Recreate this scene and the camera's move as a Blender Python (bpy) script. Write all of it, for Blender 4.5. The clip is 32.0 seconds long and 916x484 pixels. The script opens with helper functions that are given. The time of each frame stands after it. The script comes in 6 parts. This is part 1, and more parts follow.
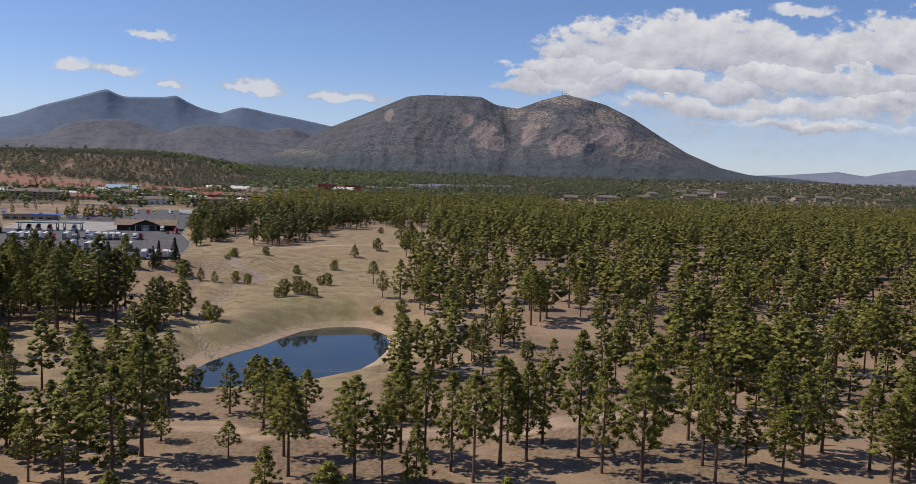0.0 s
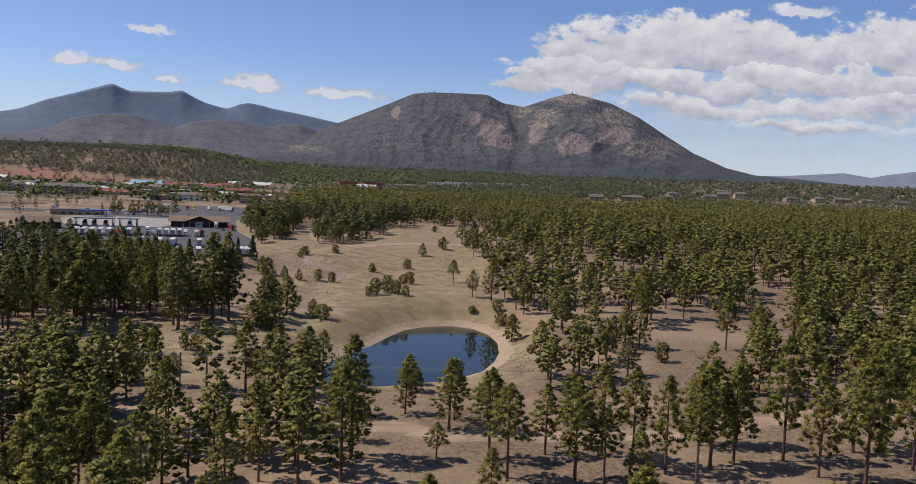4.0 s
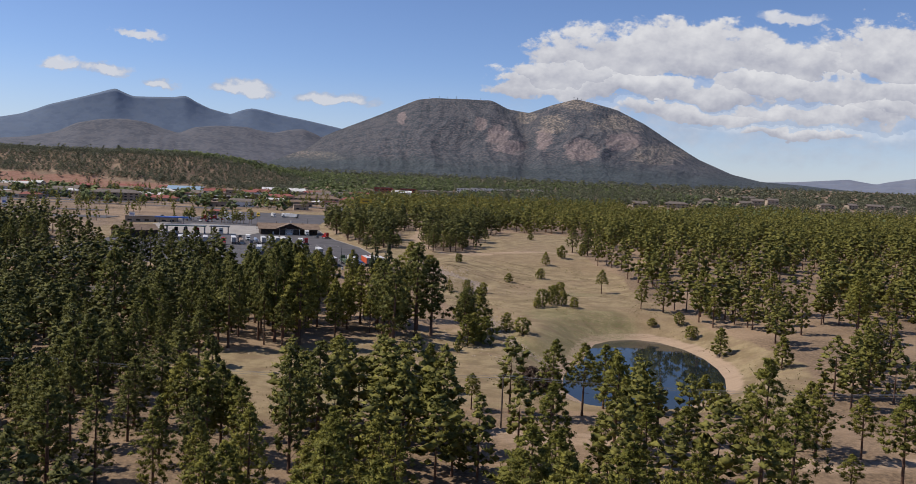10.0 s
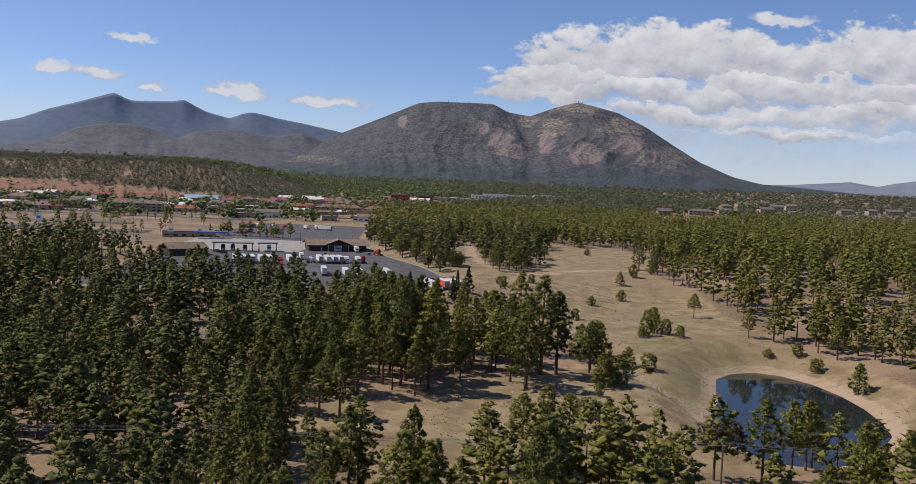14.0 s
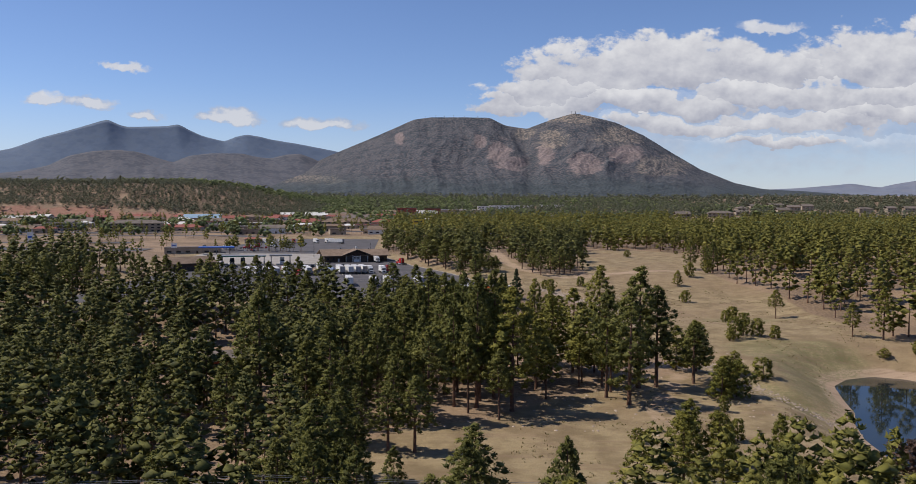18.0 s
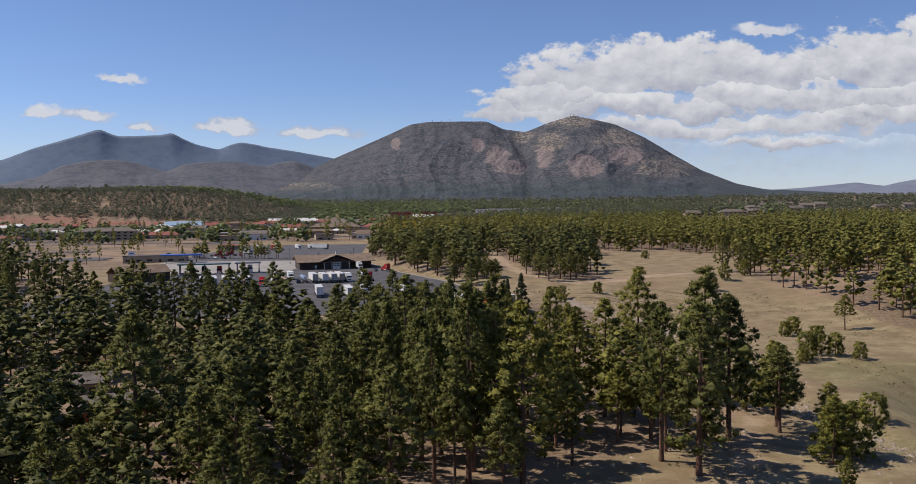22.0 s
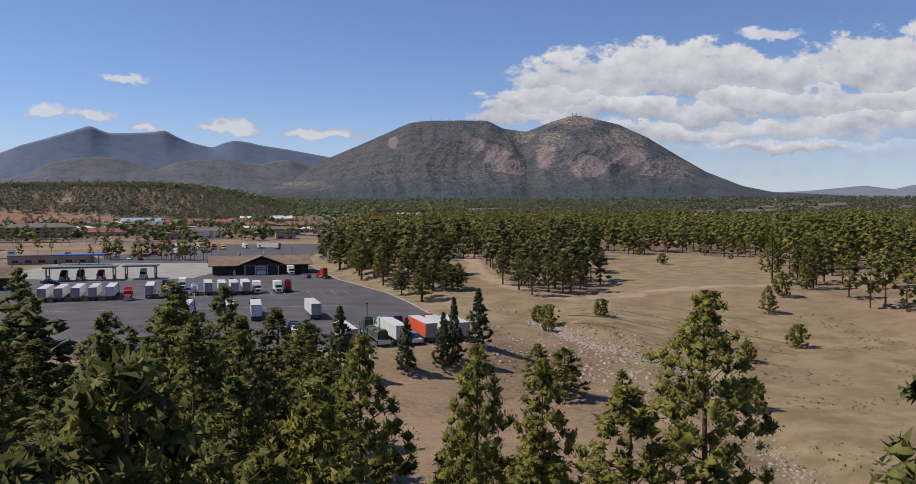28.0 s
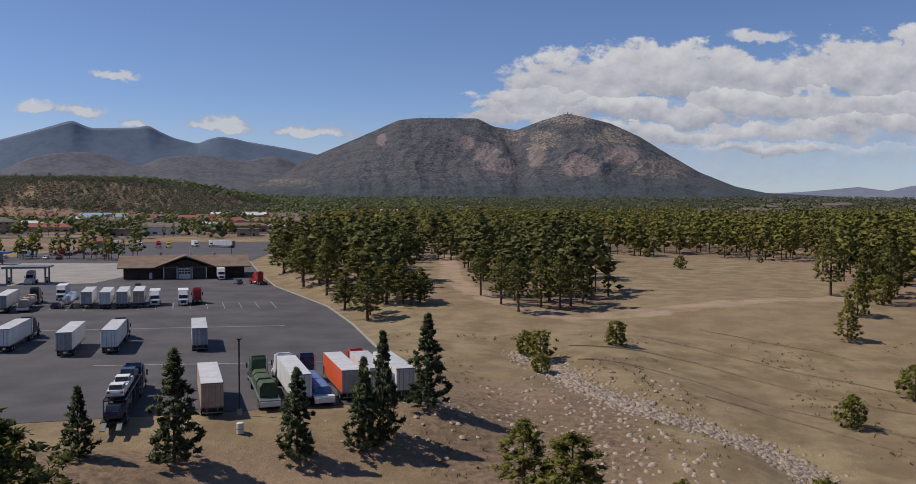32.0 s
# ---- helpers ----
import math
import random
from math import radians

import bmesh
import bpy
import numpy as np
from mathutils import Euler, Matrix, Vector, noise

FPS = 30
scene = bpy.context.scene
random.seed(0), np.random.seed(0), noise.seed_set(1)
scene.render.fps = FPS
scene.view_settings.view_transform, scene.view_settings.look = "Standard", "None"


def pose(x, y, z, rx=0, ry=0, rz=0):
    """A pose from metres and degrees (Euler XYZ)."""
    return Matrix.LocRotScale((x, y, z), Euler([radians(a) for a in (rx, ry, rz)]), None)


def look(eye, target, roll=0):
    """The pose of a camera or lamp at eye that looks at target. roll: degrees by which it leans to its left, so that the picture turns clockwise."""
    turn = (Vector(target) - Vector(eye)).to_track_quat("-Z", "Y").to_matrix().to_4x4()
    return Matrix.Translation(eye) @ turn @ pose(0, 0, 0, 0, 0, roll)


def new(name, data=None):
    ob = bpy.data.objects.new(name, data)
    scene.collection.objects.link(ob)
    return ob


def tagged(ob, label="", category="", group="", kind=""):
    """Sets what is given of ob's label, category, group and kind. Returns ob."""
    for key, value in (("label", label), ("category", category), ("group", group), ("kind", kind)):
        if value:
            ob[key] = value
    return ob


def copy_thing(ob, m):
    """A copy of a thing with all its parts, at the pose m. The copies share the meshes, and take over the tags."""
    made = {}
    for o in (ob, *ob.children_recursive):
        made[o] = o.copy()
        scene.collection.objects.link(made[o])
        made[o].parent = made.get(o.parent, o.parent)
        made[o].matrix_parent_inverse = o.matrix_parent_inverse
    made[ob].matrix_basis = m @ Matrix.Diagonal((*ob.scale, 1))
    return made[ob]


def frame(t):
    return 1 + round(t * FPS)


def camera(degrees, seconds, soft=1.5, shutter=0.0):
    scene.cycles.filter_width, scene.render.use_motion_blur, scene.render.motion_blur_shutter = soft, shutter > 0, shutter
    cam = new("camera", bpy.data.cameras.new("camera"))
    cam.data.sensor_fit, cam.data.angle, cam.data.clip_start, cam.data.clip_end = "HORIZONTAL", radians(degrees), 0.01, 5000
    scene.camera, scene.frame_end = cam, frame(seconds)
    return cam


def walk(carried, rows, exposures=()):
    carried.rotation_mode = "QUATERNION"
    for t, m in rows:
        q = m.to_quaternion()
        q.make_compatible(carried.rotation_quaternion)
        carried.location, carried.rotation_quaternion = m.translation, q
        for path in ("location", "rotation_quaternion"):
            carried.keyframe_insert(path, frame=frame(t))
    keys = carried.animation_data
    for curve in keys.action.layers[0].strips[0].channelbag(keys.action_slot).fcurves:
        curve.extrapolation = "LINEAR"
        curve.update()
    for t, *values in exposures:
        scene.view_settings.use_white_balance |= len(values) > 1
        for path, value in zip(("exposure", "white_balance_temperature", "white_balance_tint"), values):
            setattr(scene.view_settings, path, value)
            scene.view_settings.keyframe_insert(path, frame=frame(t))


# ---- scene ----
cam = camera(57.3, 32.0, soft=0.55)
PATH = [
    (0, (1.503, -1.477, 56.91), (1.482, 0.516, 56.749), 1.9),
    (0.5, (-2.468, -1.317, 56.813), (-2.488, 0.676, 56.652), 2.1),
    (1, (-6.752, -1.463, 56.821), (-6.771, 0.53, 56.659), 2.3),
    (2, (-16.45, -2.091, 56.868), (-16.468, -0.098, 56.704), 2.4),
    (3, (-27.466, -2.598, 56.727), (-27.483, -0.605, 56.56), 2.6),
    (3.5, (-32.751, -2.582, 56.614), (-32.768, -0.589, 56.447), 2.5),
    (5.5, (-57.991, -2.058, 56.24), (-58.003, -0.065, 56.074), 2.3),
    (6, (-65.033, -1.745, 56.154), (-65.044, 0.248, 55.987), 2.3),
    (7, (-78.205, 0.188, 55.663), (-78.211, 2.182, 55.5), 2.4),
    (8, (-90.496, 3.136, 55.087), (-90.499, 5.13, 54.929), 2.4),
    (9, (-101.478, 6.489, 54.222), (-101.479, 8.483, 54.071), 2.4),
    (10, (-112.024, 10.578, 53.9), (-112.019, 12.572, 53.748), 2.5),
    (10.5, (-116.964, 12.816, 55.008), (-116.958, 14.811, 54.857), 2.4),
    (11, (-122.179, 15.316, 56.813), (-122.17, 17.31, 56.662), 2.5),
    (11.5, (-127.419, 17.897, 58.449), (-127.408, 19.891, 58.298), 2.5),
    (12, (-132.798, 20.344, 59.501), (-132.785, 22.338, 59.353), 2.5),
    (13, (-143.127, 24.895, 60.315), (-143.113, 26.889, 60.168), 2.5),
    (14, (-153.294, 29.758, 60.052), (-153.274, 31.752, 59.906), 2.3),
    (15, (-161.442, 37.276, 58.635), (-161.421, 39.271, 58.498), 1.8),
    (15.5, (-164.447, 42.218, 57.565), (-164.424, 44.214, 57.433), 1.5),
    (17.5, (-171.27, 67.476, 50.367), (-171.243, 69.472, 50.258), 0.6),
    (18, (-172.199, 74.273, 49.361), (-172.173, 76.27, 49.256), 0.3),
    (19, (-173.04, 88.743, 47.468), (-173.013, 90.741, 47.37), -0.1),
    (20, (-172.165, 104.258, 45.75), (-172.139, 106.256, 45.656), -0.4),
    (21, (-170.784, 121.225, 44.453), (-170.757, 123.223, 44.362), -0.6),
    (22, (-168.269, 138.773, 43.713), (-168.242, 140.771, 43.623), -0.6),
    (23, (-166.127, 155.398, 41.42), (-166.097, 157.396, 41.333), -0.4),
    (24, (-162.304, 173.304, 40.265), (-162.276, 175.302, 40.179), -0.5),
    (25, (-159.035, 191.457, 39.273), (-159.006, 193.455, 39.188), -0.4),
    (25.5, (-157.703, 200.308, 38.916), (-157.673, 202.306, 38.831), -0.6),
    (27.5, (-151.215, 234.932, 37.546), (-151.193, 236.93, 37.462), -0.2),
    (28, (-150.057, 243.0, 37.514), (-150.034, 244.998, 37.429), -0.2),
    (28.5, (-149.117, 250.764, 37.516), (-149.093, 252.762, 37.431), -0.3),
    (29, (-148.008, 258.479, 37.421), (-147.985, 260.477, 37.336), -0.2),
    (30, (-146.099, 274.592, 37.345), (-146.072, 276.59, 37.259), -0.1),
    (31, (-144.494, 292.454, 36.577), (-144.458, 294.452, 36.493), 0.0),
    (31.5, (-143.541, 301.297, 35.458), (-143.499, 303.294, 35.374), 0.1),
    (32, (-142.659, 309.472, 34.196), (-142.613, 311.47, 34.11), 0.2),
]
walk(cam, [(t, look(eye, target, roll)) for t, eye, target, roll in PATH], [(0, -0.03), (24, -0.03), (28, -0.07), (30.5, -0.17), (32, -0.30)])

# ---------------------------------------------------------------- daylight
SUN_FROM = Vector((-0.62, 0.10, 0.78)).normalized()
world = bpy.data.worlds.new("sky_world")
scene.world = world
world.use_nodes = True
WT = world.node_tree


class Net:
    """Short-hand for wiring nodes."""

    def __init__(self, tree):
        self.tree = tree

    def node(self, kind):
        return self.tree.nodes.new(kind)

    def put(self, socket, value):
        if isinstance(value, bpy.types.NodeSocket):
            self.tree.links.new(value, socket)
        else:
            socket.default_value = value

    def math(self, op, a, b=0.0, c=0.0, clamp=False):
        n = self.node("ShaderNodeMath")
        n.operation, n.use_clamp = op, clamp
        for k, v in enumerate((a, b, c)):
            self.put(n.inputs[k], v)
        return n.outputs[0]

    def vec(self, op, a, b=(0, 0, 0)):
        n = self.node("ShaderNodeVectorMath")
        n.operation = op
        self.put(n.inputs[0], a)
        self.put(n.inputs[1], b)
        return n.outputs["Value"] if op in ("LENGTH", "DOT_PRODUCT") else n.outputs[0]

    def noise(self, coords, scale, detail=4.0, rough=0.55, out=0):
        n = self.node("ShaderNodeTexNoise")
        self.put(n.inputs["Vector"], coords)
        n.inputs["Scale"].default_value = scale
        n.inputs["Detail"].default_value = detail
        n.inputs["Roughness"].default_value = rough
        return n.outputs[out]

    def span(self, v, a, b, lo=0.0, hi=1.0, smooth=True):
        n = self.node("ShaderNodeMapRange")
        n.interpolation_type = "SMOOTHSTEP" if smooth else "LINEAR"
        for k, x in zip(("Value", "From Min", "From Max", "To Min", "To Max"), (v, a, b, lo, hi)):
            self.put(n.inputs[k], x)
        return n.outputs[0]

    def mix(self, f, a, b):
        n = self.node("ShaderNodeMix")
        n.data_type = "RGBA"
        self.put(n.inputs[0], f)
        self.put(n.inputs[6], a)
        self.put(n.inputs[7], b)
        return n.outputs[2]


def build_sky():
    k = Net(WT)
    WT.nodes.clear()
    sky = k.node("ShaderNodeTexSky")
    sky.sky_type, sky.sun_disc = "NISHITA", False
    sky.sun_elevation = math.asin(SUN_FROM.z)
    sky.sun_rotation = math.atan2(SUN_FROM.x, SUN_FROM.y)
    sky.altitude, sky.air_density, sky.dust_density, sky.ozone_density = 2100.0, 1.0, 0.6, 1.0
    way = k.node("ShaderNodeTexCoord").outputs["Generated"]
    split = k.node("ShaderNodeSeparateXYZ")
    k.put(split.inputs[0], way)
    ahead = k.math("MAXIMUM", split.outputs[1], 0.02)
    join = k.node("ShaderNodeCombineXYZ")
    k.put(join.inputs[0], k.math("DIVIDE", split.outputs[0], ahead))
    k.put(join.inputs[1], k.math("DIVIDE", split.outputs[2], ahead))
    flat = join.outputs[0]
    def billow(coords, scale):
        n = k.node("ShaderNodeTexVoronoi")
        n.feature, n.normalize = "F1", True
        k.put(n.inputs["Vector"], coords)
        for key, value in (("Scale", scale), ("Detail", 3.0), ("Roughness", 0.55), ("Lacunarity", 2.3)):
            n.inputs[key].default_value = value
        return k.math("SUBTRACT", 1.0, n.outputs["Distance"])

    # heaped clouds with level bases: (across, base, half width, rise, drop)
    bank = [(0.190, 0.143, 0.115, 0.050, 0.016), (0.285, 0.148, 0.090, 0.047, 0.016), (0.072, 0.112, 0.040, 0.020, 0.012), (0.120, 0.124, 0.070, 0.030, 0.014), (0.375, 0.146, 0.085, 0.030, 0.012), (0.530, 0.152, 0.125, 0.062, 0.018), (0.64, 0.150, 0.12, 0.05, 0.016),
            (0.225, 0.112, 0.190, 0.018, 0.012), (0.400, 0.122, 0.130, 0.024, 0.010), (0.560, 0.118, 0.150, 0.022, 0.010),
            (0.270, 0.086, 0.100, 0.013, 0.009), (0.430, 0.092, 0.120, 0.018, 0.008), (0.560, 0.098, 0.110, 0.026, 0.008), (0.400, 0.070, 0.075, 0.007, 0.006)]
    small = [(-0.480, 0.113, 0.028, 0.011, 0.006), (-0.425, 0.107, 0.040, 0.011, 0.007), (-0.358, 0.096, 0.028, 0.010, 0.005), (-0.258, 0.092, 0.046, 0.014, 0.007), (-0.150, 0.083, 0.058, 0.014, 0.007), (-0.392, 0.154, 0.034, 0.007, 0.005), (0.383, 0.201, 0.045, 0.009, 0.006)]
    puffy = billow(k.vec("MULTIPLY", flat, (1.0, 1.35, 1.0)), 19.0)
    lifted = billow(k.vec("MULTIPLY", k.vec("ADD", flat, (-0.005, 0.010, 0.0)), (1.0, 1.35, 1.0)), 19.0)
    ragged = k.noise(k.vec("MULTIPLY", flat, (1.0, 1.6, 1.0)), 26.0, 6.0, 0.6)
    rough = k.math("ADD", k.math("MULTIPLY", k.math("SUBTRACT", puffy, 0.62), 1.25), k.math("MULTIPLY", k.math("SUBTRACT", ragged, 0.5), 1.5))

    bend = k.vec("MULTIPLY", k.vec("SUBTRACT", k.noise(k.vec("MULTIPLY", flat, (1.0, 1.4, 1.0)), 15.0, 5.0, 0.6, 1), (0.5, 0.5, 0.5)), (0.10, 0.055, 0.0))
    bent = k.vec("ADD", flat, bend)

    def field(rows):
        """Closeness to the nearest cloud, and how high in that cloud."""
        best, high = None, None
        for cx, cy, rx, up, down in rows:
            off = k.node("ShaderNodeSeparateXYZ")
            k.put(off.inputs[0], k.vec("SUBTRACT", bent, (cx, cy, 0)))
            a = k.math("DIVIDE", off.outputs[0], rx)
            v = k.math("DIVIDE", off.outputs[1], up)
            b = k.math("MAXIMUM", v, k.math("DIVIDE", off.outputs[1], -down))
            d = k.math("SQRT", k.math("ADD", k.math("MULTIPLY", a, a), k.math("MULTIPLY", b, b)))
            if best is None:
                best, high = d, v
            else:
                near = k.math("LESS_THAN", d, best)
                high = k.math("ADD", high, k.math("MULTIPLY", near, k.math("SUBTRACT", v, high)))
                best = k.math("MINIMUM", best, d)
        return k.math("SUBTRACT", 1.0, best), high

    near_bank, up_bank = field(bank)
    near_small, up_small = field(small)
    big = k.math("ADD", near_bank, rough)
    lit = k.math("ADD", near_small, k.math("MULTIPLY", rough, 0.8))
    cover = k.math("MAXIMUM", k.math("MULTIPLY", k.span(big, 0.0, 0.26), 0.98), k.math("MULTIPLY", k.span(lit, 0.0, 0.55), 0.85))
    # thin veil behind the bank
    veil_c = k.math("SUBTRACT", 1.0, k.vec("LENGTH", k.vec("DIVIDE", k.vec("SUBTRACT", flat, (0.40, 0.10, 0)), (0.38, 0.075, 1))))
    veil = k.math("MULTIPLY", k.span(k.math("ADD", veil_c, k.math("MULTIPLY", k.math("SUBTRACT", ragged, 0.5), 1.2)), 0.0, 0.7), 0.5)
    cover = k.math("MAXIMUM", cover, veil)
    above = k.span(split.outputs[2], 0.0, 0.02)
    cover = k.math("MULTIPLY", cover, above)
    relief = k.math("MULTIPLY", k.math("SUBTRACT", puffy, lifted), 1.5)
    rise = k.math("ADD", k.math("MULTIPLY", k.span(up_bank, -0.7, 0.9), 0.55), k.math("MULTIPLY", k.math("SUBTRACT", ragged, 0.5), 0.8))
    shade = k.math("ADD", k.math("ADD", 0.22, rise), relief, clamp=True)
    shade = k.math("MAXIMUM", shade, k.math("MULTIPLY", k.span(lit, 0.1, 0.6), 0.8))
    tone = k.mix(shade, (3.7, 3.85, 4.7, 1), (7.5, 7.5, 7.75, 1))
    air = k.vec("MULTIPLY", sky.outputs[0], (0.85, 0.93, 1.17))
    # pale dusty air low over the horizon
    air = k.mix(k.span(split.outputs[2], 0.0, 0.13, 0.42, 0.0), air, (5.3, 5.6, 6.5, 1))
    colour = k.mix(cover, air, tone)
    back = k.node("ShaderNodeBackground")
    k.put(back.inputs[0], colour)
    back.inputs[1].default_value = 0.1
    k.put(k.node("ShaderNodeOutputWorld").inputs[0], back.outputs[0])


build_sky()
sun_data = bpy.data.lights.new("sun", "SUN")
sun_data.energy, sun_data.angle, sun_data.color = 4.5, radians(0.55), (1.0, 0.918, 0.815)
sun = new("sun", sun_data)
sun.matrix_world = look(SUN_FROM * 900, (0, 0, 0))

# ---------------------------------------------------------------- materials


def surface(name, rough=0.9, metal=0.0):
    m = bpy.data.materials.new(name)
    m.use_nodes = True
    k = Net(m.node_tree)
    b = m.node_tree.nodes["Principled BSDF"]
    b.inputs["Roughness"].default_value, b.inputs["Metallic"].default_value = rough, metal
    return m, k, b


def place(k):
    """World-sized coordinates that stay with the surface."""
    return k.node("ShaderNodeNewGeometry").outputs["Position"]


def bump(k, b, height, strength, distance):
    n = k.node("ShaderNodeBump")
    n.inputs["Strength"].default_value, n.inputs["Distance"].default_value = strength, distance
    k.put(n.inputs["Height"], height)
    k.put(b.inputs["Normal"], n.outputs[0])


def rgb(*c):
    return (*c, 1.0)


def mottled(name, a, c, scale=1.5, fine=14.0, rough=0.85, metal=0.0, relief=0.02, each=0.0):
    """Two tones in large and small patches, with a fine relief; each: how much alike pieces differ."""
    m, k, b = surface(name, rough, metal)
    p = place(k)
    big, small = k.noise(p, scale, 3.0), k.noise(p, fine, 4.0)
    f = k.span(k.math("ADD", k.math("MULTIPLY", big, 0.6), k.math("MULTIPLY", small, 0.4)), 0.35, 0.65)
    col = k.mix(f, rgb(*a), rgb(*c))
    if each:
        info = k.node("ShaderNodeObjectInfo")
        hsv = k.node("ShaderNodeHueSaturation")
        k.put(hsv.inputs["Value"], k.span(info.outputs["Random"], 0, 1, 1 - each, 1 + each, smooth=False))
        k.put(hsv.inputs["Color"], col)
        col = hsv.outputs[0]
    k.put(b.inputs["Base Color"], col)
    k.put(b.inputs["Roughness"], k.span(small, 0.2, 0.8, max(0.03, rough - 0.1), min(1, rough + 0.1)))
    if relief:
        bump(k, b, small, 0.5, relief)
    return m


def foliage(name, a, c, each=0.16, island=False):
    m, k, b = surface(name, 0.75)
    p = place(k)
    f = k.span(k.noise(p, 0.9, 3.0), 0.36, 0.64)
    col = k.mix(f, rgb(*a), rgb(*c))
    n = k.node("ShaderNodeNewGeometry").outputs["Random Per Island"] if island else k.node("ShaderNodeObjectInfo").outputs["Random"]
    hsv = k.node("ShaderNodeHueSaturation")
    k.put(hsv.inputs["Value"], k.span(n, 0, 1, 1 - each, 1 + each * 1.2, smooth=False))
    k.put(hsv.inputs["Hue"], k.span(n, 0, 1, 0.506, 0.492, smooth=False))
    if not island:
        tuft = k.node("ShaderNodeHueSaturation")
        k.put(tuft.inputs["Value"], k.span(k.node("ShaderNodeNewGeometry").outputs["Random Per Island"], 0, 1, 0.72, 1.25, smooth=False))
        k.put(tuft.inputs["Color"], col)
        col = tuft.outputs[0]
    k.put(hsv.inputs["Color"], col)
    k.put(b.inputs["Base Color"], hsv.outputs[0])
    b.inputs["Specular IOR Level"].default_value = 0.25
    glow = k.node("ShaderNodeBsdfTranslucent")
    k.put(glow.inputs[0], hsv.outputs[0])
    both = k.node("ShaderNodeMixShader")
    both.inputs[0].default_value = 0.34
    k.put(both.inputs[1], b.outputs[0])
    k.put(both.inputs[2], glow.outputs[0])
    k.put(m.node_tree.nodes["Material Output"].inputs[0], both.outputs[0])
    return m


def soil():
    """Dry meadow, forest litter, pale wash and green patches, set by the land's own zones."""
    m, k, b = surface("dry_meadow_soil", 0.95)
    p = place(k)
    zone = k.node("ShaderNodeAttribute")
    zone.attribute_name = "zone"
    at, red = zone.outputs["Color"], zone.outputs["Alpha"]
    s = k.node("ShaderNodeSeparateColor")
    k.put(s.inputs[0], at)
    litter, green, pale = s.outputs[0], s.outputs[1], s.outputs[2]
    big, mid, small, grit = k.noise(p, 0.02, 4.0), k.noise(p, 0.16, 5.0, 0.6), k.noise(p, 1.1, 5.0, 0.65), k.noise(p, 5.0, 3.0, 0.6)
    grass = k.mix(k.span(mid, 0.35, 0.66), rgb(0.185, 0.131, 0.064), rgb(0.320, 0.244, 0.130))
    grass = k.mix(k.math("MULTIPLY", k.span(k.math("ADD", big, k.math("MULTIPLY", k.math("SUBTRACT", small, 0.5), 0.5)), 0.46, 0.62), 0.45), grass, rgb(0.250, 0.168, 0.095))
    needles = k.mix(k.span(small, 0.36, 0.64), rgb(0.105, 0.068, 0.040), rgb(0.255, 0.172, 0.103))
    needles = k.mix(k.math("MULTIPLY", k.span(big, 0.45, 0.60), 0.65), needles, rgb(0.34, 0.232, 0.142))
    col = k.mix(k.span(k.math("ADD", litter, k.math("MULTIPLY", k.math("SUBTRACT", mid, 0.5), 0.9)), 0.35, 0.65), grass, needles)
    col = k.mix(k.span(k.math("ADD", pale, k.math("MULTIPLY", k.math("SUBTRACT", mid, 0.5), 0.7)), 0.4, 0.7), col, rgb(0.40, 0.285, 0.19))
    tuft = k.span(k.math("ADD", k.math("MULTIPLY", grit, 0.55), k.math("MULTIPLY", small, 0.55)), 0.50, 0.60)
    col = k.mix(k.math("MULTIPLY", k.span(k.math("MULTIPLY", green, k.math("ADD", 0.45, mid)), 0.25, 0.75), k.math("ADD", 0.08, k.math("MULTIPLY", tuft, 0.62))), col, rgb(0.125, 0.14, 0.042))
    col = k.mix(k.span(grit, 0.46, 0.66, 0.0, 0.34), col, rgb(0.15, 0.11, 0.066))
    col = k.mix(k.span(k.math("ADD", red, k.math("MULTIPLY", k.math("SUBTRACT", k.noise(k.vec("MULTIPLY", p, (1.0, 1.0, 9.0)), 0.011, 4.0), 0.5), 1.6)), 0.4, 0.75), col, k.mix(k.span(mid, 0.35, 0.65), rgb(0.20, 0.080, 0.050), rgb(0.27, 0.145, 0.090)))
    streaks = k.noise(k.vec("MULTIPLY", p, (0.045, 0.30, 0.0)), 1.0, 5.0, 0.65)
    col = k.mix(k.math("MULTIPLY", k.span(streaks, 0.48, 0.66), 0.5), col, rgb(0.215, 0.14, 0.085))
    k.put(b.inputs["Base Color"], col)
    bump(k, b, k.math("ADD", small, k.math("MULTIPLY", grit, 0.5)), 0.7, 0.28)
    return m


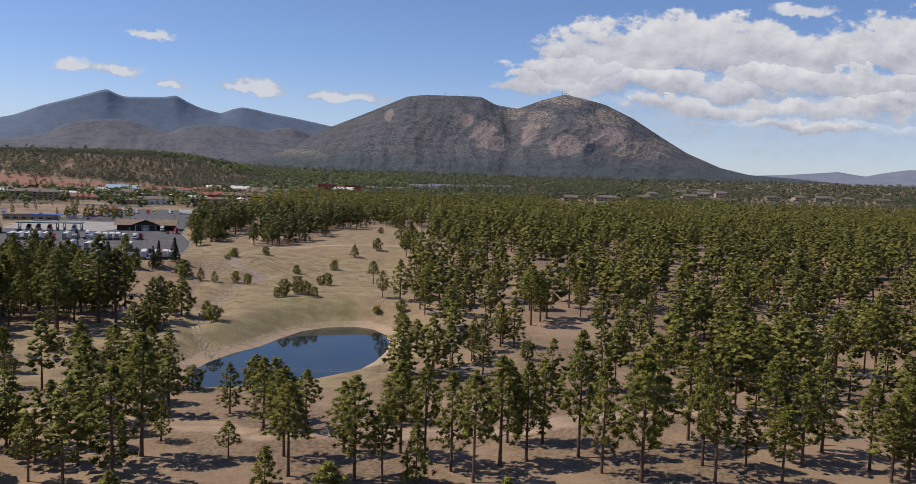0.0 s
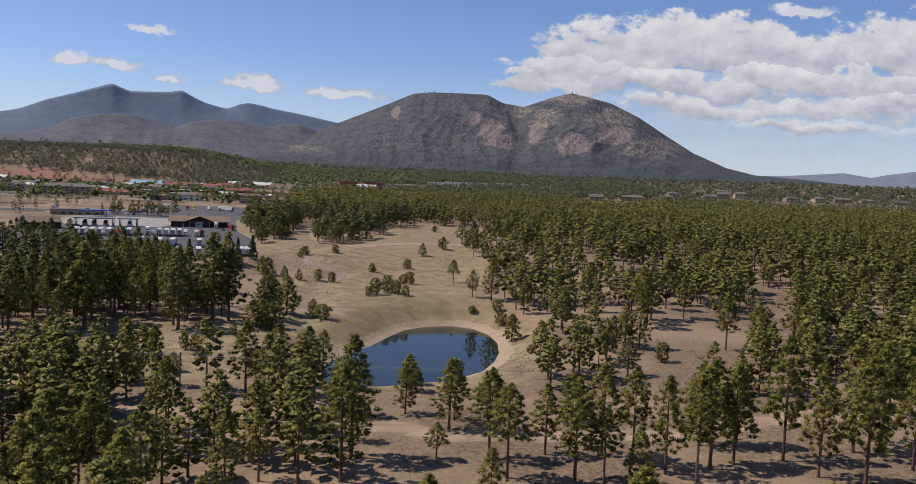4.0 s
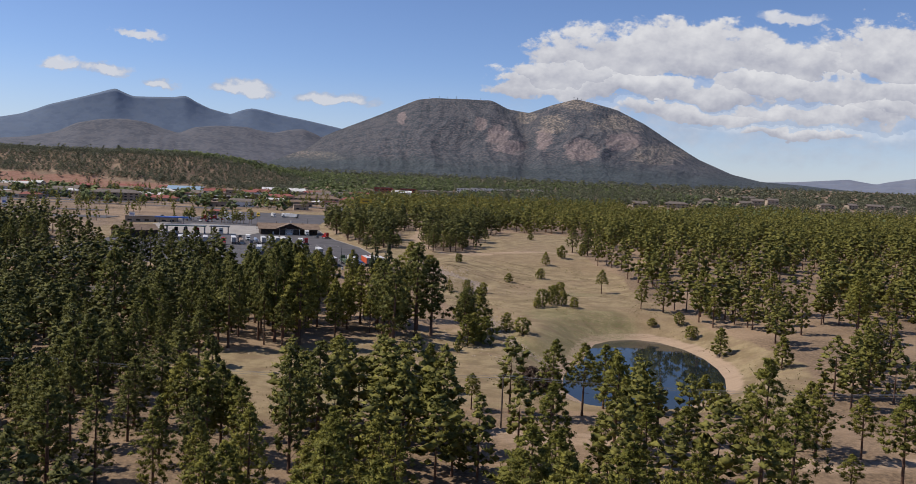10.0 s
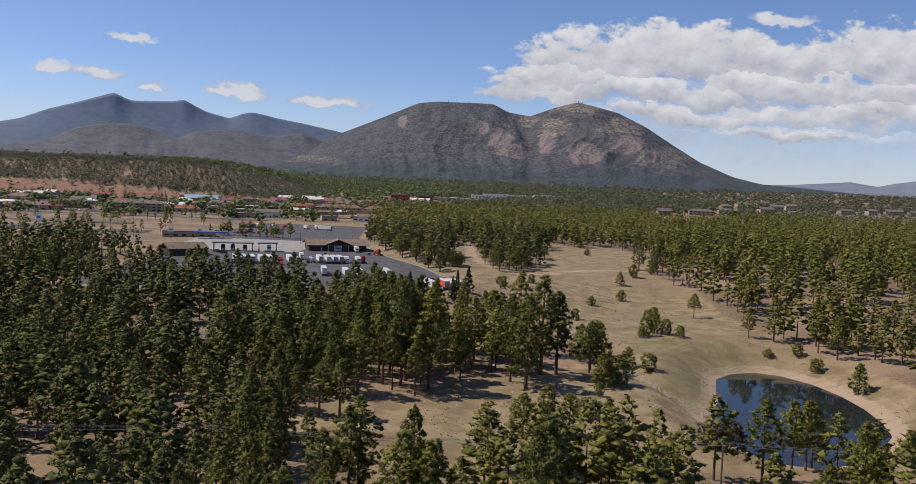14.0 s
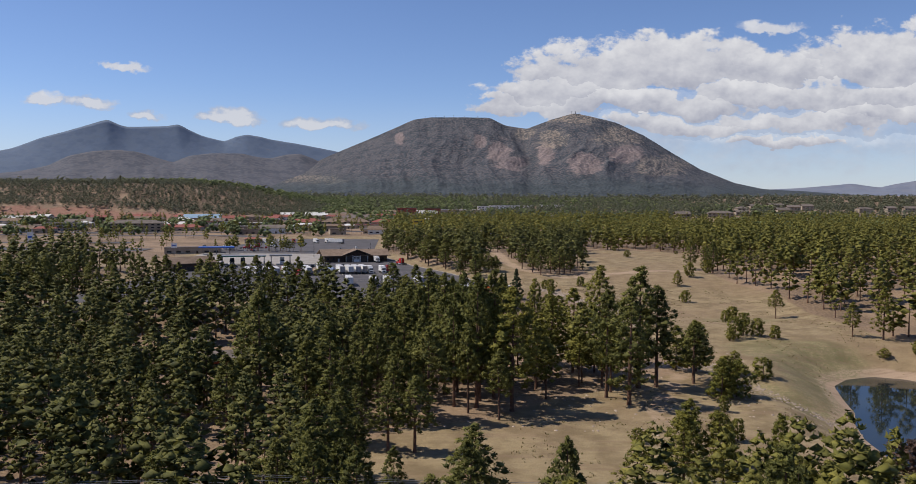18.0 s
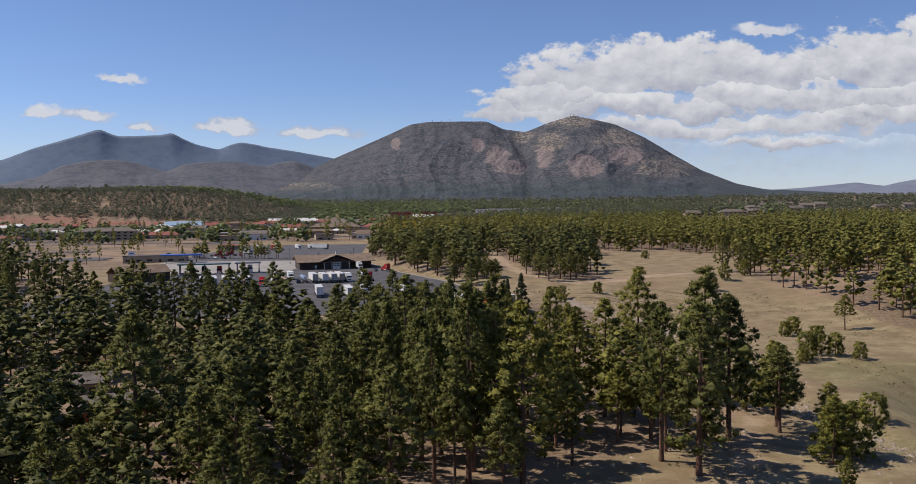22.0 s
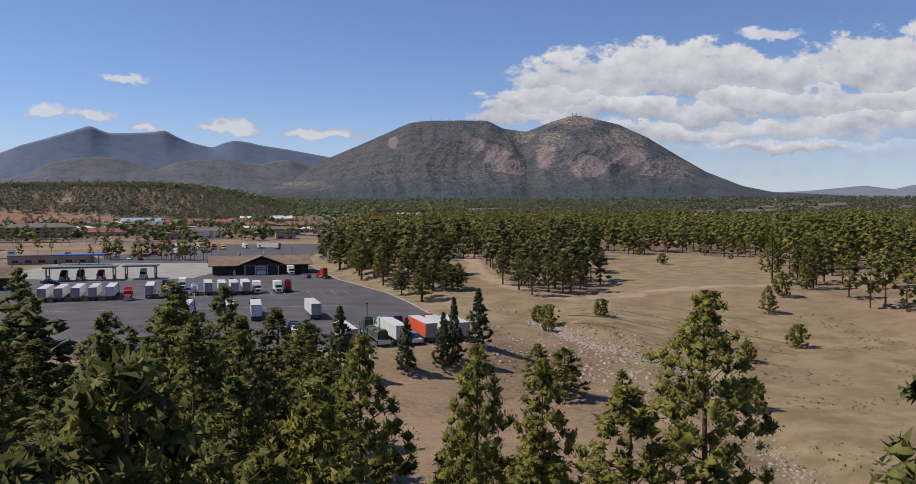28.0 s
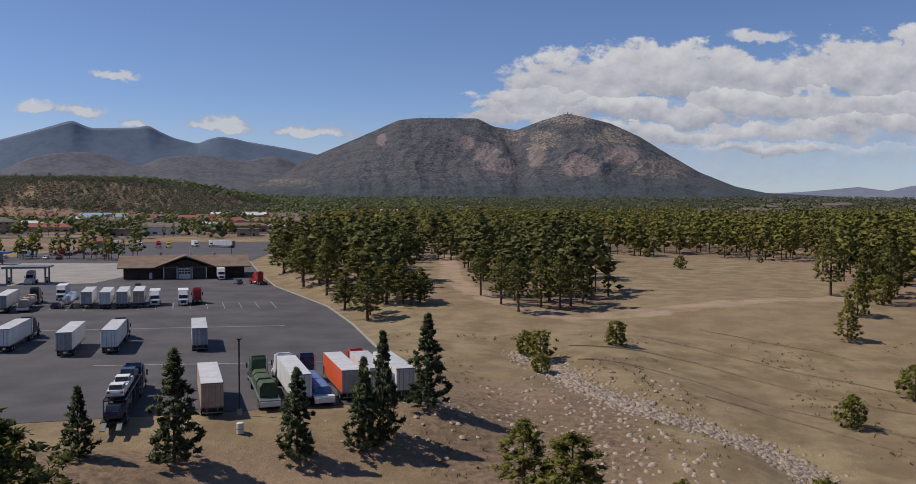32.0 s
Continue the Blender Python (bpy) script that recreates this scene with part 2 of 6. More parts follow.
def mountain(name, forest, forest2, rock, rock_amount, speck, gap=0.5, apron=None):
    """Wooded slopes with bare rock and scree showing through; the tones include distance haze."""
    m, k, b = surface(name, 0.95)
    p = place(k)
    sp = k.vec("MULTIPLY", p, (1.0, 1.0, 1.6))
    big, mid = k.noise(sp, 0.0022, 5.0, 0.6), k.noise(sp, 0.012, 5.0, 0.62)
    trees = k.node("ShaderNodeTexVoronoi")
    trees.feature = "F1"
    k.put(trees.inputs["Vector"], p)
    trees.inputs["Scale"].default_value = speck
    dot = k.span(k.math("ADD", trees.outputs["Distance"], k.math("MULTIPLY", k.math("SUBTRACT", mid, 0.5), 0.9)), gap - 0.14, gap + 0.14)
    wood = k.mix(k.span(mid, 0.38, 0.62), rgb(*forest), rgb(*forest2))
    bare = k.span(k.math("ADD", k.math("MULTIPLY", big, 0.6), k.math("MULTIPLY", mid, 0.4)), 0.57 - rock_amount, 0.68 - rock_amount)
    stone = k.mix(k.span(mid, 0.35, 0.65), rgb(*rock), rgb(*[v * 0.62 for v in rock]))
    open_floor = k.mix(0.30, wood, stone)
    col = k.mix(dot, wood, open_floor)
    col = k.mix(k.math("MULTIPLY", bare, k.span(dot, 0, 1, 0.2, 0.8)), col, stone)
    zone = k.node("ShaderNodeAttribute")
    zone.attribute_name = "bare"
    part_of = k.node("ShaderNodeSeparateColor")
    k.put(part_of.inputs[0], zone.outputs["Color"])
    loose = k.math("MULTIPLY", k.math("SUBTRACT", k.noise(p, 0.008, 6.0, 0.7), 0.5), 1.7)
    scree = k.span(k.math("ADD", part_of.outputs[0], loose), 0.32, 0.62)
    dry = k.span(k.math("ADD", part_of.outputs[1], loose), 0.30, 0.70)
    col = k.mix(k.math("MULTIPLY", scree, k.span(dot, 0, 1, 0.5, 0.9)), col, stone)
    col = k.mix(k.math("MULTIPLY", dry, k.span(dot, 0, 1, 0.15, 0.85)), col, rgb(0.27, 0.215, 0.165))
    if apron:
        # close forest on the gentle foot slopes, thinning out uphill
        zed = k.node("ShaderNodeSeparateXYZ")
        k.put(zed.inputs[0], p)
        low = k.span(k.math("ADD", zed.outputs[2], k.math("MULTIPLY", k.math("SUBTRACT", big, 0.5), -90.0)), 85.0, 165.0, 0.85, 0.0)
        col = k.mix(low, col, k.mix(k.span(mid, 0.38, 0.62), rgb(*apron), rgb(*[v * 1.5 for v in apron])))
    k.put(b.inputs["Base Color"], col)
    bump(k, b, k.math("SUBTRACT", k.math("MULTIPLY", mid, 3.0), k.math("MULTIPLY", trees.outputs["Distance"], 1.1)), 0.75 if apron else 0.22, 7.0 if apron else 4.0)
    return m


M_SOIL = soil()
M_BARK = mottled("pine_bark", (0.07, 0.042, 0.03), (0.19, 0.10, 0.062), 2.0, 9.0, 0.9, relief=0.05, each=0.25)
M_PINE = foliage("pine_needles", (0.128, 0.128, 0.026), (0.252, 0.236, 0.048))
# darker than M_PINE: full crowns and the trees on the west side
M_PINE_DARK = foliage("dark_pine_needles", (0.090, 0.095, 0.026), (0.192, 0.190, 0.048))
M_PINE_WEST = foliage("western_wood_needles", (0.078, 0.083, 0.025), (0.168, 0.166, 0.046), 0.3, island=True)
M_PINE_FAR = foliage("distant_pine_needles", (0.128, 0.126, 0.030), (0.245, 0.228, 0.052), 0.3, island=True)
# needles greyed and blued so far woods carry haze in their colour
M_PINE_HAZE = foliage("hazed_valley_needles", (0.105, 0.115, 0.072), (0.180, 0.184, 0.112), 0.3, island=True)
M_SPRUCE = foliage("spruce_needles", (0.05, 0.066, 0.034), (0.11, 0.13, 0.062))
M_TWIG = foliage("bare_twigs", (0.09, 0.055, 0.045), (0.15, 0.10, 0.075))
M_TUFT = foliage("grass_tuft", (0.13, 0.13, 0.045), (0.24, 0.19, 0.085), 0.35, island=True)
M_LEAF = foliage("broadleaf_leaves", (0.105, 0.135, 0.055), (0.185, 0.215, 0.085), 0.35, island=True)
# mountain and foothill forest tones are blued, with the haze baked in
M_ELDEN = mountain("hazed_rocky_wooded_slope", (0.026, 0.034, 0.044), (0.050, 0.058, 0.068), (0.30, 0.225, 0.205), -0.07, 0.075, 0.56, (0.028, 0.038, 0.042))
M_FOOT = mountain("hazed_wooded_foothill", (0.058, 0.064, 0.082), (0.086, 0.090, 0.108), (0.19, 0.165, 0.165), -0.06, 0.05, 0.55)
# air haze is painted into the base colours of the farthest ranges
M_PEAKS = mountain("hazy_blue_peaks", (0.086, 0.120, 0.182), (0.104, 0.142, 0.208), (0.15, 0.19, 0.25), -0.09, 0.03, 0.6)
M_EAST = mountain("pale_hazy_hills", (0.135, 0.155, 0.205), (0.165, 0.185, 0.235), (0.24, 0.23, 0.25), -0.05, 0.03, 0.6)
M_ASPHALT = mottled("worn_asphalt", (0.056, 0.051, 0.053), (0.100, 0.091, 0.094), 0.10, 1.6, 0.9, relief=0.01)


def water():
    m, k, b = surface("pond_water", 0.04)
    p = place(k)
    k.put(b.inputs["Base Color"], k.mix(k.span(k.noise(p, 0.06, 3.0), 0.35, 0.65), rgb(0.012, 0.018, 0.022), rgb(0.022, 0.028, 0.026)))
    b.inputs["IOR"].default_value = 1.33
    bump(k, b, k.noise(k.vec("MULTIPLY", p, (1.0, 0.5, 1.0)), 1.8, 3.0), 0.12, 0.02)
    return m


M_WATER = water()

# ---------------------------------------------------------------- the lie of the land
POND = [(-76, 230), (-80, 243), (-78, 259), (-74, 272), (-69, 282), (-65, 297), (-60, 313), (-52, 322), (-42, 326), (-34, 322), (-28, 311), (-25, 296), (-25, 280), (-27, 266), (-31, 252), (-40, 240), (-50, 229), (-62, 223), (-71, 223)]
WATER_LEVEL = -4.5
LOT = [(-324, 386), (-215, 396), (-146, 414), (-152, 453), (-160, 485), (-169, 515), (-192, 567), (-206, 612), (-228, 690), (-236, 890), (-350, 890), (-350, 690), (-326, 660)]
WASH = [(-80, 262), (-92, 285), (-96, 318), (-102, 345), (-104, 372), (-103, 390), (-99, 402), (-100, 412), (-108, 418), (-115, 424), (-121, 436), (-128, 460)]
NEAR_TRACK = [(-112, 176), (-72, 178), (-40, 166), (10, 172), (40, 182), (90, 190)]
SIDE_TRACK = [(-122, 240), (-126, 256), (-119, 275), (-110, 296), (-100, 318)]
TRACK = [(-141, 700), (-138, 620), (-139, 560), (-131, 515), (-116, 488), (-84, 500), (-48, 512), (-30, 530)]


def ring_distance(x, y, ring):
    """Signed distance to a closed ring, negative inside; x, y are arrays."""
    x, y = np.asarray(x, float), np.asarray(y, float)
    best, inside = np.full(x.shape, 1e9), np.zeros(x.shape, bool)
    for (ax, ay), (bx, by) in zip(ring, ring[1:] + ring[:1]):
        dx, dy = bx - ax, by - ay
        t = np.clip(((x - ax) * dx + (y - ay) * dy) / (dx * dx + dy * dy), 0, 1)
        best = np.minimum(best, np.hypot(x - ax - t * dx, y - ay - t * dy))
        cross = (ay > y) != (by > y)
        inside ^= cross & (x < (bx - ax) * (y - ay) / (by - ay if by != ay else 1e-9) + ax)
    return np.where(inside, -best, best)


def line_distance(x, y, line):
    x, y = np.asarray(x, float), np.asarray(y, float)
    best = np.full(x.shape, 1e9)
    for (ax, ay), (bx, by) in zip(line, line[1:]):
        dx, dy = bx - ax, by - ay
        t = np.clip(((x - ax) * dx + (y - ay) * dy) / (dx * dx + dy * dy), 0, 1)
        best = np.minimum(best, np.hypot(x - ax - t * dx, y - ay - t * dy))
    return best


def step(v, a, b):
    t = np.clip((v - a) / (b - a), 0, 1)
    return t * t * (3 - 2 * t)


def waves(x, y, size, seed):
    """Smooth, cheap unevenness between -1 and 1."""
    r = np.random.RandomState(seed)
    total = np.zeros(np.shape(x))
    for _ in range(5):
        a, q, s = r.uniform(0, 2 * math.pi), r.uniform(0, 2 * math.pi), r.uniform(0.7, 1.6)
        total = total + np.sin((x * math.cos(a) + y * math.sin(a)) * 2 * math.pi / (size * s) + q)
    return total / 5


def height(x, y):
    x, y = np.asarray(x, float), np.asarray(y, float)
    z = np.interp(y, [-500, 60, 200, 330, 365, 440, 500, 600, 800, 1100, 1800, 2600, 3600, 6000], [0, 2.2, 2.0, 2.0, 3.2, 8.2, 11.2, 13.0, 13.5, 17, 28, 43, 66, 90])
    z = z + waves(x, y, 70, 3) * 0.8 * step(y, 60, 120) + waves(x, y, 14, 5) * 0.16
    # valley floor under the town lies lower than the forest bench
    z = z - 4.0 * step(-x, 150, 300) * step(y, 500, 650) * (1 - step(y, 1200, 2200))
    # red hillside
    hill = 1 - step(x + 40 * np.sin(y / 170), -770, -400)
    z = z + hill * (16 * step(y + 26 * np.sin(x / 95), 1285, 1400) + 33 * step(y + 30 * np.sin(x / 140), 1400, 1740)) * (1 - step(y, 1950, 2700))
    # hollow of the meadow above the pond
    z = z - 3.7 * step(x, -118, -88) * (1 - step(x, -45, -15)) * step(y, 365, 412) * (1 - step(y, 440, 505))
    # low rises that carry the houses
    z = z + 5.0 * np.exp(-(((x - 190) / 150) ** 2) - ((y - 1235) / 90) ** 2) + 5.0 * np.exp(-(((x - 520) / 380) ** 2) - ((y - 1560) / 180) ** 2)
    # rise of the wooded bench east of the meadow
    z = z + 3.0 * step(x, -30, 40) * (1 - step(y, 400, 700))
    lot = ring_distance(x, y, LOT)
    # the lot's fill slopes off more gently on its wooded south side
    reach = 16 + 34 * step(-x, 160, 182) * (1 - step(y, 392, 400))
    k = 1 - step((lot - 0.5) / (reach - 0.5), 0, 1)
    z = z * (1 - k) + 9.3 * k
    wash = line_distance(x, y, WASH)
    z = z - 1.3 * (1 - step(wash, 1.5, 8)) * (1 - k)
    p = ring_distance(x, y, POND)
    bank = step(p, -1, 21)
    z = np.where(p < 21, z * bank + (WATER_LEVEL + 0.4) * (1 - bank), z)
    return np.where(p < 2.0, np.minimum(z, WATER_LEVEL + 0.28 * p), z)


def ground_at(x, y):
    return float(height(np.array([x]), np.array([y]))[0])


def mesh_from(name, verts, faces, material=None, smooth=False, normals=None):
    """A mesh from arrays; faces all have the same number of corners."""
    verts, faces = np.asarray(verts, np.float32), np.asarray(faces, np.int32)
    me = bpy.data.meshes.new(name)
    n, c = faces.shape
    me.vertices.add(len(verts))
    me.vertices.foreach_set("co", verts.ravel())
    me.loops.add(n * c)
    me.loops.foreach_set("vertex_index", faces.ravel())
    me.polygons.add(n)
    me.polygons.foreach_set("loop_start", np.arange(0, n * c, c, dtype=np.int32))
    if smooth:
        me.polygons.foreach_set("use_smooth", np.ones(n, bool))
    if material:
        me.materials.append(material)
    me.update(calc_edges=True)
    me.validate()
    if normals is not None:
        me.polygons.foreach_set("use_smooth", np.ones(n, bool))
        me.normals_split_custom_set_from_vertices(np.asarray(normals, np.float32).tolist())
    return me


def grid_faces(nx, ny):
    i = (np.arange(ny - 1)[:, None] * nx + np.arange(nx - 1)[None, :]).ravel()
    return np.stack([i, i + 1, i + nx + 1, i + nx], 1)


def growing(start, stop, first, grow):
    out, v, s = [start], start, first
    while abs(v) < abs(stop):
        v, s = v + s, s * grow
        out.append(v)
    return out


def build_ground():
    xs = sorted(set([-v for v in growing(270, 3600, 4, 1.12)] + list(np.arange(-268, 120.1, 2.2)) + growing(122, 3600, 4, 1.12)))
    ys = [-v for v in growing(0, 700, 10, 1.5)][::-1] + list(np.arange(12, 60, 6)) + list(np.arange(60, 560, 2.2)) + growing(562, 4700, 4, 1.06)
    gx, gy = np.meshgrid(xs, ys)
    z = height(gx, gy)
    me = mesh_from("ground", np.stack([gx.ravel(), gy.ravel(), z.ravel()], 1), grid_faces(len(xs), len(ys)), M_SOIL, smooth=True)
    x, y = gx.ravel(), gy.ravel()
    wood = np.maximum(wooded(x, y), 0.75 * step(-x, 150, 235) * step(y, 900, 960))
    wood = np.maximum(wood, 0.62 * (1 - step(np.hypot((x + 133) / 24, (y - 412) / 34), 0.5, 1.1)))
    wood = np.maximum(wood, step(-x, 330, 380) * step(y, 520, 600))
    wood = np.maximum(wood, step(-x, 226, 250) * step(y, 880, 930))
    wood = np.maximum(wood, (1 - step(x, -480, -380)) * step(y, 1370, 1430))
    pond, wash = ring_distance(x, y, POND), line_distance(x, y, WASH)
    green = (1 - step(pond, 3, 30)) * step(pond, 1.0, 4) * step(y, 255, 290) * (1 - step(x, -60, -40)) + (1 - step(np.hypot((x + 62) / 30, (y - 335) / 22), 0.4, 1.2)) * 0.8
    green = green + 0.9 * (1 - step(np.hypot((x + 128) / 22, (y - 205) / 18), 0.3, 1.2)) + 0.5 * (1 - step(wash, 2, 7)) + 0.7 * (1 - step(np.hypot((x + 60) / 25, (y - 395) / 14), 0.3, 1.2))
    pale = (1 - step(pond, 1.5, 9)) + 0.62 * (1 - step(line_distance(x, y, TRACK), 3.0, 6.5)) + 0.6 * (1 - step(line_distance(x, y, NEAR_TRACK), 3.0, 7.5)) + 0.55 * (1 - step(line_distance(x, y, SIDE_TRACK), 2.0, 4.5)) + 0.5 * (1 - step(wash, 1, 5))
    red = (1 - step(x, -560, -400)) * step(y, 1270, 1310) * (1 - step(y + 26 * np.sin(x / 95), 1350, 1420))
    col = np.stack([np.clip(wood, 0, 1), np.clip(green, 0, 1), np.clip(pale, 0, 1), red], 1)
    at = me.color_attributes.new("zone", "FLOAT_COLOR", "POINT")
    at.data.foreach_set("color", col.astype(np.float32).ravel())
    return tagged(new("ground", me), "dry tan meadow and needle-strewn forest floor", "ground", kind="structure")


# the open meadow between the two woods, from the near dam to the far road
MEADOW = [(-188, 214), (-168, 188), (-150, 184), (-120, 194), (-92, 200), (-30, 204), (-16, 225), (-6, 262), (-10, 300), (-18, 330), (-26, 365), (-30, 400), (-26, 440), (-36, 480), (-38, 520), (-22, 560), (-10, 620), (-30, 660), (-70, 655), (-92, 600), (-96, 540), (-100, 492), (-128, 500), (-134, 560), (-140, 640), (-152, 640), (-150, 540), (-158, 490), (-148, 440), (-144, 412), (-150, 398), (-120, 395), (-118, 372), (-112, 340), (-106, 320), (-108, 302), (-118, 292), (-136, 276), (-149, 268), (-162, 249), (-180, 242), (-190, 230)]


HOMES = [(205, 1225, 35, 16, 6), (150, 1215, 20, 16, 6), (380, 1440, 23, 16, 7), (330, 1490, 20, 15, 8), (420, 1500, 22, 15, 9), (470, 1560, 20, 15, 9), (545, 1500, 25, 15, 7), (600, 1520, 18, 15, 7), (660, 1560, 30, 16, 6), (720, 1590, 25, 16, 6), (500, 1780, 30, 16, 9), (430, 1700, 25, 16, 8), (800, 1620, 30, 16, 6), (290, 1380, 20, 15, 6)]
VALLEY = [(-150, 1520, 70), (-85, 1640, 60), (-40, 1800, 90), (60, 1850, 70), (-216, 1410, 70), (-300, 1125, 60)]


def in_view_gap(x, y):
    """True in the open strips before the hillside houses and the valley halls."""
    gap = np.zeros(np.shape(x), bool)
    for sx, sy, w in [q[:3] for q in HOMES] + VALLEY:
        across = x - sx + (sy - y) * (sx + 120) / (sy - 150)
        gap |= (np.abs(across) < w / 2 + 8) & (y > sy - 150) & (y < sy + 26)
    return gap


def wooded(x, y):
    """1 where trees stand close, 0 on open ground."""
    m = step(ring_distance(x, y, MEADOW), -3, 5)
    lot = step(ring_distance(x, y, LOT), 4, 12)
    town = 1 - step(-x, 226, 246) * step(y, 505, 560) * (1 - step(y, 1500, 1700))
    return np.minimum(np.minimum(m, lot), town)


def build_range(name, label, material, profile, near, ridge, back, foot, rough, seed, steps=(260, 56), ravines=(), patches=(), soft_crest=True):
    """A range of hills seen from afar. profile: bearing and height in degrees along its ridge."""
    az = np.linspace(profile[0][0], profile[-1][0], steps[0])
    xs, ys = zip(*profile)
    el = np.interp(az, xs, ys)
    soft = np.ones(5) / 5
    el = np.convolve(np.pad(el, 2, mode="edge"), soft, mode="valid") * 0.5 + el * 0.5
    t = np.linspace(0, 1.25, steps[1])
    A, S = np.meshgrid(np.radians(az), t)
    E = np.tile(np.tan(np.radians(el)), (steps[1], 1))
    D = np.where(S <= 1, near + (ridge - near) * S, ridge + (back - ridge) * (S - 1) / 0.25)
    top = E * ridge + 40
    r = np.random.RandomState(seed)
    X0, Y0 = np.sin(A) * D, np.cos(A) * D
    # gullies run down the fall line, bent by a slow wander
    arc = A * ridge + 70 * waves(X0, Y0, 900, seed + 7)
    ridged = 1 - np.abs(waves(arc, Y0 * 0.30, 520, seed) * 1.5) + 0.55 * (1 - np.abs(waves(arc, Y0 * 0.22, 190, seed + 1) * 1.5)) + 0.30 * (1 - np.abs(waves(arc, Y0 * 0.06, 70, seed + 2) * 1.4))
    rise = np.where(S <= 1, S ** 1.22, 1 - (S - 1) * 1.6)
    body = np.sin(np.clip(S, 0, 1) * math.pi) ** 0.8
    rel = np.clip(top - foot, 1, None)
    blur = np.convolve(np.pad(rel[0], 60, mode="edge"), np.ones(121) / 121, mode="valid")[None, :]
    even = blur * rise + (rel - blur) * np.clip(rise, 0, 1) ** 3.5 if soft_crest else rel * rise
    Z = foot + even + rel * rough * (ridged - 0.9) * body
    Z = Z + waves(X0, Y0, 45, seed + 4) * rel * 0.0012
    deg = np.degrees(A)
    for at, wide, deep in ravines:
        Z = Z - rel * deep * np.exp(-((deg - at - 1.1 * (1 - S) + 0.25 * np.sin(S * 9)) / wide) ** 2) * body
    me = mesh_from(name, np.stack([X0.ravel() - 166, Y0.ravel() + 155, Z.ravel()], 1), grid_faces(steps[0], steps[1]), material, smooth=True)
    # bare scree (red) and dry grass (green) in patches: kind, bearing, height, half sizes
    up = np.degrees(np.arctan((Z - 40) / D))
    cover = np.zeros((A.size, 4))
    for kind, at, high, wide, tall in patches:
        cover[:, kind] = np.maximum(cover[:, kind], np.exp(-(((deg - at) / wide) ** 2) - ((up - high) / tall) ** 2).ravel())
    me.color_attributes.new("bare", "FLOAT_COLOR", "POINT").data.foreach_set("color", cover.astype(np.float32).ravel())
    return tagged(new(name, me), label, "mountain", kind="structure")


build_ground()
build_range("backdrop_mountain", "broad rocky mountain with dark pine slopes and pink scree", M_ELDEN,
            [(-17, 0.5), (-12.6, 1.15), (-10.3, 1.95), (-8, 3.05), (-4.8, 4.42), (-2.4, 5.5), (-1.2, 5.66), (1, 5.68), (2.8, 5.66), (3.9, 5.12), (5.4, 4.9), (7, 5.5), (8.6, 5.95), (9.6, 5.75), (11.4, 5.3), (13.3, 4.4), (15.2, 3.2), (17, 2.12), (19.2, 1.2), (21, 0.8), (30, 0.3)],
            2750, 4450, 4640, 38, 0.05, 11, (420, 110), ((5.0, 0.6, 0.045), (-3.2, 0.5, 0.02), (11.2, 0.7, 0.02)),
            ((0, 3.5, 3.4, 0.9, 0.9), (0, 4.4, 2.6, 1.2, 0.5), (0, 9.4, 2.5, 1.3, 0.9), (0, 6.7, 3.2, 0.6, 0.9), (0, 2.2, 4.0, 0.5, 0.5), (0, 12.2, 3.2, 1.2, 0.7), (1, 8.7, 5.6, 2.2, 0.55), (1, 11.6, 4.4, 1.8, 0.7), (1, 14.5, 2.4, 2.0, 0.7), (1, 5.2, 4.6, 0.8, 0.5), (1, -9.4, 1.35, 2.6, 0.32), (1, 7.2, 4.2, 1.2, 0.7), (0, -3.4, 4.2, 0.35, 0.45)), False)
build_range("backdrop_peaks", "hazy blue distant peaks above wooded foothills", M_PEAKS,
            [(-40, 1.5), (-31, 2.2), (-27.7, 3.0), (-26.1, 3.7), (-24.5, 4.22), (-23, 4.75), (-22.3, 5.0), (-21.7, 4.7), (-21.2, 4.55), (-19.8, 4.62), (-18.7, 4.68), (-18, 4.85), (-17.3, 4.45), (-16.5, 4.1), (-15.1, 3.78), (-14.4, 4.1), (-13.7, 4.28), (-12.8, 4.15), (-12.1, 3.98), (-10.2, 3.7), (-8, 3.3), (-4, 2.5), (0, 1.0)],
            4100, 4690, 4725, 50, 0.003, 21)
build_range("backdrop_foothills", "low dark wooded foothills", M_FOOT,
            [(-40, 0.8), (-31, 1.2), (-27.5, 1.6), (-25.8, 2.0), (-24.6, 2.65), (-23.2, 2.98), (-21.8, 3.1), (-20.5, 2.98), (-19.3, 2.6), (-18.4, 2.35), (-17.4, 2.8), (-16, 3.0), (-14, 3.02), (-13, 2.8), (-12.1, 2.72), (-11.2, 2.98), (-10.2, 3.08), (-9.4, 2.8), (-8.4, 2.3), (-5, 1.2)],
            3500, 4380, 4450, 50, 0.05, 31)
build_range("backdrop_east_hills", "low eastern hills coloured pale blue for haze", M_EAST,
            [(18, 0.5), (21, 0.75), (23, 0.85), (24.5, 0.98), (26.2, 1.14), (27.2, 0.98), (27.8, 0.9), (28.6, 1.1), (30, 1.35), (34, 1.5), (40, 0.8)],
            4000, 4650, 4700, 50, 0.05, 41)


water = mesh_from("pond_water", [(-88, 216, WATER_LEVEL), (-18, 216, WATER_LEVEL), (-18, 333, WATER_LEVEL), (-88, 333, WATER_LEVEL)], [(0, 1, 2, 3)], M_WATER)
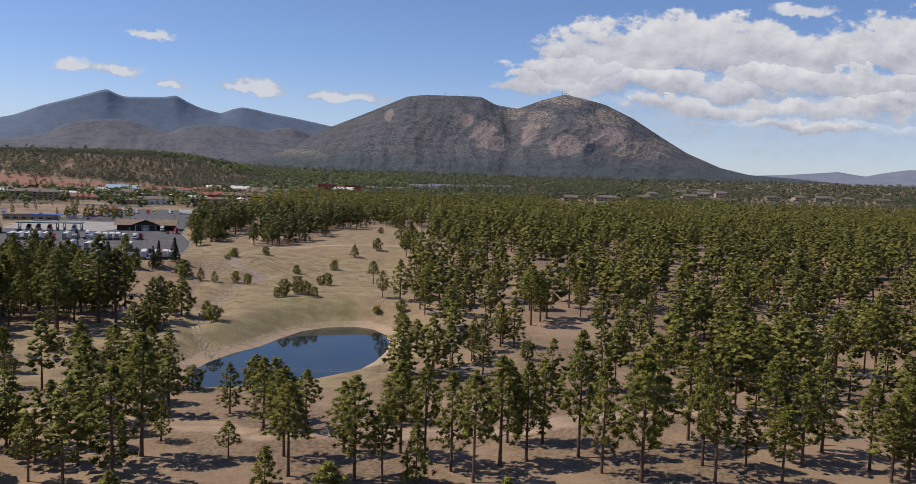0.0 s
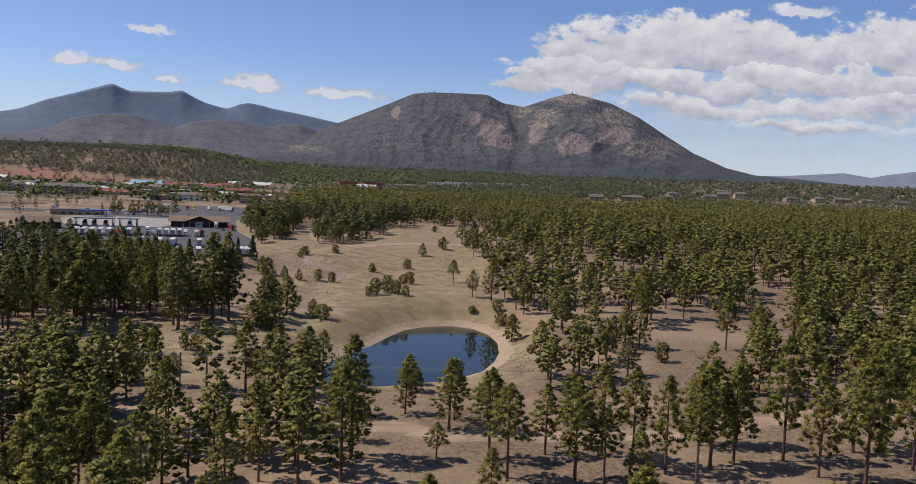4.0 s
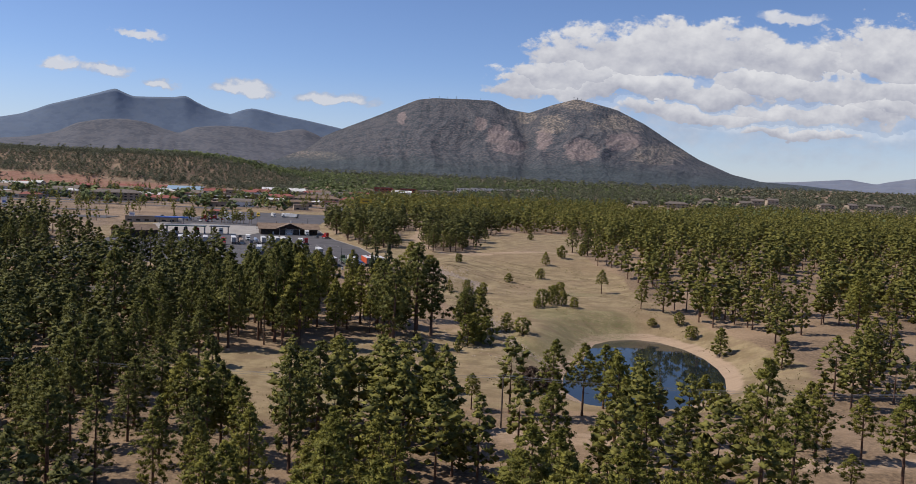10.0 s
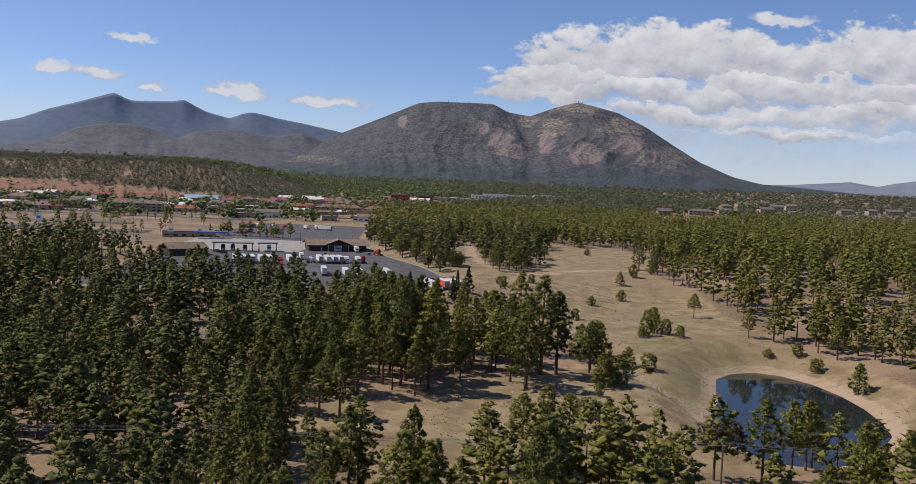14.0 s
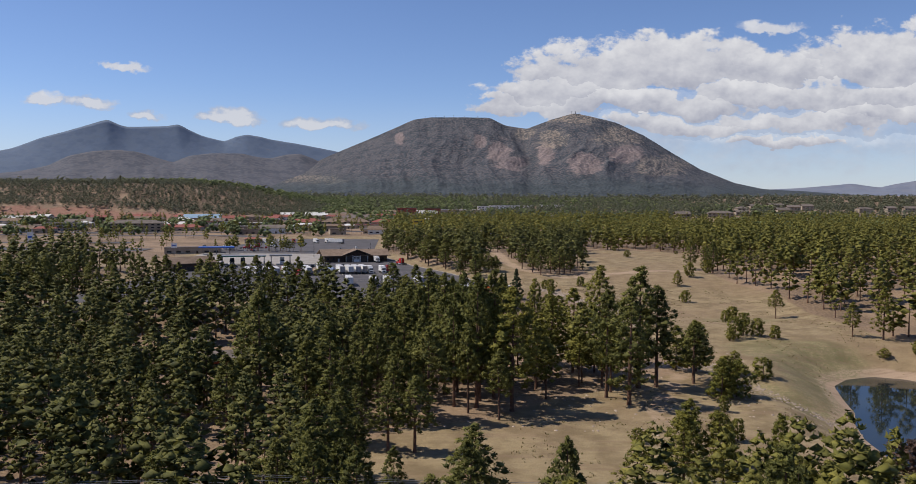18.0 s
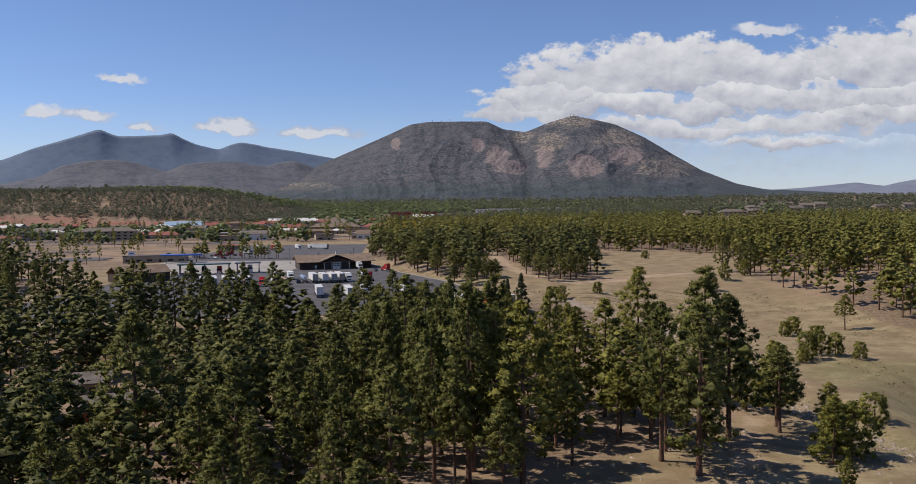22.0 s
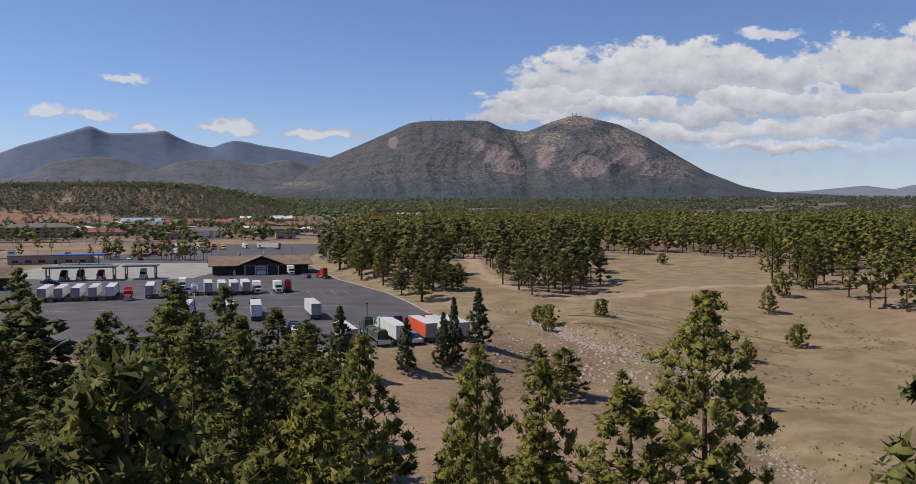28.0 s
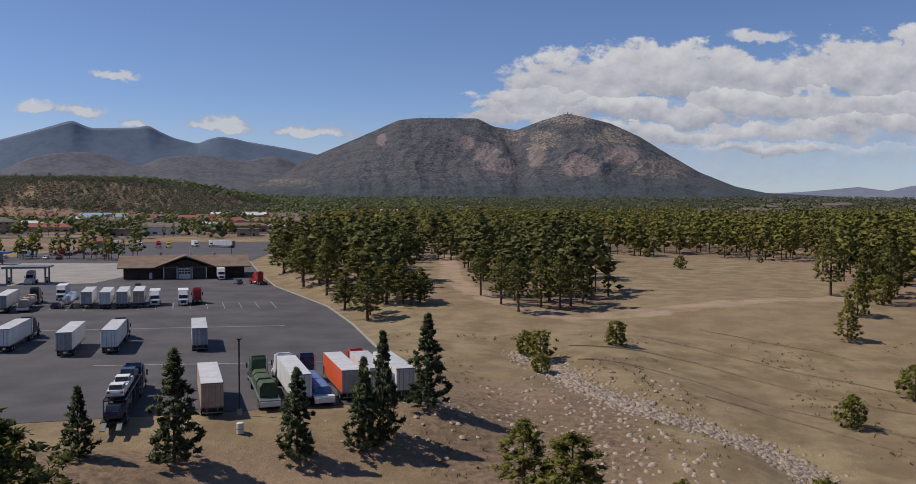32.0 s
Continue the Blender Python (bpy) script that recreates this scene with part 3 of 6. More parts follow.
tagged(new("water", water), "dark blue still pond water", "water", kind="structure")

# where single trees stand: x, y, height, half width of the crown
PINES_a = [(-189, 230, 12.2, 2.3), (-149, 291, 15.0, 2.6), (-132, 193, 11.9, 2.2), (-127, 193, 6.9, 1.5), (-155, 157, 17.6, 3.0), (-150, 157, 15.2, 2.7), (-116, 173, 13.8, 2.5), (-111, 154, 11.7, 2.2), (-107, 195, 8.3, 1.7), (-134, 145, 9.7, 1.9), (-124, 147, 6.8, 1.5), (-132, 160, 6.0, 1.4), (-89, 193, 17.8, 3.0), (-82, 196, 16.7, 2.7), (-73, 207, 14.5, 2.6), (-50, 181, 11.7, 2.2), (-39, 177, 13.9, 2.5), (-32, 154, 17.6, 3.0), (-21, 157, 14.1, 2.5)]
PINES_b = [(-42, 152, 7.2, 1.6), (-31, 171, 12.8, 2.3), (-94, 154, 17.4, 2.6), (-85, 155, 12.1, 2.2), (-77, 155, 13.2, 2.4), (-70, 156, 13.3, 2.4), (-58, 161, 8.2, 1.7), (-195, 211, 11.6, 2.2), (-215, 236, 17.5, 3.0), (-231, 241, 14.1, 2.1), (-161, 250, 15.4, 2.7), (-165, 275, 18.4, 2.6), (-149, 310, 17.4, 3.0), (-136, 303, 12.4, 2.3), (-132, 277, 16.7, 2.9), (-225, 388, 11.5, 2.2), (-72, 137, 11.9, 2.2), (-79, 173, 19.1, 3.2), (-58, 138, 21.0, 3.5)]
PINES_c = [(-58, 151, 23.4, 3.8), (-17, 143, 19.0, 3.1), (-12, 142, 13.8, 2.3), (-10, 157, 18.6, 3.2), (-5, 152, 18.9, 2.7), (-0, 147, 18.7, 2.7), (4, 141, 19.9, 2.8), (9, 150, 21.0, 3.5), (11, 164, 17.2, 3.0), (14, 152, 19.2, 2.7), (18, 163, 17.4, 3.0), (24, 154, 24.4, 3.0), (27, 145, 20.7, 2.6), (33, 140, 23.1, 3.5), (39, 158, 22.8, 3.4), (47, 163, 21.0, 3.2), (46, 149, 23.1, 2.7), (46, 141, 18.7, 2.8), (54, 149, 10.4, 2.0), (58, 142, 13.6, 2.5)]
PINES_d = [(61, 155, 19.9, 3.3), (72, 159, 18.7, 3.2), (65, 151, 17.8, 3.0), (77, 150, 16.1, 2.8), (78, 144, 15.9, 2.8), (82, 146, 18.8, 3.2), (14, 339, 17.9, 3.1), (17, 254, 16.2, 2.8), (8, 249, 11.8, 2.2), (25, 291, 21.5, 3.6), (29, 299, 19.0, 3.2), (43, 330, 20.2, 3.4), (45, 310, 16.4, 2.8), (48, 239, 17.3, 3.0), (44, 255, 17.6, 3.0), (64, 245, 17.0, 2.9), (72, 273, 24.6, 4.0), (122, 330, 16.7, 2.9), (87, 282, 16.2, 2.8), (72, 211, 20.1, 3.4)]
PINES_e = [(106, 231, 18.4, 3.1), (113, 223, 23.6, 3.8), (-170, 282, 24.8, 4.0), (-160, 265, 10.6, 2.0), (-197, 251, 21.1, 3.5), (-190, 206, 9.7, 1.9), (-196, 190, 12.3, 2.3), (-217, 249, 13.7, 2.5), (-221, 197, 10.0, 1.9), (-213, 190, 12.3, 2.3), (-147, 286, 15.4, 2.7), (-138, 299, 23.1, 3.8), (-137, 196, 16.2, 2.8), (-144, 195, 12.8, 2.3), (-76, 203, 15.2, 2.7), (-43, 400, 11.5, 2.2), (-34, 356, 11.9, 2.2), (-26, 351, 17.9, 3.1), (-13, 343, 19.2, 3.2), (-14, 323, 14.9, 2.6)]
PINES_f = [(-150, 280, 17.5, 3.0), (-139, 282, 13.4, 2.4), (-40, 171, 15.5, 2.7), (-29, 144, 17.4, 3.0), (4, 236, 10.9, 2.1), (13, 256, 14.5, 2.6)]
PINES = PINES_a + PINES_b + PINES_c + PINES_d + PINES_e + PINES_f
DARK_PINES_a = [(-176, 248, 20.4, 4.2), (-180, 252, 16.4, 3.5), (-178, 227, 14.4, 3.2), (-133, 283, 16.9, 3.6), (-139, 151, 22.6, 2.8), (-136, 162, 21.6, 4.2), (7, 220, 10.8, 2.6), (-214, 261, 27.2, 5.3), (-174, 173, 14.2, 3.1), (-190, 249, 14.1, 3.1), (-183, 228, 13.1, 3.0), (-202, 251, 17.6, 3.4), (-107, 293, 16.1, 3.5), (-186, 344, 19.9, 4.1), (134, 332, 25.4, 5.0), (-124, 282, 31.1, 5.9), (-119, 284, 26.2, 5.1), (-108, 289, 16.0, 3.4), (-93, 557, 9.5, 2.4)]
DARK_PINES_b = [(-40, 526, 16.1, 3.5), (-33, 522, 13.5, 3.0), (-33, 510, 17.0, 3.5), (-108, 509, 11.2, 2.6), (-115, 499, 13.3, 3.0), (-119, 502, 12.2, 2.8), (-125, 494, 13.3, 3.0), (-128, 505, 12.3, 2.8), (-132, 521, 11.8, 2.8), (-158, 497, 9.1, 2.3), (-151, 505, 10.9, 2.6), (-165, 509, 7.0, 1.8), (-146, 509, 6.0, 1.8), (-174, 546, 15.7, 3.4), (-185, 571, 15.5, 3.4)]
DARK_PINES = DARK_PINES_a + DARK_PINES_b
YOUNG_PINES_a = [(-51, 208, 8.1, 2.8), (-108, 306, 12.6, 3.8), (-105, 274, 10.1, 3.4), (-129, 221, 12.0, 3.3), (-124, 220, 10.2, 3.5), (-139, 341, 16.9, 3.5), (-32, 139, 7.0, 2.5), (-6, 141, 10.8, 2.8), (-103, 304, 14.5, 4.7), (-119, 195, 8.7, 3.0), (-20, 294, 10.0, 3.4), (-107, 270, 10.2, 3.5), (-121, 382, 6.3, 2.1), (-114, 380, 5.1, 1.9), (-130, 387, 9.0, 3.8), (-134, 393, 8.3, 3.4), (-62, 472, 7.5, 2.6), (-13, 179, 11.5, 3.9), (-13, 258, 10.0, 3.2), (-118, 200, 7.9, 2.8)]
YOUNG_PINES_b = [(-117, 210, 12.0, 3.0), (-93, 302, 7.3, 2.6)]
YOUNG_PINES = YOUNG_PINES_a + YOUNG_PINES_b
SHRUBS_a = [(-135, 235, 2.8, 1.7), (-65, 201, 6.2, 2.9), (-50, 201, 7.3, 2.9), (-88, 294, 5.8, 3.1), (-102, 274, 8.8, 4.4), (-68, 438, 5.4, 2.6), (-63.6, 390, 6.0, 2.8), (-66.5, 389, 4.6, 2.2), (-85, 424, 4.6, 2.1), (-75.5, 352, 7.4, 2.9), (-71, 357, 7.8, 2.9), (-67, 355, 6.2, 2.5), (-62.5, 351, 4.6, 2.1), (-78, 349, 4.4, 1.9), (-34, 335, 3.0, 2.0), (-106, 387, 5.4, 2.2), (-99, 381, 5.4, 2.2), (-110, 462, 4.5, 2.3), (-125, 453, 5.4, 2.6), (-110, 259, 3.8, 1.4), (-118, 236, 5.3, 1.7), (-51, 490, 7.3, 2.9)]
SHRUBS_b = [(-24, 333, 5.0, 2.3), (-23, 319, 4.8, 2.7), (-127, 458, 4.5, 2.0), (-126, 444, 3.2, 1.9), (-60, 594, 4.6, 2.2), (-55, 659, 3.7, 2.1), (-22, 621, 2.2, 1.4), (-37, 506, 7.1, 3.2), (20, 236, 5.8, 2.3), (-115, 236, 4.5, 1.7), (-16, 259, 2.7, 1.6)]
SHRUBS = SHRUBS_a + SHRUBS_b
SPRUCES = [(-158, 400, 10.2, 2.0), (-149, 405, 12.6, 2.1), (-151, 403, 10.6, 2.0), (-144, 413, 11.8, 2.5), (-170, 396, 12.0, 2.6), (-179, 394, 7.3, 1.8)]
RED_SHRUBS = [(-92, 216, 6.2, 3.4), (-87, 218, 6.6, 3.4)]

# ---------------------------------------------------------------- trees


def tube(points, radii, sides=6):
    """A bent, tapering tube through points, closed at the tip."""
    vs, fs = [], []
    for n, (p, r) in enumerate(zip(points, radii)):
        for s in range(sides):
            a = 2 * math.pi * s / sides
            vs.append((p[0] + r * math.cos(a), p[1] + r * math.sin(a), p[2]))
        if n:
            b = n * sides
            for s in range(sides):
                t = (s + 1) % sides
                fs += [(b - sides + s, b - sides + t, b + t), (b - sides + s, b + t, b + s)]
    return np.array(vs), np.array(fs)


def joined(pieces):
    vs, fs, n = [], [], 0
    for v, f in pieces:
        vs.append(np.asarray(v, float))
        fs.append(np.asarray(f, int) + n)
        n += len(v)
    return np.concatenate(vs), np.concatenate(fs)


def outline(form, u):
    if form == "spruce":
        return (1 - u) ** 0.85 * (0.75 + 0.25 * np.minimum(1, u / 0.08)) + 0.03
    if form == "shrub":
        return np.sqrt(np.clip(1 - (1.55 * u - 0.55) ** 2, 0.02, 1))
    if form == "young":
        return np.clip((1 - u), 0, 1) ** 0.62 * (0.7 + 0.3 * np.minimum(1, u / 0.15)) + 0.05
    return 1.95 * (u + 0.05) ** 0.35 * np.clip(1 - u, 0, 1) ** 0.86 * (1 + 0.10 * np.sin(u * 21.0)) + 0.03


BALL_V = np.array([(1, 0, 0), (-1, 0, 0), (0, 1, 0), (0, -1, 0), (0, 0, 1), (0, 0, -1)], float)
BALL_F = np.array([(0, 2, 4), (2, 1, 4), (1, 3, 4), (3, 0, 4), (2, 0, 5), (1, 2, 5), (3, 1, 5), (0, 3, 5)])


def crown_mesh(r, form, h, base, radius, limbs, clumps, spikes, size):
    """Clumps of needles set round the trunk: each a rough ball with a fringe of small blades."""
    fine = clumps >= 4
    n = limbs * (3 if fine else 1)
    u = (np.arange(n) + r.uniform(0, 1, n)) / n
    a = np.arange(n) * 2.39996 + r.normal(0, 0.45, n)
    q = r.uniform(0, 6.28, 2)
    lobes = 1 + 0.18 * np.sin(2 * a + q[0] + 6 * u) + 0.14 * np.sin(3 * a + q[1] - 9 * u)
    L = radius * outline(form, u) * lobes * r.uniform(0.74, 1.06, n)
    s = 1 - 0.6 * r.uniform(0, 1, n) ** 1.8
    droop = -0.10 if form == "spruce" else 0.10
    lift = r.normal(0, 0.05 * radius + 0.012 * (h - base), n)
    middle = np.stack([np.cos(a) * L * s, np.sin(a) * L * s, base + (h - base) * u * 0.97 + droop * L * s + lift], 1)
    ball = (radius * (0.10 if form == "spruce" else 0.13) + 0.14 * L) * r.uniform(0.7, 1.25, n) * ((45 / limbs) ** 0.4 * 0.86 if fine else 1.5 * (40 / max(limbs, 8)) ** 0.3)
    mid = np.array([0, 0, base + (h - base) * 0.35])
    whole = (middle - mid) * (1, 1, 0.45)
    whole /= np.linalg.norm(whole, axis=1)[:, None] + 1e-6
    # the balls
    bv, bf = BALL_V, BALL_F
    k = len(bv)
    rough = r.uniform(0.6, 1.25, (n, k, 1))
    v1 = (middle[:, None] + bv[None] * rough * ball[:, None, None] * (0.72 if spikes > 7 else 0.95) * np.array((0.92, 0.92, 0.80))).reshape(-1, 3)
    f1 = (bf[None] + (np.arange(n) * k)[:, None, None]).reshape(-1, 3)
    n1 = (bv[None] * 1.0 + whole[:, None] * 0.55 + (0, 0, 0.12) + r.normal(0, 0.45, (n, k, 3))).reshape(-1, 3)
    # the fringe
    per = max(1, int(round(clumps / (3 if fine else 1) * spikes)))
    m = n * per
    d = r.normal(0, 1, (m, 3)) + (0, 0, 0.25)
    d /= np.linalg.norm(d, axis=1)[:, None] + 1e-9
    c = np.repeat(middle, per, 0) + d * (np.repeat(ball, per) * r.uniform(0.35 if spikes > 7 else 0.72, 1.12, m))[:, None] * (1.0, 1.0, 0.80)
    e = r.normal(0, 0.7, (m, 3)) + d + (0, 0, 0.25)
    e /= np.linalg.norm(e, axis=1)[:, None] + 1e-9
    p = np.cross(e, r.normal(0, 1, (m, 3)))
    p /= np.linalg.norm(p, axis=1)[:, None] + 1e-9
    ln = (size * r.uniform(0.55, 1.1, m))[:, None]
    w = ln * 0.30
    v2 = np.stack([c - e * ln * 0.5 + p * w, c - e * ln * 0.5 - p * w, c + e * ln * 0.7], 1).reshape(-1, 3)
    n2 = np.repeat(np.repeat(whole, per, 0) * 0.55 + d * 0.8 + (0, 0, 0.15) + r.normal(0, 0.42, (m, 3)), 3, 0)
    v, f = joined([(v1, f1), (v2, np.arange(m * 3).reshape(-1, 3))])
    v[:, 2] = np.clip(v[:, 2], 0.06, h)
    nv = np.concatenate([n1, n2])
    nv /= np.linalg.norm(nv, axis=1)[:, None] + 1e-6
    g = np.cross(v[f[:, 1]] - v[f[:, 0]], v[f[:, 2]] - v[f[:, 0]])
    turned = (g * nv[f[:, 0]]).sum(1) < 0
    f[turned] = f[turned][:, ::-1]
    return v, f, nv


def trunk_mesh(r, h, girth, lean=0.25):
    levels = np.array([0, 0.05, 0.3, 0.6, 0.97])
    bend = r.normal(0, lean, 2)
    pts = [(bend[0] * t * t, bend[1] * t * t, h * t - (0.35 if t == 0 else 0)) for t in levels]
    return tube(pts, girth * np.array([1.35, 1.0, 0.82, 0.5, 0.1]), 7)


def limb_mesh(r, h, base, radius, count):
    pieces = []
    for n in range(count):
        z, a = base + (h - base) * (n / count) * 0.8 - 0.1 * h * r.uniform(0, 1), n * 2.4 + r.uniform(-0.4, 0.4)
        L = radius * r.uniform(0.35, 0.75)
        v, f = tube([(0, 0, 0), (0, 0, L * 0.5), (0, 0, L)], [0.09, 0.06, 0.015], 4)
        turn = Euler((0, radians(74 + r.uniform(-14, 10)), a)).to_matrix()
        pieces.append((np.array([turn @ Vector(q) for q in v]) + (0, 0, max(0.8, z)), f))
    return joined(pieces)


def part_mesh(name, data, material, parent, label=""):
    ob = new(name, mesh_from(name, data[0], data[1], material) if isinstance(data, tuple) else data)
    ob.parent = parent
    return tagged(ob, label)


def tree_kind(name, label, category, group, form, seed, h, radius, base, limbs, clumps, spikes, size, girth, needles, sub=10):
    """One tree with its parts, at the origin; kept far below ground until its copies stand."""
    r = np.random.RandomState(seed)
    top = tagged(new(name), label, category, group)
    if girth:
        part_mesh("trunk", trunk_mesh(r, h, girth), M_BARK, top)
    if sub:
        tagged(part_mesh("branch_whorl", limb_mesh(r, h, base, radius, sub), M_BARK, top), kind="stuff")
    crown = crown_mesh(r, form, h, base, radius, limbs, clumps, spikes, size)
    ob = new("crown", mesh_from("crown", crown[0], crown[1], needles, normals=crown[2]))
    ob.parent = top
    reach = np.hypot(crown[0][:, 0], crown[0][:, 1])
    return dict(ob=top, h=float(crown[0][:, 2].max()), r=float(np.percentile(reach, 96)), used=False)


PINE_LABEL = "tall ponderosa pine with olive green needles and bare reddish trunk"
DARK_LABEL = "large dark green ponderosa pine with a full crown"
KINDS = {
    "pine": [tree_kind("pine_tree", PINE_LABEL, "tree", "ponderosa pines", "pine", 10 + n, 18.0, 3.0, b, 48, 6, 15, 0.36, 0.24, M_PINE) for n, b in enumerate((6.0, 4.2, 5.0, 2.8, 7.2))],
    "dark": [tree_kind("pine_tree", DARK_LABEL, "tree", "ponderosa pines", "pine", 30 + n, 22.0, 4.2, b, 54, 6, 15, 0.42, 0.36, M_PINE_DARK) for n, b in enumerate((3.5, 5.0, 6.5))],
    "west": [tree_kind("pine_tree", "ponderosa pine with darker green needles in the close western wood", "tree", "ponderosa pines", "pine", 110 + n, 18.0, 3.0, b, 48, 6, 15, 0.36, 0.24, M_PINE_DARK) for n, b in enumerate((5.0, 3.4, 6.6, 2.4))],
    "great": [tree_kind("pine_tree", "very tall old ponderosa pine with a high open crown", "tree", "ponderosa pines", "pine", 90 + n, 28.0, 5.4, 10.0, 80, 6, 20, 0.34, 0.42, M_PINE, 16) for n in range(2)],
    "young": [tree_kind("young_pine", "young bushy pine with branches to the ground", "tree", "young pines", "young", 50 + n, 10.0, 3.0, 0.8, 40, 6, 14, 0.32, 0.16, M_PINE, 0) for n in range(3)],
    "shrub": [tree_kind("juniper_shrub", "rounded green juniper shrub on dry grass", "shrub", "meadow shrubs", "shrub", 60 + n, 5.0, 2.3, 0.3, 30, 6, 13, 0.27, 0.12, M_PINE, 0) for n in range(3)],
    "spruce": [tree_kind("spruce_tree", "dark slender spruce beside the lorry park", "tree", "spruces by the lot", "spruce", 70 + n, 10.5, 2.3, 0.5, 60, 6, 10, 0.50, 0.13, M_SPRUCE, 0) for n in range(2)],
    "red": [tree_kind("bare_shrub", "bare reddish brown shrub at the water's edge", "shrub", "", "shrub", 80, 7.0, 3.6, 0.3, 26, 6, 10, 0.5, 0.12, M_TWIG, 14)],
}


def stand(kind, x, y, h, radius, r, sink=0.0):
    k = KINDS[kind][r.randint(len(KINDS[kind]))]
    m = Matrix.Translation((x, y, ground_at(x, y) - sink)) @ Matrix.Rotation(r.uniform(0, 6.28), 4, "Z") @ Matrix.Diagonal((radius / k["r"], radius / k["r"], h / k["h"], 1))
    if k["used"]:
        twin = copy_thing(k["ob"], m)
        twin.matrix_basis = m
        return twin
    k["used"] = True
    k["ob"].matrix_basis = m
    return k["ob"]


def scatter(r, x0, x1, y0, y1, gap):
    """Jittered places on a grid."""
    gx, gy = np.meshgrid(np.arange(x0, x1, gap), np.arange(y0, y1, gap * 0.87))
    gx = gx + (np.arange(gx.shape[0]) % 2)[:, None] * gap / 2
    return (gx + r.uniform(-0.42, 0.42, gx.shape) * gap).ravel(), (gy + r.uniform(-0.42, 0.42, gy.shape) * gap).ravel()


# ground that was read tree by tree: no chance trees there
READ = [(-64, 100), (95, 100), (82, 168), (30, 196), (-30, 214), (-62, 206)]
# stretches of plan along which the camera flies nearest to the trees
NEAR_LINE = [(0, 100), (-130, 118), (-176, 160), (-176, 250), (-158, 360)]
VERGE = [(-192, 372), (-192, 346), (-150, 338), (-108, 336), (-96, 420), (-150, 420), (-420, 392), (-420, 376)]
HOUSE_SITES = [(-232, 300), (-250, 322)]


# open patches of needle-strewn ground inside the eastern wood: x, y and half sizes
CLEARINGS = [(30, 366, 24, 16), (28, 258, 15, 32), (28, 440, 10, 26), (95, 325, 11, 30), (116, 305, 15, 32), (90, 186, 9, 11), (168, 320, 16, 32), (44, 285, 24, 20), (24, 224, 20, 22), (5, 197, 11, 11), (-14, 252, 9, 26), (70, 420, 12, 14), (120, 250, 12, 14), (60, 205, 12, 12), (-6, 372, 8, 12)]


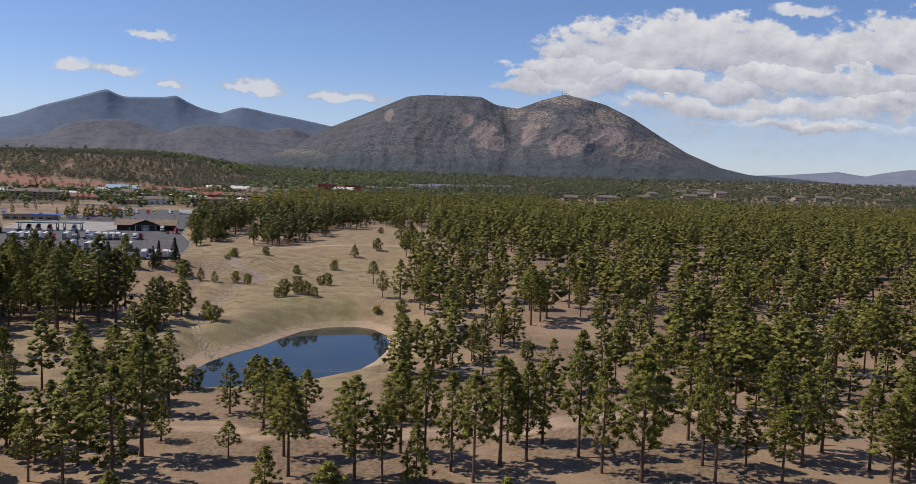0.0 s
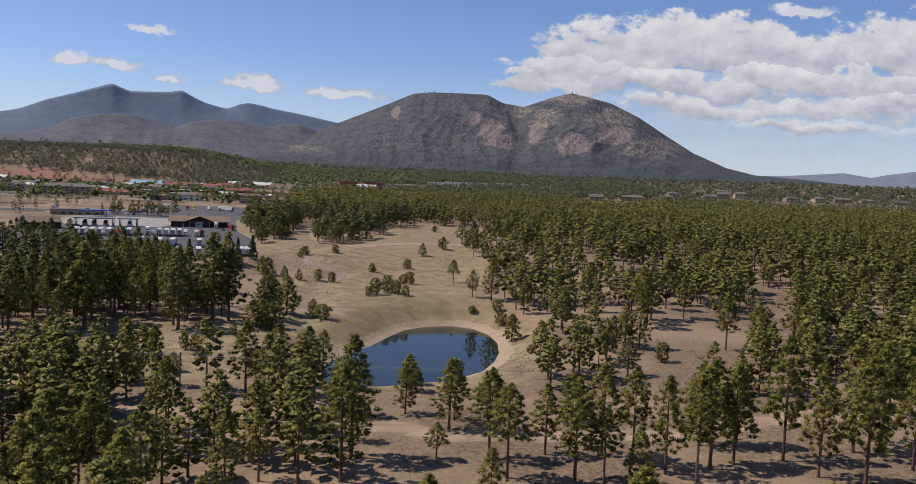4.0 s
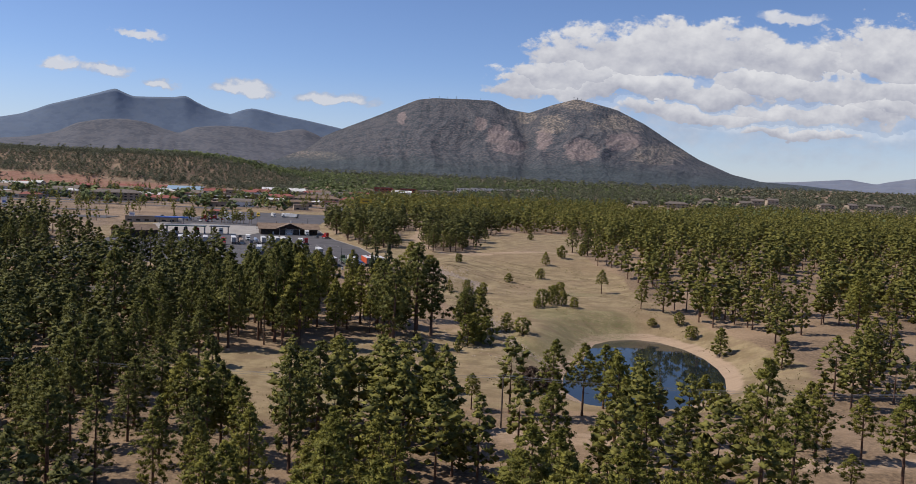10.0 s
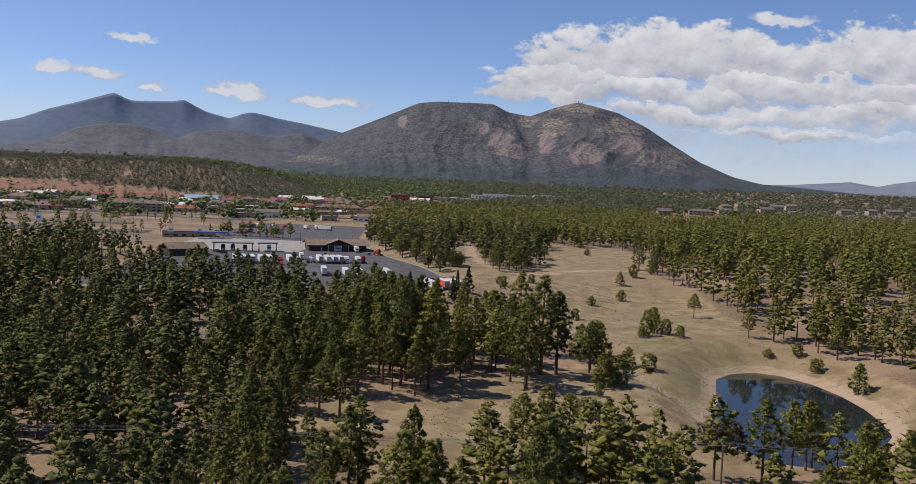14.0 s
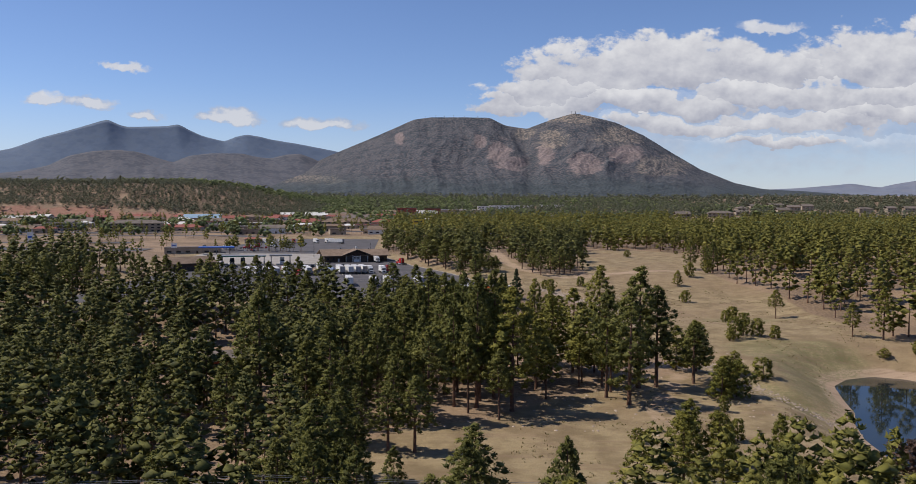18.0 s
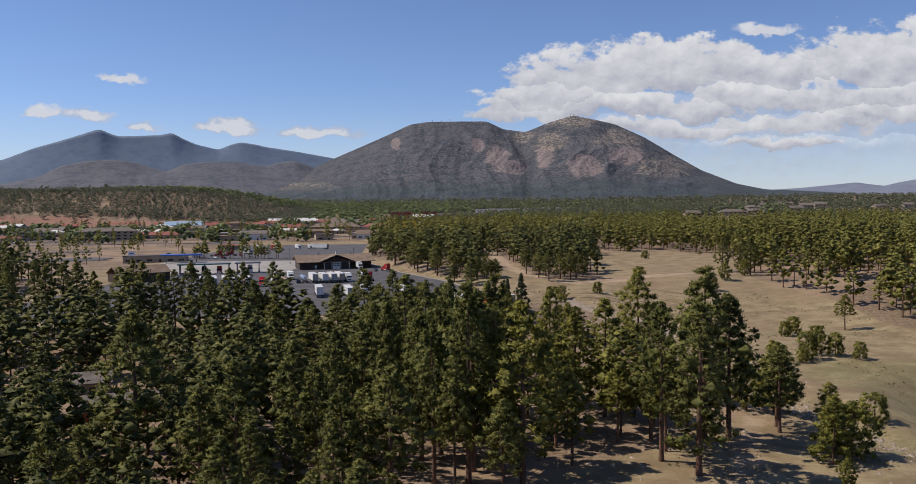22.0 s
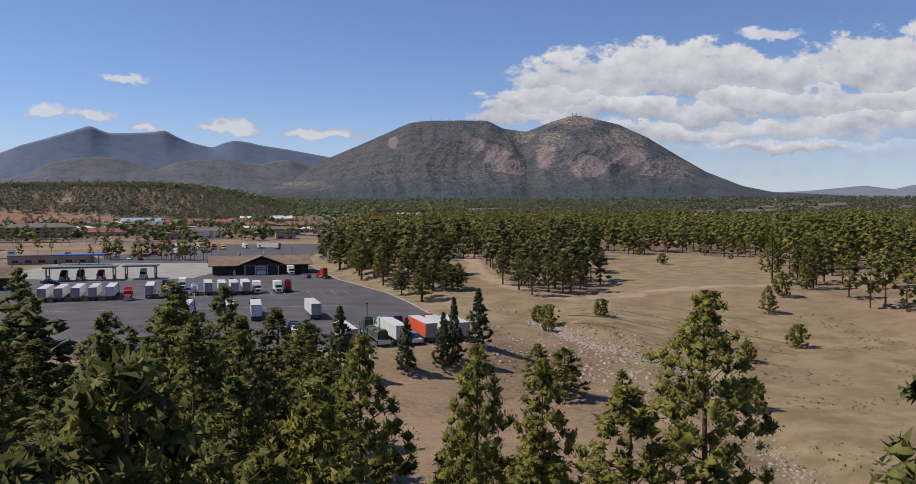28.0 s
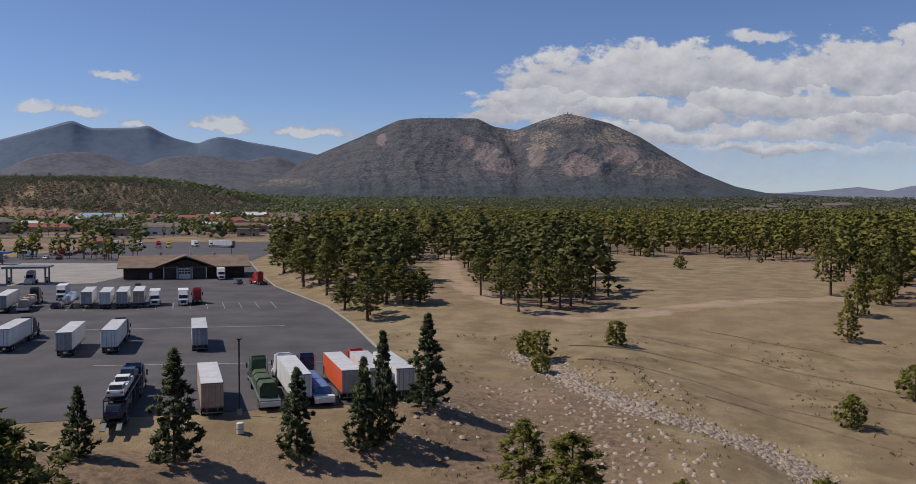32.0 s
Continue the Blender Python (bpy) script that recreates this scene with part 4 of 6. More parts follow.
def plant():
    r = np.random.RandomState(7)
    stood = []
    for kind, rows in (("pine", PINES), ("dark", DARK_PINES), ("young", YOUNG_PINES), ("shrub", SHRUBS), ("spruce", SPRUCES), ("red", RED_SHRUBS), ("dark", [(-130, 265, 27.0, 4.8), (-134, 272, 26.0, 4.0), (-191, 368, 21.8, 4.6), (-183, 366, 22, 3.6), (-176, 368, 18.8, 4.6), (-170, 361, 18.5, 4.4), (-186, 357, 20.5, 4.4), (-178, 355, 20.5, 4.4), (-197, 358, 20, 4.4), (-169, 350, 18.5, 4.2), (-204, 352, 17.5, 4.2), (-192, 345, 20, 4.4), (-178, 342, 19.5, 4.2), (-165, 509, 9.5, 2.7), (-158, 490, 12, 3.4), (-155, 508, 10, 3.7), (-149, 503, 8, 3.4), (-147, 506, 8.5, 2.4), (-173, 537, 15, 3.7), (-164, 532, 14.5, 4.5), (-159, 541, 15, 4.6), (-153, 555, 16, 5.0), (-183, 560, 15, 4.1), (-173, 560, 16, 4.6), (-197, 605, 15, 4.8), (-182, 588, 16, 4.9), (-165, 574, 16, 4.7)]), ("great", [(-128, 314, 28.3, 5.4), (-157, 309, 25.0, 4.2), (-148, 304, 25.0, 3.4)]), ("pine", [(-144, 298, 21, 3.6), (-214, 362, 15.5, 3.2), (-221, 372, 13.5, 2.8), (-200, 336, 18.5, 3.6), (-187, 333, 19, 3.8), (-171, 336, 19, 3.6), (-210, 342, 17, 3.4), (-163, 327, 20, 3.6), (-167, 345, 17, 3.2)])):
        for x, y, h, radius in rows:
            if ring_distance(np.array([x]), np.array([y]), POND)[0] < 1.5:
                continue
            if kind == "pine":
                kind_here, radius = ("west" if x < -160 else "pine"), radius * 1.36
            else:
                kind_here, radius = kind, radius * (1.22 if kind == "dark" else 1.0)
            stand(kind_here, x, y, h, radius, r)
            stood.append((x, y))
    stood = np.array(stood)
    # tall pines along the lot's southern edge
    for n in range(30):
        x, y = -336 + 4.1 * n, 372 + r.uniform(0, 11) - (4 if n > 24 else 0)
        stand("west", x, y, r.uniform(15.5, 21), r.uniform(3.4, 4.4), r)
    # woods between: near ones stand singly, the rest as mixed woods
    x, y = scatter(r, -500, 430, 92, 700, 8.2)
    keep = (wooded(x, y) > 0.6) & (ring_distance(x, y, READ) > 0) & (ring_distance(x, y, POND) > 8)
    dense = np.where(x < -95, 0.60, 0.50) + 0.62 * waves(x, y, 46, 9) + 0.36 * waves(x, y, 19, 12) + 0.3 * ((x < -140) & (y > 225) & (y < 372))
    for cx, cy, rx, ry in CLEARINGS:
        dense = dense - 1.1 * (1 - step(np.hypot((x - cx) / rx, (y - cy) / ry), 0.75, 1.15))
    keep &= r.uniform(0, 1, len(x)) < dense
    keep &= (ring_distance(x, y, VERGE) > 0) & ~((x > -170) & (x < -100) & (y > 314) & (y < 420))
    keep &= np.abs(x + 70) < 150 + y * 0.62
    x, y = x[keep], y[keep]
    d = np.min(np.hypot(x[:, None] - stood[None, :, 0], y[:, None] - stood[None, :, 1]), 1)
    ok = d > 4.0
    for hx, hy in HOUSE_SITES:
        ok &= np.hypot(x - hx, y - hy) > 15
    x, y = x[ok], y[ok]
    far = line_distance(x, y, NEAR_LINE)
    order = np.argsort(far)
    near = order[:118]
    for n in near:
        tall = 1.34 if x[n] < -130 and y[n] > 250 else 1.0
        h = r.uniform(11.5, 19.5) * tall * (1 + 0.16 * float(waves(x[n], y[n], 60, 77)))
        dark = x[n] < -150 and r.uniform() < 0.3
        stand("dark" if dark else ("west" if x[n] < -160 else "pine"), x[n], y[n], h * (1.1 if dark else 1), h / tall ** 0.5 * r.uniform(0.185, 0.265), r)
    rest = order[118:]
    return x[rest], y[rest]


def wood_mesh(name, x, y, r, form_rows, height_range, width, material, facing=False):
    """Many trees in one mesh: each takes one of a few shapes, turned and sized by chance."""
    pieces, norms = [], []
    pick = r.randint(len(form_rows), size=len(x))
    z = height(x, y)
    for n, (v, f, h0, r0, nv) in enumerate(form_rows):
        s = np.where(pick == n)[0]
        if not len(s):
            continue
        a, h = r.uniform(0, 6.28, len(s)), r.uniform(*height_range, len(s))
        w = h * r.uniform(width * 0.82, width * 1.2, len(s))
        ca, sa = np.cos(a)[:, None] * (w / r0)[:, None], np.sin(a)[:, None] * (w / r0)[:, None]
        px = v[None, :, 0] * ca - v[None, :, 1] * sa + x[s][:, None]
        py = v[None, :, 0] * sa + v[None, :, 1] * ca + y[s][:, None]
        pz = v[None, :, 2] * (h / h0)[:, None] + z[s][:, None]
        vs = np.stack([px, py, pz], 2).reshape(-1, 3)
        if nv is not None:
            c, d = np.cos(a)[:, None], np.sin(a)[:, None]
            norms.append(np.stack([nv[None, :, 0] * c - nv[None, :, 1] * d, nv[None, :, 0] * d + nv[None, :, 1] * c, np.repeat(nv[None, :, 2], len(s), 0)], 2).reshape(-1, 3))
        fs = (f[None] + (np.arange(len(s)) * len(v))[:, None, None]).reshape(-1, 3)
        pieces.append((vs, fs))
    v, f = joined(pieces)
    return mesh_from(name, v, f, material, normals=np.concatenate(norms) if norms and facing else None)


def tree_form(seed, form, h, radius, base, limbs, clumps, spikes, size, trunk=True):
    r = np.random.RandomState(seed)
    v, f, nv = crown_mesh(r, form, h, base, radius, limbs, clumps, spikes, size)
    return v, f, h, radius, nv


def woods():
    r = np.random.RandomState(17)
    mx, my = plant()
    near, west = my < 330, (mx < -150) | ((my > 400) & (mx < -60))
    lists = (("pine_wood", near & west, 22, 4, 4, 0.70, M_PINE_WEST, "close stand of darker green ponderosa pines"), ("pine_wood", near & ~west, 22, 4, 4, 0.70, M_PINE_FAR, "open stand of olive ponderosa pines on the forest bench"),
             ("pine_wood", ~near & west, 26, 1, 2, 1.2, M_PINE_WEST, "wood of deep green pines round the lorry park"), ("pine_wood", ~near & ~west, 26, 1, 2, 1.2, M_PINE_FAR, "wide wood of ponderosa pines beyond the meadow"))
    for name, sel, limbs, clumps, spikes, size, needles, label in lists:
        x, y = mx[sel], my[sel]
        forms = [tree_form(100 + n, "pine", 18.0, rad, b, limbs, clumps, spikes, size) for n, (b, rad) in enumerate(((2.0, 3.0), (3.2, 2.7), (4.8, 3.3), (2.6, 2.6), (5.6, 3.0)))]
        top = tagged(new(name, wood_mesh("crowns", x, y, r, forms, (10, 20.5), 0.225, needles, True)), label, "wood", kind="stuff")
        stems = [(*trunk_mesh(np.random.RandomState(5), 10.0, 0.23, 0.1), 10.0, 1.6, None)]
        ob = new("trunks", wood_mesh("trunks", x, y, r, stems, (10, 13), 0.16, M_BARK))
        ob.parent = top
        tagged(ob, kind="stuff")
    # far woods
    for y0, y1, gap, hr, label in ((700, 1150, 10.0, (11, 19), "distant pine wood"), (1150, 1900, 16.0, (10, 17), "distant pine wood on the rising plain"), (1900, 3300, 30.0, (10, 18), "far pine wood at the mountain's foot")):
        x, y = scatter(r, -2000, 2000, y0, y1, gap)
        keep = (np.abs(x + 80) < 120 + y * 0.60) & (wooded(x, y) > 0.5) & (r.uniform(0, 1, len(x)) < 0.66 + 0.6 * waves(x, y, 150, 19))
        keep &= ~((x < -380) & (y > 1250) & (y < 2000)) & ~((x > -850) & (x < -120) & (y > 1400) & (y < 2600) & (r.uniform(0, 1, len(x)) < 0.7))
        keep &= ~in_view_gap(x, y)
        forms = [tree_form(130 + n, "pine", 18.0, 3.2, 2.0, 11, 1, 1, 1.9) for n in range(4)] if y0 < 1900 else [tree_form(140 + n, "pine", 18.0, 6.0, 1.0, 5, 1, 1, 4.2) for n in range(4)]
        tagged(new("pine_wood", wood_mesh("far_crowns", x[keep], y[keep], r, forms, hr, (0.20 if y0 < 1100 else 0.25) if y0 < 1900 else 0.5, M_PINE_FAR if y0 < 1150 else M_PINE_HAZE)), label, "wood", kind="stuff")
    hx, hy = scatter(r, -1500, -380, 1290, 1860, 9.5)
    edge = 1400 + 26 * waves(hx, hy, 120, 51)
    keep = (r.uniform(0, 1, len(hx)) < np.where(hy > edge, 0.86 + 0.5 * waves(hx, hy, 90, 52), 0.075)) & (np.abs(hx + 80) < 120 + hy * 0.6)
    forms = [tree_form(170 + n, "pine", 18.0, 3.2, 2.0, 9, 1, 1, 2.0) for n in range(3)]
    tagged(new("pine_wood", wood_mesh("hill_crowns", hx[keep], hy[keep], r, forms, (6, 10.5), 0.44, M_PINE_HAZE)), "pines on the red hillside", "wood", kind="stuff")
    gx, gy = scatter(r, -800, -230, 640, 1300, 17.0)
    keep = ((gy > 900) | (gx < -380)) & (np.abs(gx + 80) < 120 + gy * 0.6) & (ring_distance(gx, gy, LOT) > 5) & (r.uniform(0, 1, len(gx)) < 0.30 + 0.4 * waves(gx, gy, 130, 61))
    cx, cy = np.concatenate([r.normal(-328, 7, 14), r.normal(-293, 6, 13), gx[keep]]), np.concatenate([r.normal(698, 5, 14), r.normal(691, 4, 13), gy[keep]])
    forms = [tree_form(160 + n, "pine", 18.0, 3.2, 5.0, 14, 1, 2, 1.7) for n in range(3)]
    town_wood = tagged(new("town_pines", wood_mesh("town_crowns", cx, cy, r, forms, (8, 14), 0.2, M_PINE_FAR)), "scattered pines among the town's lots", "wood", kind="stuff")
    stems = new("trunks", wood_mesh("town_trunks", cx, cy, r, [(*trunk_mesh(np.random.RandomState(5), 10.0, 0.2, 0.1), 10.0, 1.6, None)], (7, 9), 0.16, M_BARK))
    stems.parent = town_wood
    tagged(stems, kind="stuff")
    # broadleaf trees among the houses of the valley
    x, y = scatter(r, -900, 420, 900, 2700, 21.0)
    band = (x > -850) & (x < -60) & (y > 1380)
    keep = (np.abs(x + 80) < 120 + y * 0.55) & (r.uniform(0, 1, len(x)) < np.where(band, 0.75, 0.34) + 0.45 * waves(x, y, 200, 29)) & ~in_view_gap(x, y)
    keep &= ~((x < -400) & (y > 1250) & (y < 1800))
    forms = [tree_form(150 + n, "shrub", 9.0, 5.0, 0.6, 8, 1, 1, 2.4) for n in range(3)]
    tagged(new("valley_trees", wood_mesh("leafy_crowns", x[keep], y[keep], r, forms, (7, 13), 0.52, M_LEAF)), "light green broadleaf trees among the town's houses", "wood", kind="stuff")


woods()

# ---------------------------------------------------------------- lorry park, vehicles and town
M_WHITE = mottled("dusty_white_panel", (0.62, 0.60, 0.57), (0.76, 0.75, 0.73), 0.5, 3.0, 0.5, relief=0.0, each=0.10)
M_ROOFWHITE = mottled("trailer_roof_sheet", (0.46, 0.45, 0.44), (0.60, 0.59, 0.58), 0.6, 4.0, 0.5, relief=0.0, each=0.1)
M_GREYP = mottled("grey_door_panel", (0.30, 0.28, 0.27), (0.42, 0.40, 0.39), 0.8, 5.0, 0.6, relief=0.0, each=0.12)
M_TAN = mottled("faded_tan_panel", (0.36, 0.26, 0.18), (0.50, 0.38, 0.29), 0.7, 4.0, 0.6, relief=0.0)
M_ORANGE = mottled("orange_panel", (0.62, 0.085, 0.022), (0.72, 0.125, 0.035), 0.8, 5.0, 0.45, relief=0.0)
M_RED = mottled("red_paint", (0.42, 0.018, 0.016), (0.52, 0.03, 0.026), 1.0, 6.0, 0.35, relief=0.0)
M_BLUE = mottled("blue_tarpaulin", (0.06, 0.11, 0.27), (0.12, 0.19, 0.38), 1.2, 4.0, 0.6, relief=0.03)
M_NAVY = mottled("dark_blue_paint", (0.012, 0.022, 0.055), (0.025, 0.04, 0.09), 1.0, 6.0, 0.3, relief=0.0)
M_GREENT = mottled("green_tarpaulin", (0.035, 0.06, 0.028), (0.075, 0.105, 0.05), 1.2, 5.0, 0.8, relief=0.04)
M_BLACKP = mottled("black_paint", (0.012, 0.012, 0.013), (0.028, 0.028, 0.03), 1.0, 6.0, 0.4, relief=0.0)
M_SILVER = mottled("polished_aluminium", (0.60, 0.60, 0.61), (0.74, 0.74, 0.75), 1.5, 8.0, 0.28, metal=0.9, relief=0.0)
M_STEEL = mottled("dull_steel", (0.16, 0.16, 0.165), (0.27, 0.27, 0.27), 1.5, 8.0, 0.55, metal=0.6, relief=0.0)
M_TYRE = mottled("black_rubber", (0.012, 0.012, 0.012), (0.03, 0.03, 0.03), 3.0, 14.0, 0.85, relief=0.0)
M_GLASSD = mottled("dark_window_glass", (0.012, 0.016, 0.02), (0.03, 0.036, 0.042), 0.3, 1.0, 0.08, relief=0.0)
M_LAMP = mottled("lamp_lens", (0.55, 0.52, 0.45), (0.75, 0.72, 0.65), 2.0, 9.0, 0.2, relief=0.0)
M_TAIL = mottled("red_lens", (0.30, 0.01, 0.01), (0.42, 0.02, 0.02), 2.0, 9.0, 0.3, relief=0.0)
M_BROWNW = mottled("dark_brown_timber", (0.035, 0.022, 0.016), (0.075, 0.046, 0.032), 0.6, 6.0, 0.8)
M_SHINGLE = mottled("tan_brown_shingles", (0.145, 0.098, 0.066), (0.235, 0.165, 0.115), 0.35, 3.5, 0.95, relief=0.05)
M_SHINGLE2 = mottled("grey_brown_shingles", (0.11, 0.088, 0.072), (0.19, 0.155, 0.13), 0.35, 3.5, 0.95, relief=0.05, each=0.15)
M_REDROOF = mottled("dull_red_roof", (0.22, 0.06, 0.045), (0.30, 0.095, 0.07), 0.3, 3.0, 0.85)
M_BLUEROOF = mottled("pale_blue_metal_roof", (0.20, 0.30, 0.40), (0.28, 0.38, 0.48), 0.2, 2.0, 0.5)
M_WHITEROOF = mottled("white_membrane_roof", (0.50, 0.48, 0.45), (0.66, 0.64, 0.60), 0.1, 1.5, 0.8)
M_STUCCO = mottled("tan_stucco", (0.31, 0.245, 0.18), (0.40, 0.33, 0.25), 0.3, 3.0, 0.9, each=0.2)
M_BRICK = mottled("red_brick_wall", (0.24, 0.06, 0.042), (0.33, 0.095, 0.065), 0.5, 5.0, 0.9)
M_CONCRETE = mottled("pale_concrete", (0.25, 0.225, 0.20), (0.34, 0.31, 0.28), 0.12, 2.0, 0.9, relief=0.01)
M_KERB = mottled("kerb_concrete", (0.30, 0.27, 0.23), (0.40, 0.36, 0.31), 0.5, 4.0, 0.9)
M_GREENC = mottled("green_canopy_fascia", (0.045, 0.14, 0.10), (0.065, 0.19, 0.135), 0.5, 4.0, 0.5, relief=0.0)
M_BLUEC = mottled("blue_fascia", (0.03, 0.09, 0.36), (0.05, 0.14, 0.46), 0.5, 4.0, 0.5, relief=0.0)
M_YELLOW = mottled("yellow_sign_paint", (0.62, 0.40, 0.03), (0.74, 0.50, 0.06), 0.6, 4.0, 0.5, relief=0.0)
M_LINE = mottled("worn_line_paint", (0.22, 0.20, 0.18), (0.42, 0.40, 0.36), 0.8, 3.0, 0.9, relief=0.0)
M_WOODP = mottled("weathered_pole_wood", (0.10, 0.07, 0.05), (0.18, 0.135, 0.10), 1.5, 9.0, 0.9)
M_WIRE = mottled("power_cable", (0.20, 0.20, 0.20), (0.32, 0.32, 0.32), 2.0, 9.0, 0.5, relief=0.0)
M_STRAW = mottled("weathered_straw", (0.17, 0.12, 0.07), (0.27, 0.20, 0.12), 1.0, 6.0, 0.95)
M_STONE = mottled("pale_riprap_stone", (0.24, 0.185, 0.145), (0.44, 0.35, 0.275), 0.8, 6.0, 0.95, each=0.2)


class Shape:
    """Gathers simple solids into one mesh."""

    def __init__(self):
        self.v, self.f = [], []

    def add(self, v, f):
        n = len(self.v)
        self.v += [tuple(p) for p in v]
        self.f += [tuple(i + n for i in q) for q in f]
        return self

    def box(self, x, y, z, w, d, h, cut=0.0):
        """A box on the point x, y, z at the middle of its base, with its upright edges cut off."""
        a, b, c = w / 2, d / 2, min(cut, w * 0.3, d * 0.3)
        ring = [(-a + c, -b), (a - c, -b), (a, -b + c), (a, b - c), (a - c, b), (-a + c, b), (-a, b - c), (-a, -b + c)] if c else [(-a, -b), (a, -b), (a, b), (-a, b)]
        return self.prism([(x + p, y + q) for p, q in ring], z, z + h, c * 0.5 if c else 0)

    def prism(self, ring, z0, z1, top=0.0):
        n = len(ring)
        cx, cy = sum(p[0] for p in ring) / n, sum(p[1] for p in ring) / n
        v = [(p, q, z0) for p, q in ring] + [(p, q, z1 - top) for p, q in ring]
        f = [tuple(range(n))[::-1]] + [(i, (i + 1) % n, n + (i + 1) % n, n + i) for i in range(n)]
        if top:
            v += [(p + (cx - p) / max(1e-6, math.hypot(cx - p, cy - q)) * top, q + (cy - q) / max(1e-6, math.hypot(cx - p, cy - q)) * top, z1) for p, q in ring]
            f += [(n + i, n + (i + 1) % n, 2 * n + (i + 1) % n, 2 * n + i) for i in range(n)] + [tuple(range(2 * n, 3 * n))]
        else:
            f += [tuple(range(n, 2 * n))]
        return self.add(v, f)

    def side(self, outline, x0, x1):
        """An outline in y, z drawn out from x0 to x1."""
        n = len(outline)
        v = [(x0, p, q) for p, q in outline] + [(x1, p, q) for p, q in outline]
        f = [tuple(range(n)), tuple(range(n, 2 * n))[::-1]] + [(i, n + i, n + (i + 1) % n, (i + 1) % n) for i in range(n)]
        return self.add(v, f)

    def front(self, outline, y0, y1):
        """An outline in x, z drawn out from y0 to y1."""
        n = len(outline)
        v = [(p, y0, q) for p, q in outline] + [(p, y1, q) for p, q in outline]
        f = [tuple(range(n)), tuple(range(n, 2 * n))[::-1]] + [(i, n + i, n + (i + 1) % n, (i + 1) % n) for i in range(n)]
        return self.add(v, f)

    def wheel(self, x, y, z, radius, width, sides=14):
        ring = [(radius * math.cos(2 * math.pi * i / sides), radius * math.sin(2 * math.pi * i / sides)) for i in range(sides)]
        return self.side([(y + a, z + b) for a, b in ring], x - width / 2, x + width / 2)

    def tank(self, x, y0, y1, z, rx, rz, sides=14):
        ring = [(x + rx * math.cos(2 * math.pi * i / sides), z + rz * math.sin(2 * math.pi * i / sides)) for i in range(sides)]
        self.front(ring, y0, y1)
        for y, s in ((y0, -1), (y1, 1)):
            small = [(x + (p - x) * 0.6, z + (q - z) * 0.6) for p, q in ring]
            n = len(ring)
            v = [(p, y, q) for p, q in ring] + [(p, y + 0.3 * s, q) for p, q in small]
            self.add(v, [(i, (i + 1) % n, n + (i + 1) % n, n + i) for i in range(n)] + [tuple(range(n, 2 * n))])
        return self

    def mesh(self, name, material):
        me = bpy.data.meshes.new(name)
        me.from_pydata(self.v, [], self.f)
        me.materials.append(material)
        bm = bmesh.new()
        bm.from_mesh(me)
        bmesh.ops.recalc_face_normals(bm, faces=bm.faces)
        bm.to_mesh(me)
        bm.free()
        return me


def part(name, shape, material, parent, label=""):
    ob = new(name, shape.mesh(name, material) if isinstance(shape, Shape) else shape)
    ob.parent = parent
    return tagged(ob, label) if label else ob


def thing(name, label, category, group="", kind=""):
    return tagged(new(name), label, category, group, kind)


def park(ob, x, y, yaw, z=None):
    ob.matrix_basis = pose(x, y, 9.352 if z is None else z, 0, 0, yaw)
    return ob


WHEEL_MESH, RIM_MESH = Shape().wheel(0, 0, 0, 0.51, 0.55, 14).mesh("tyre", M_TYRE), Shape().wheel(0, 0, 0, 0.29, 0.57, 10).mesh("rim", M_SILVER)


def wheels(parent, rows, x, z=0.51, scale=1.0, wide=1.0):
    for y in rows:
        for s in (-1, 1):
            w = new("wheel", WHEEL_MESH)
            w.parent, w.location, w.scale = parent, (s * x, y, z), (wide, scale, scale)
            r = new("rim", RIM_MESH)
            r.parent, r.scale = w, (1.0, 1.0, 1.0)


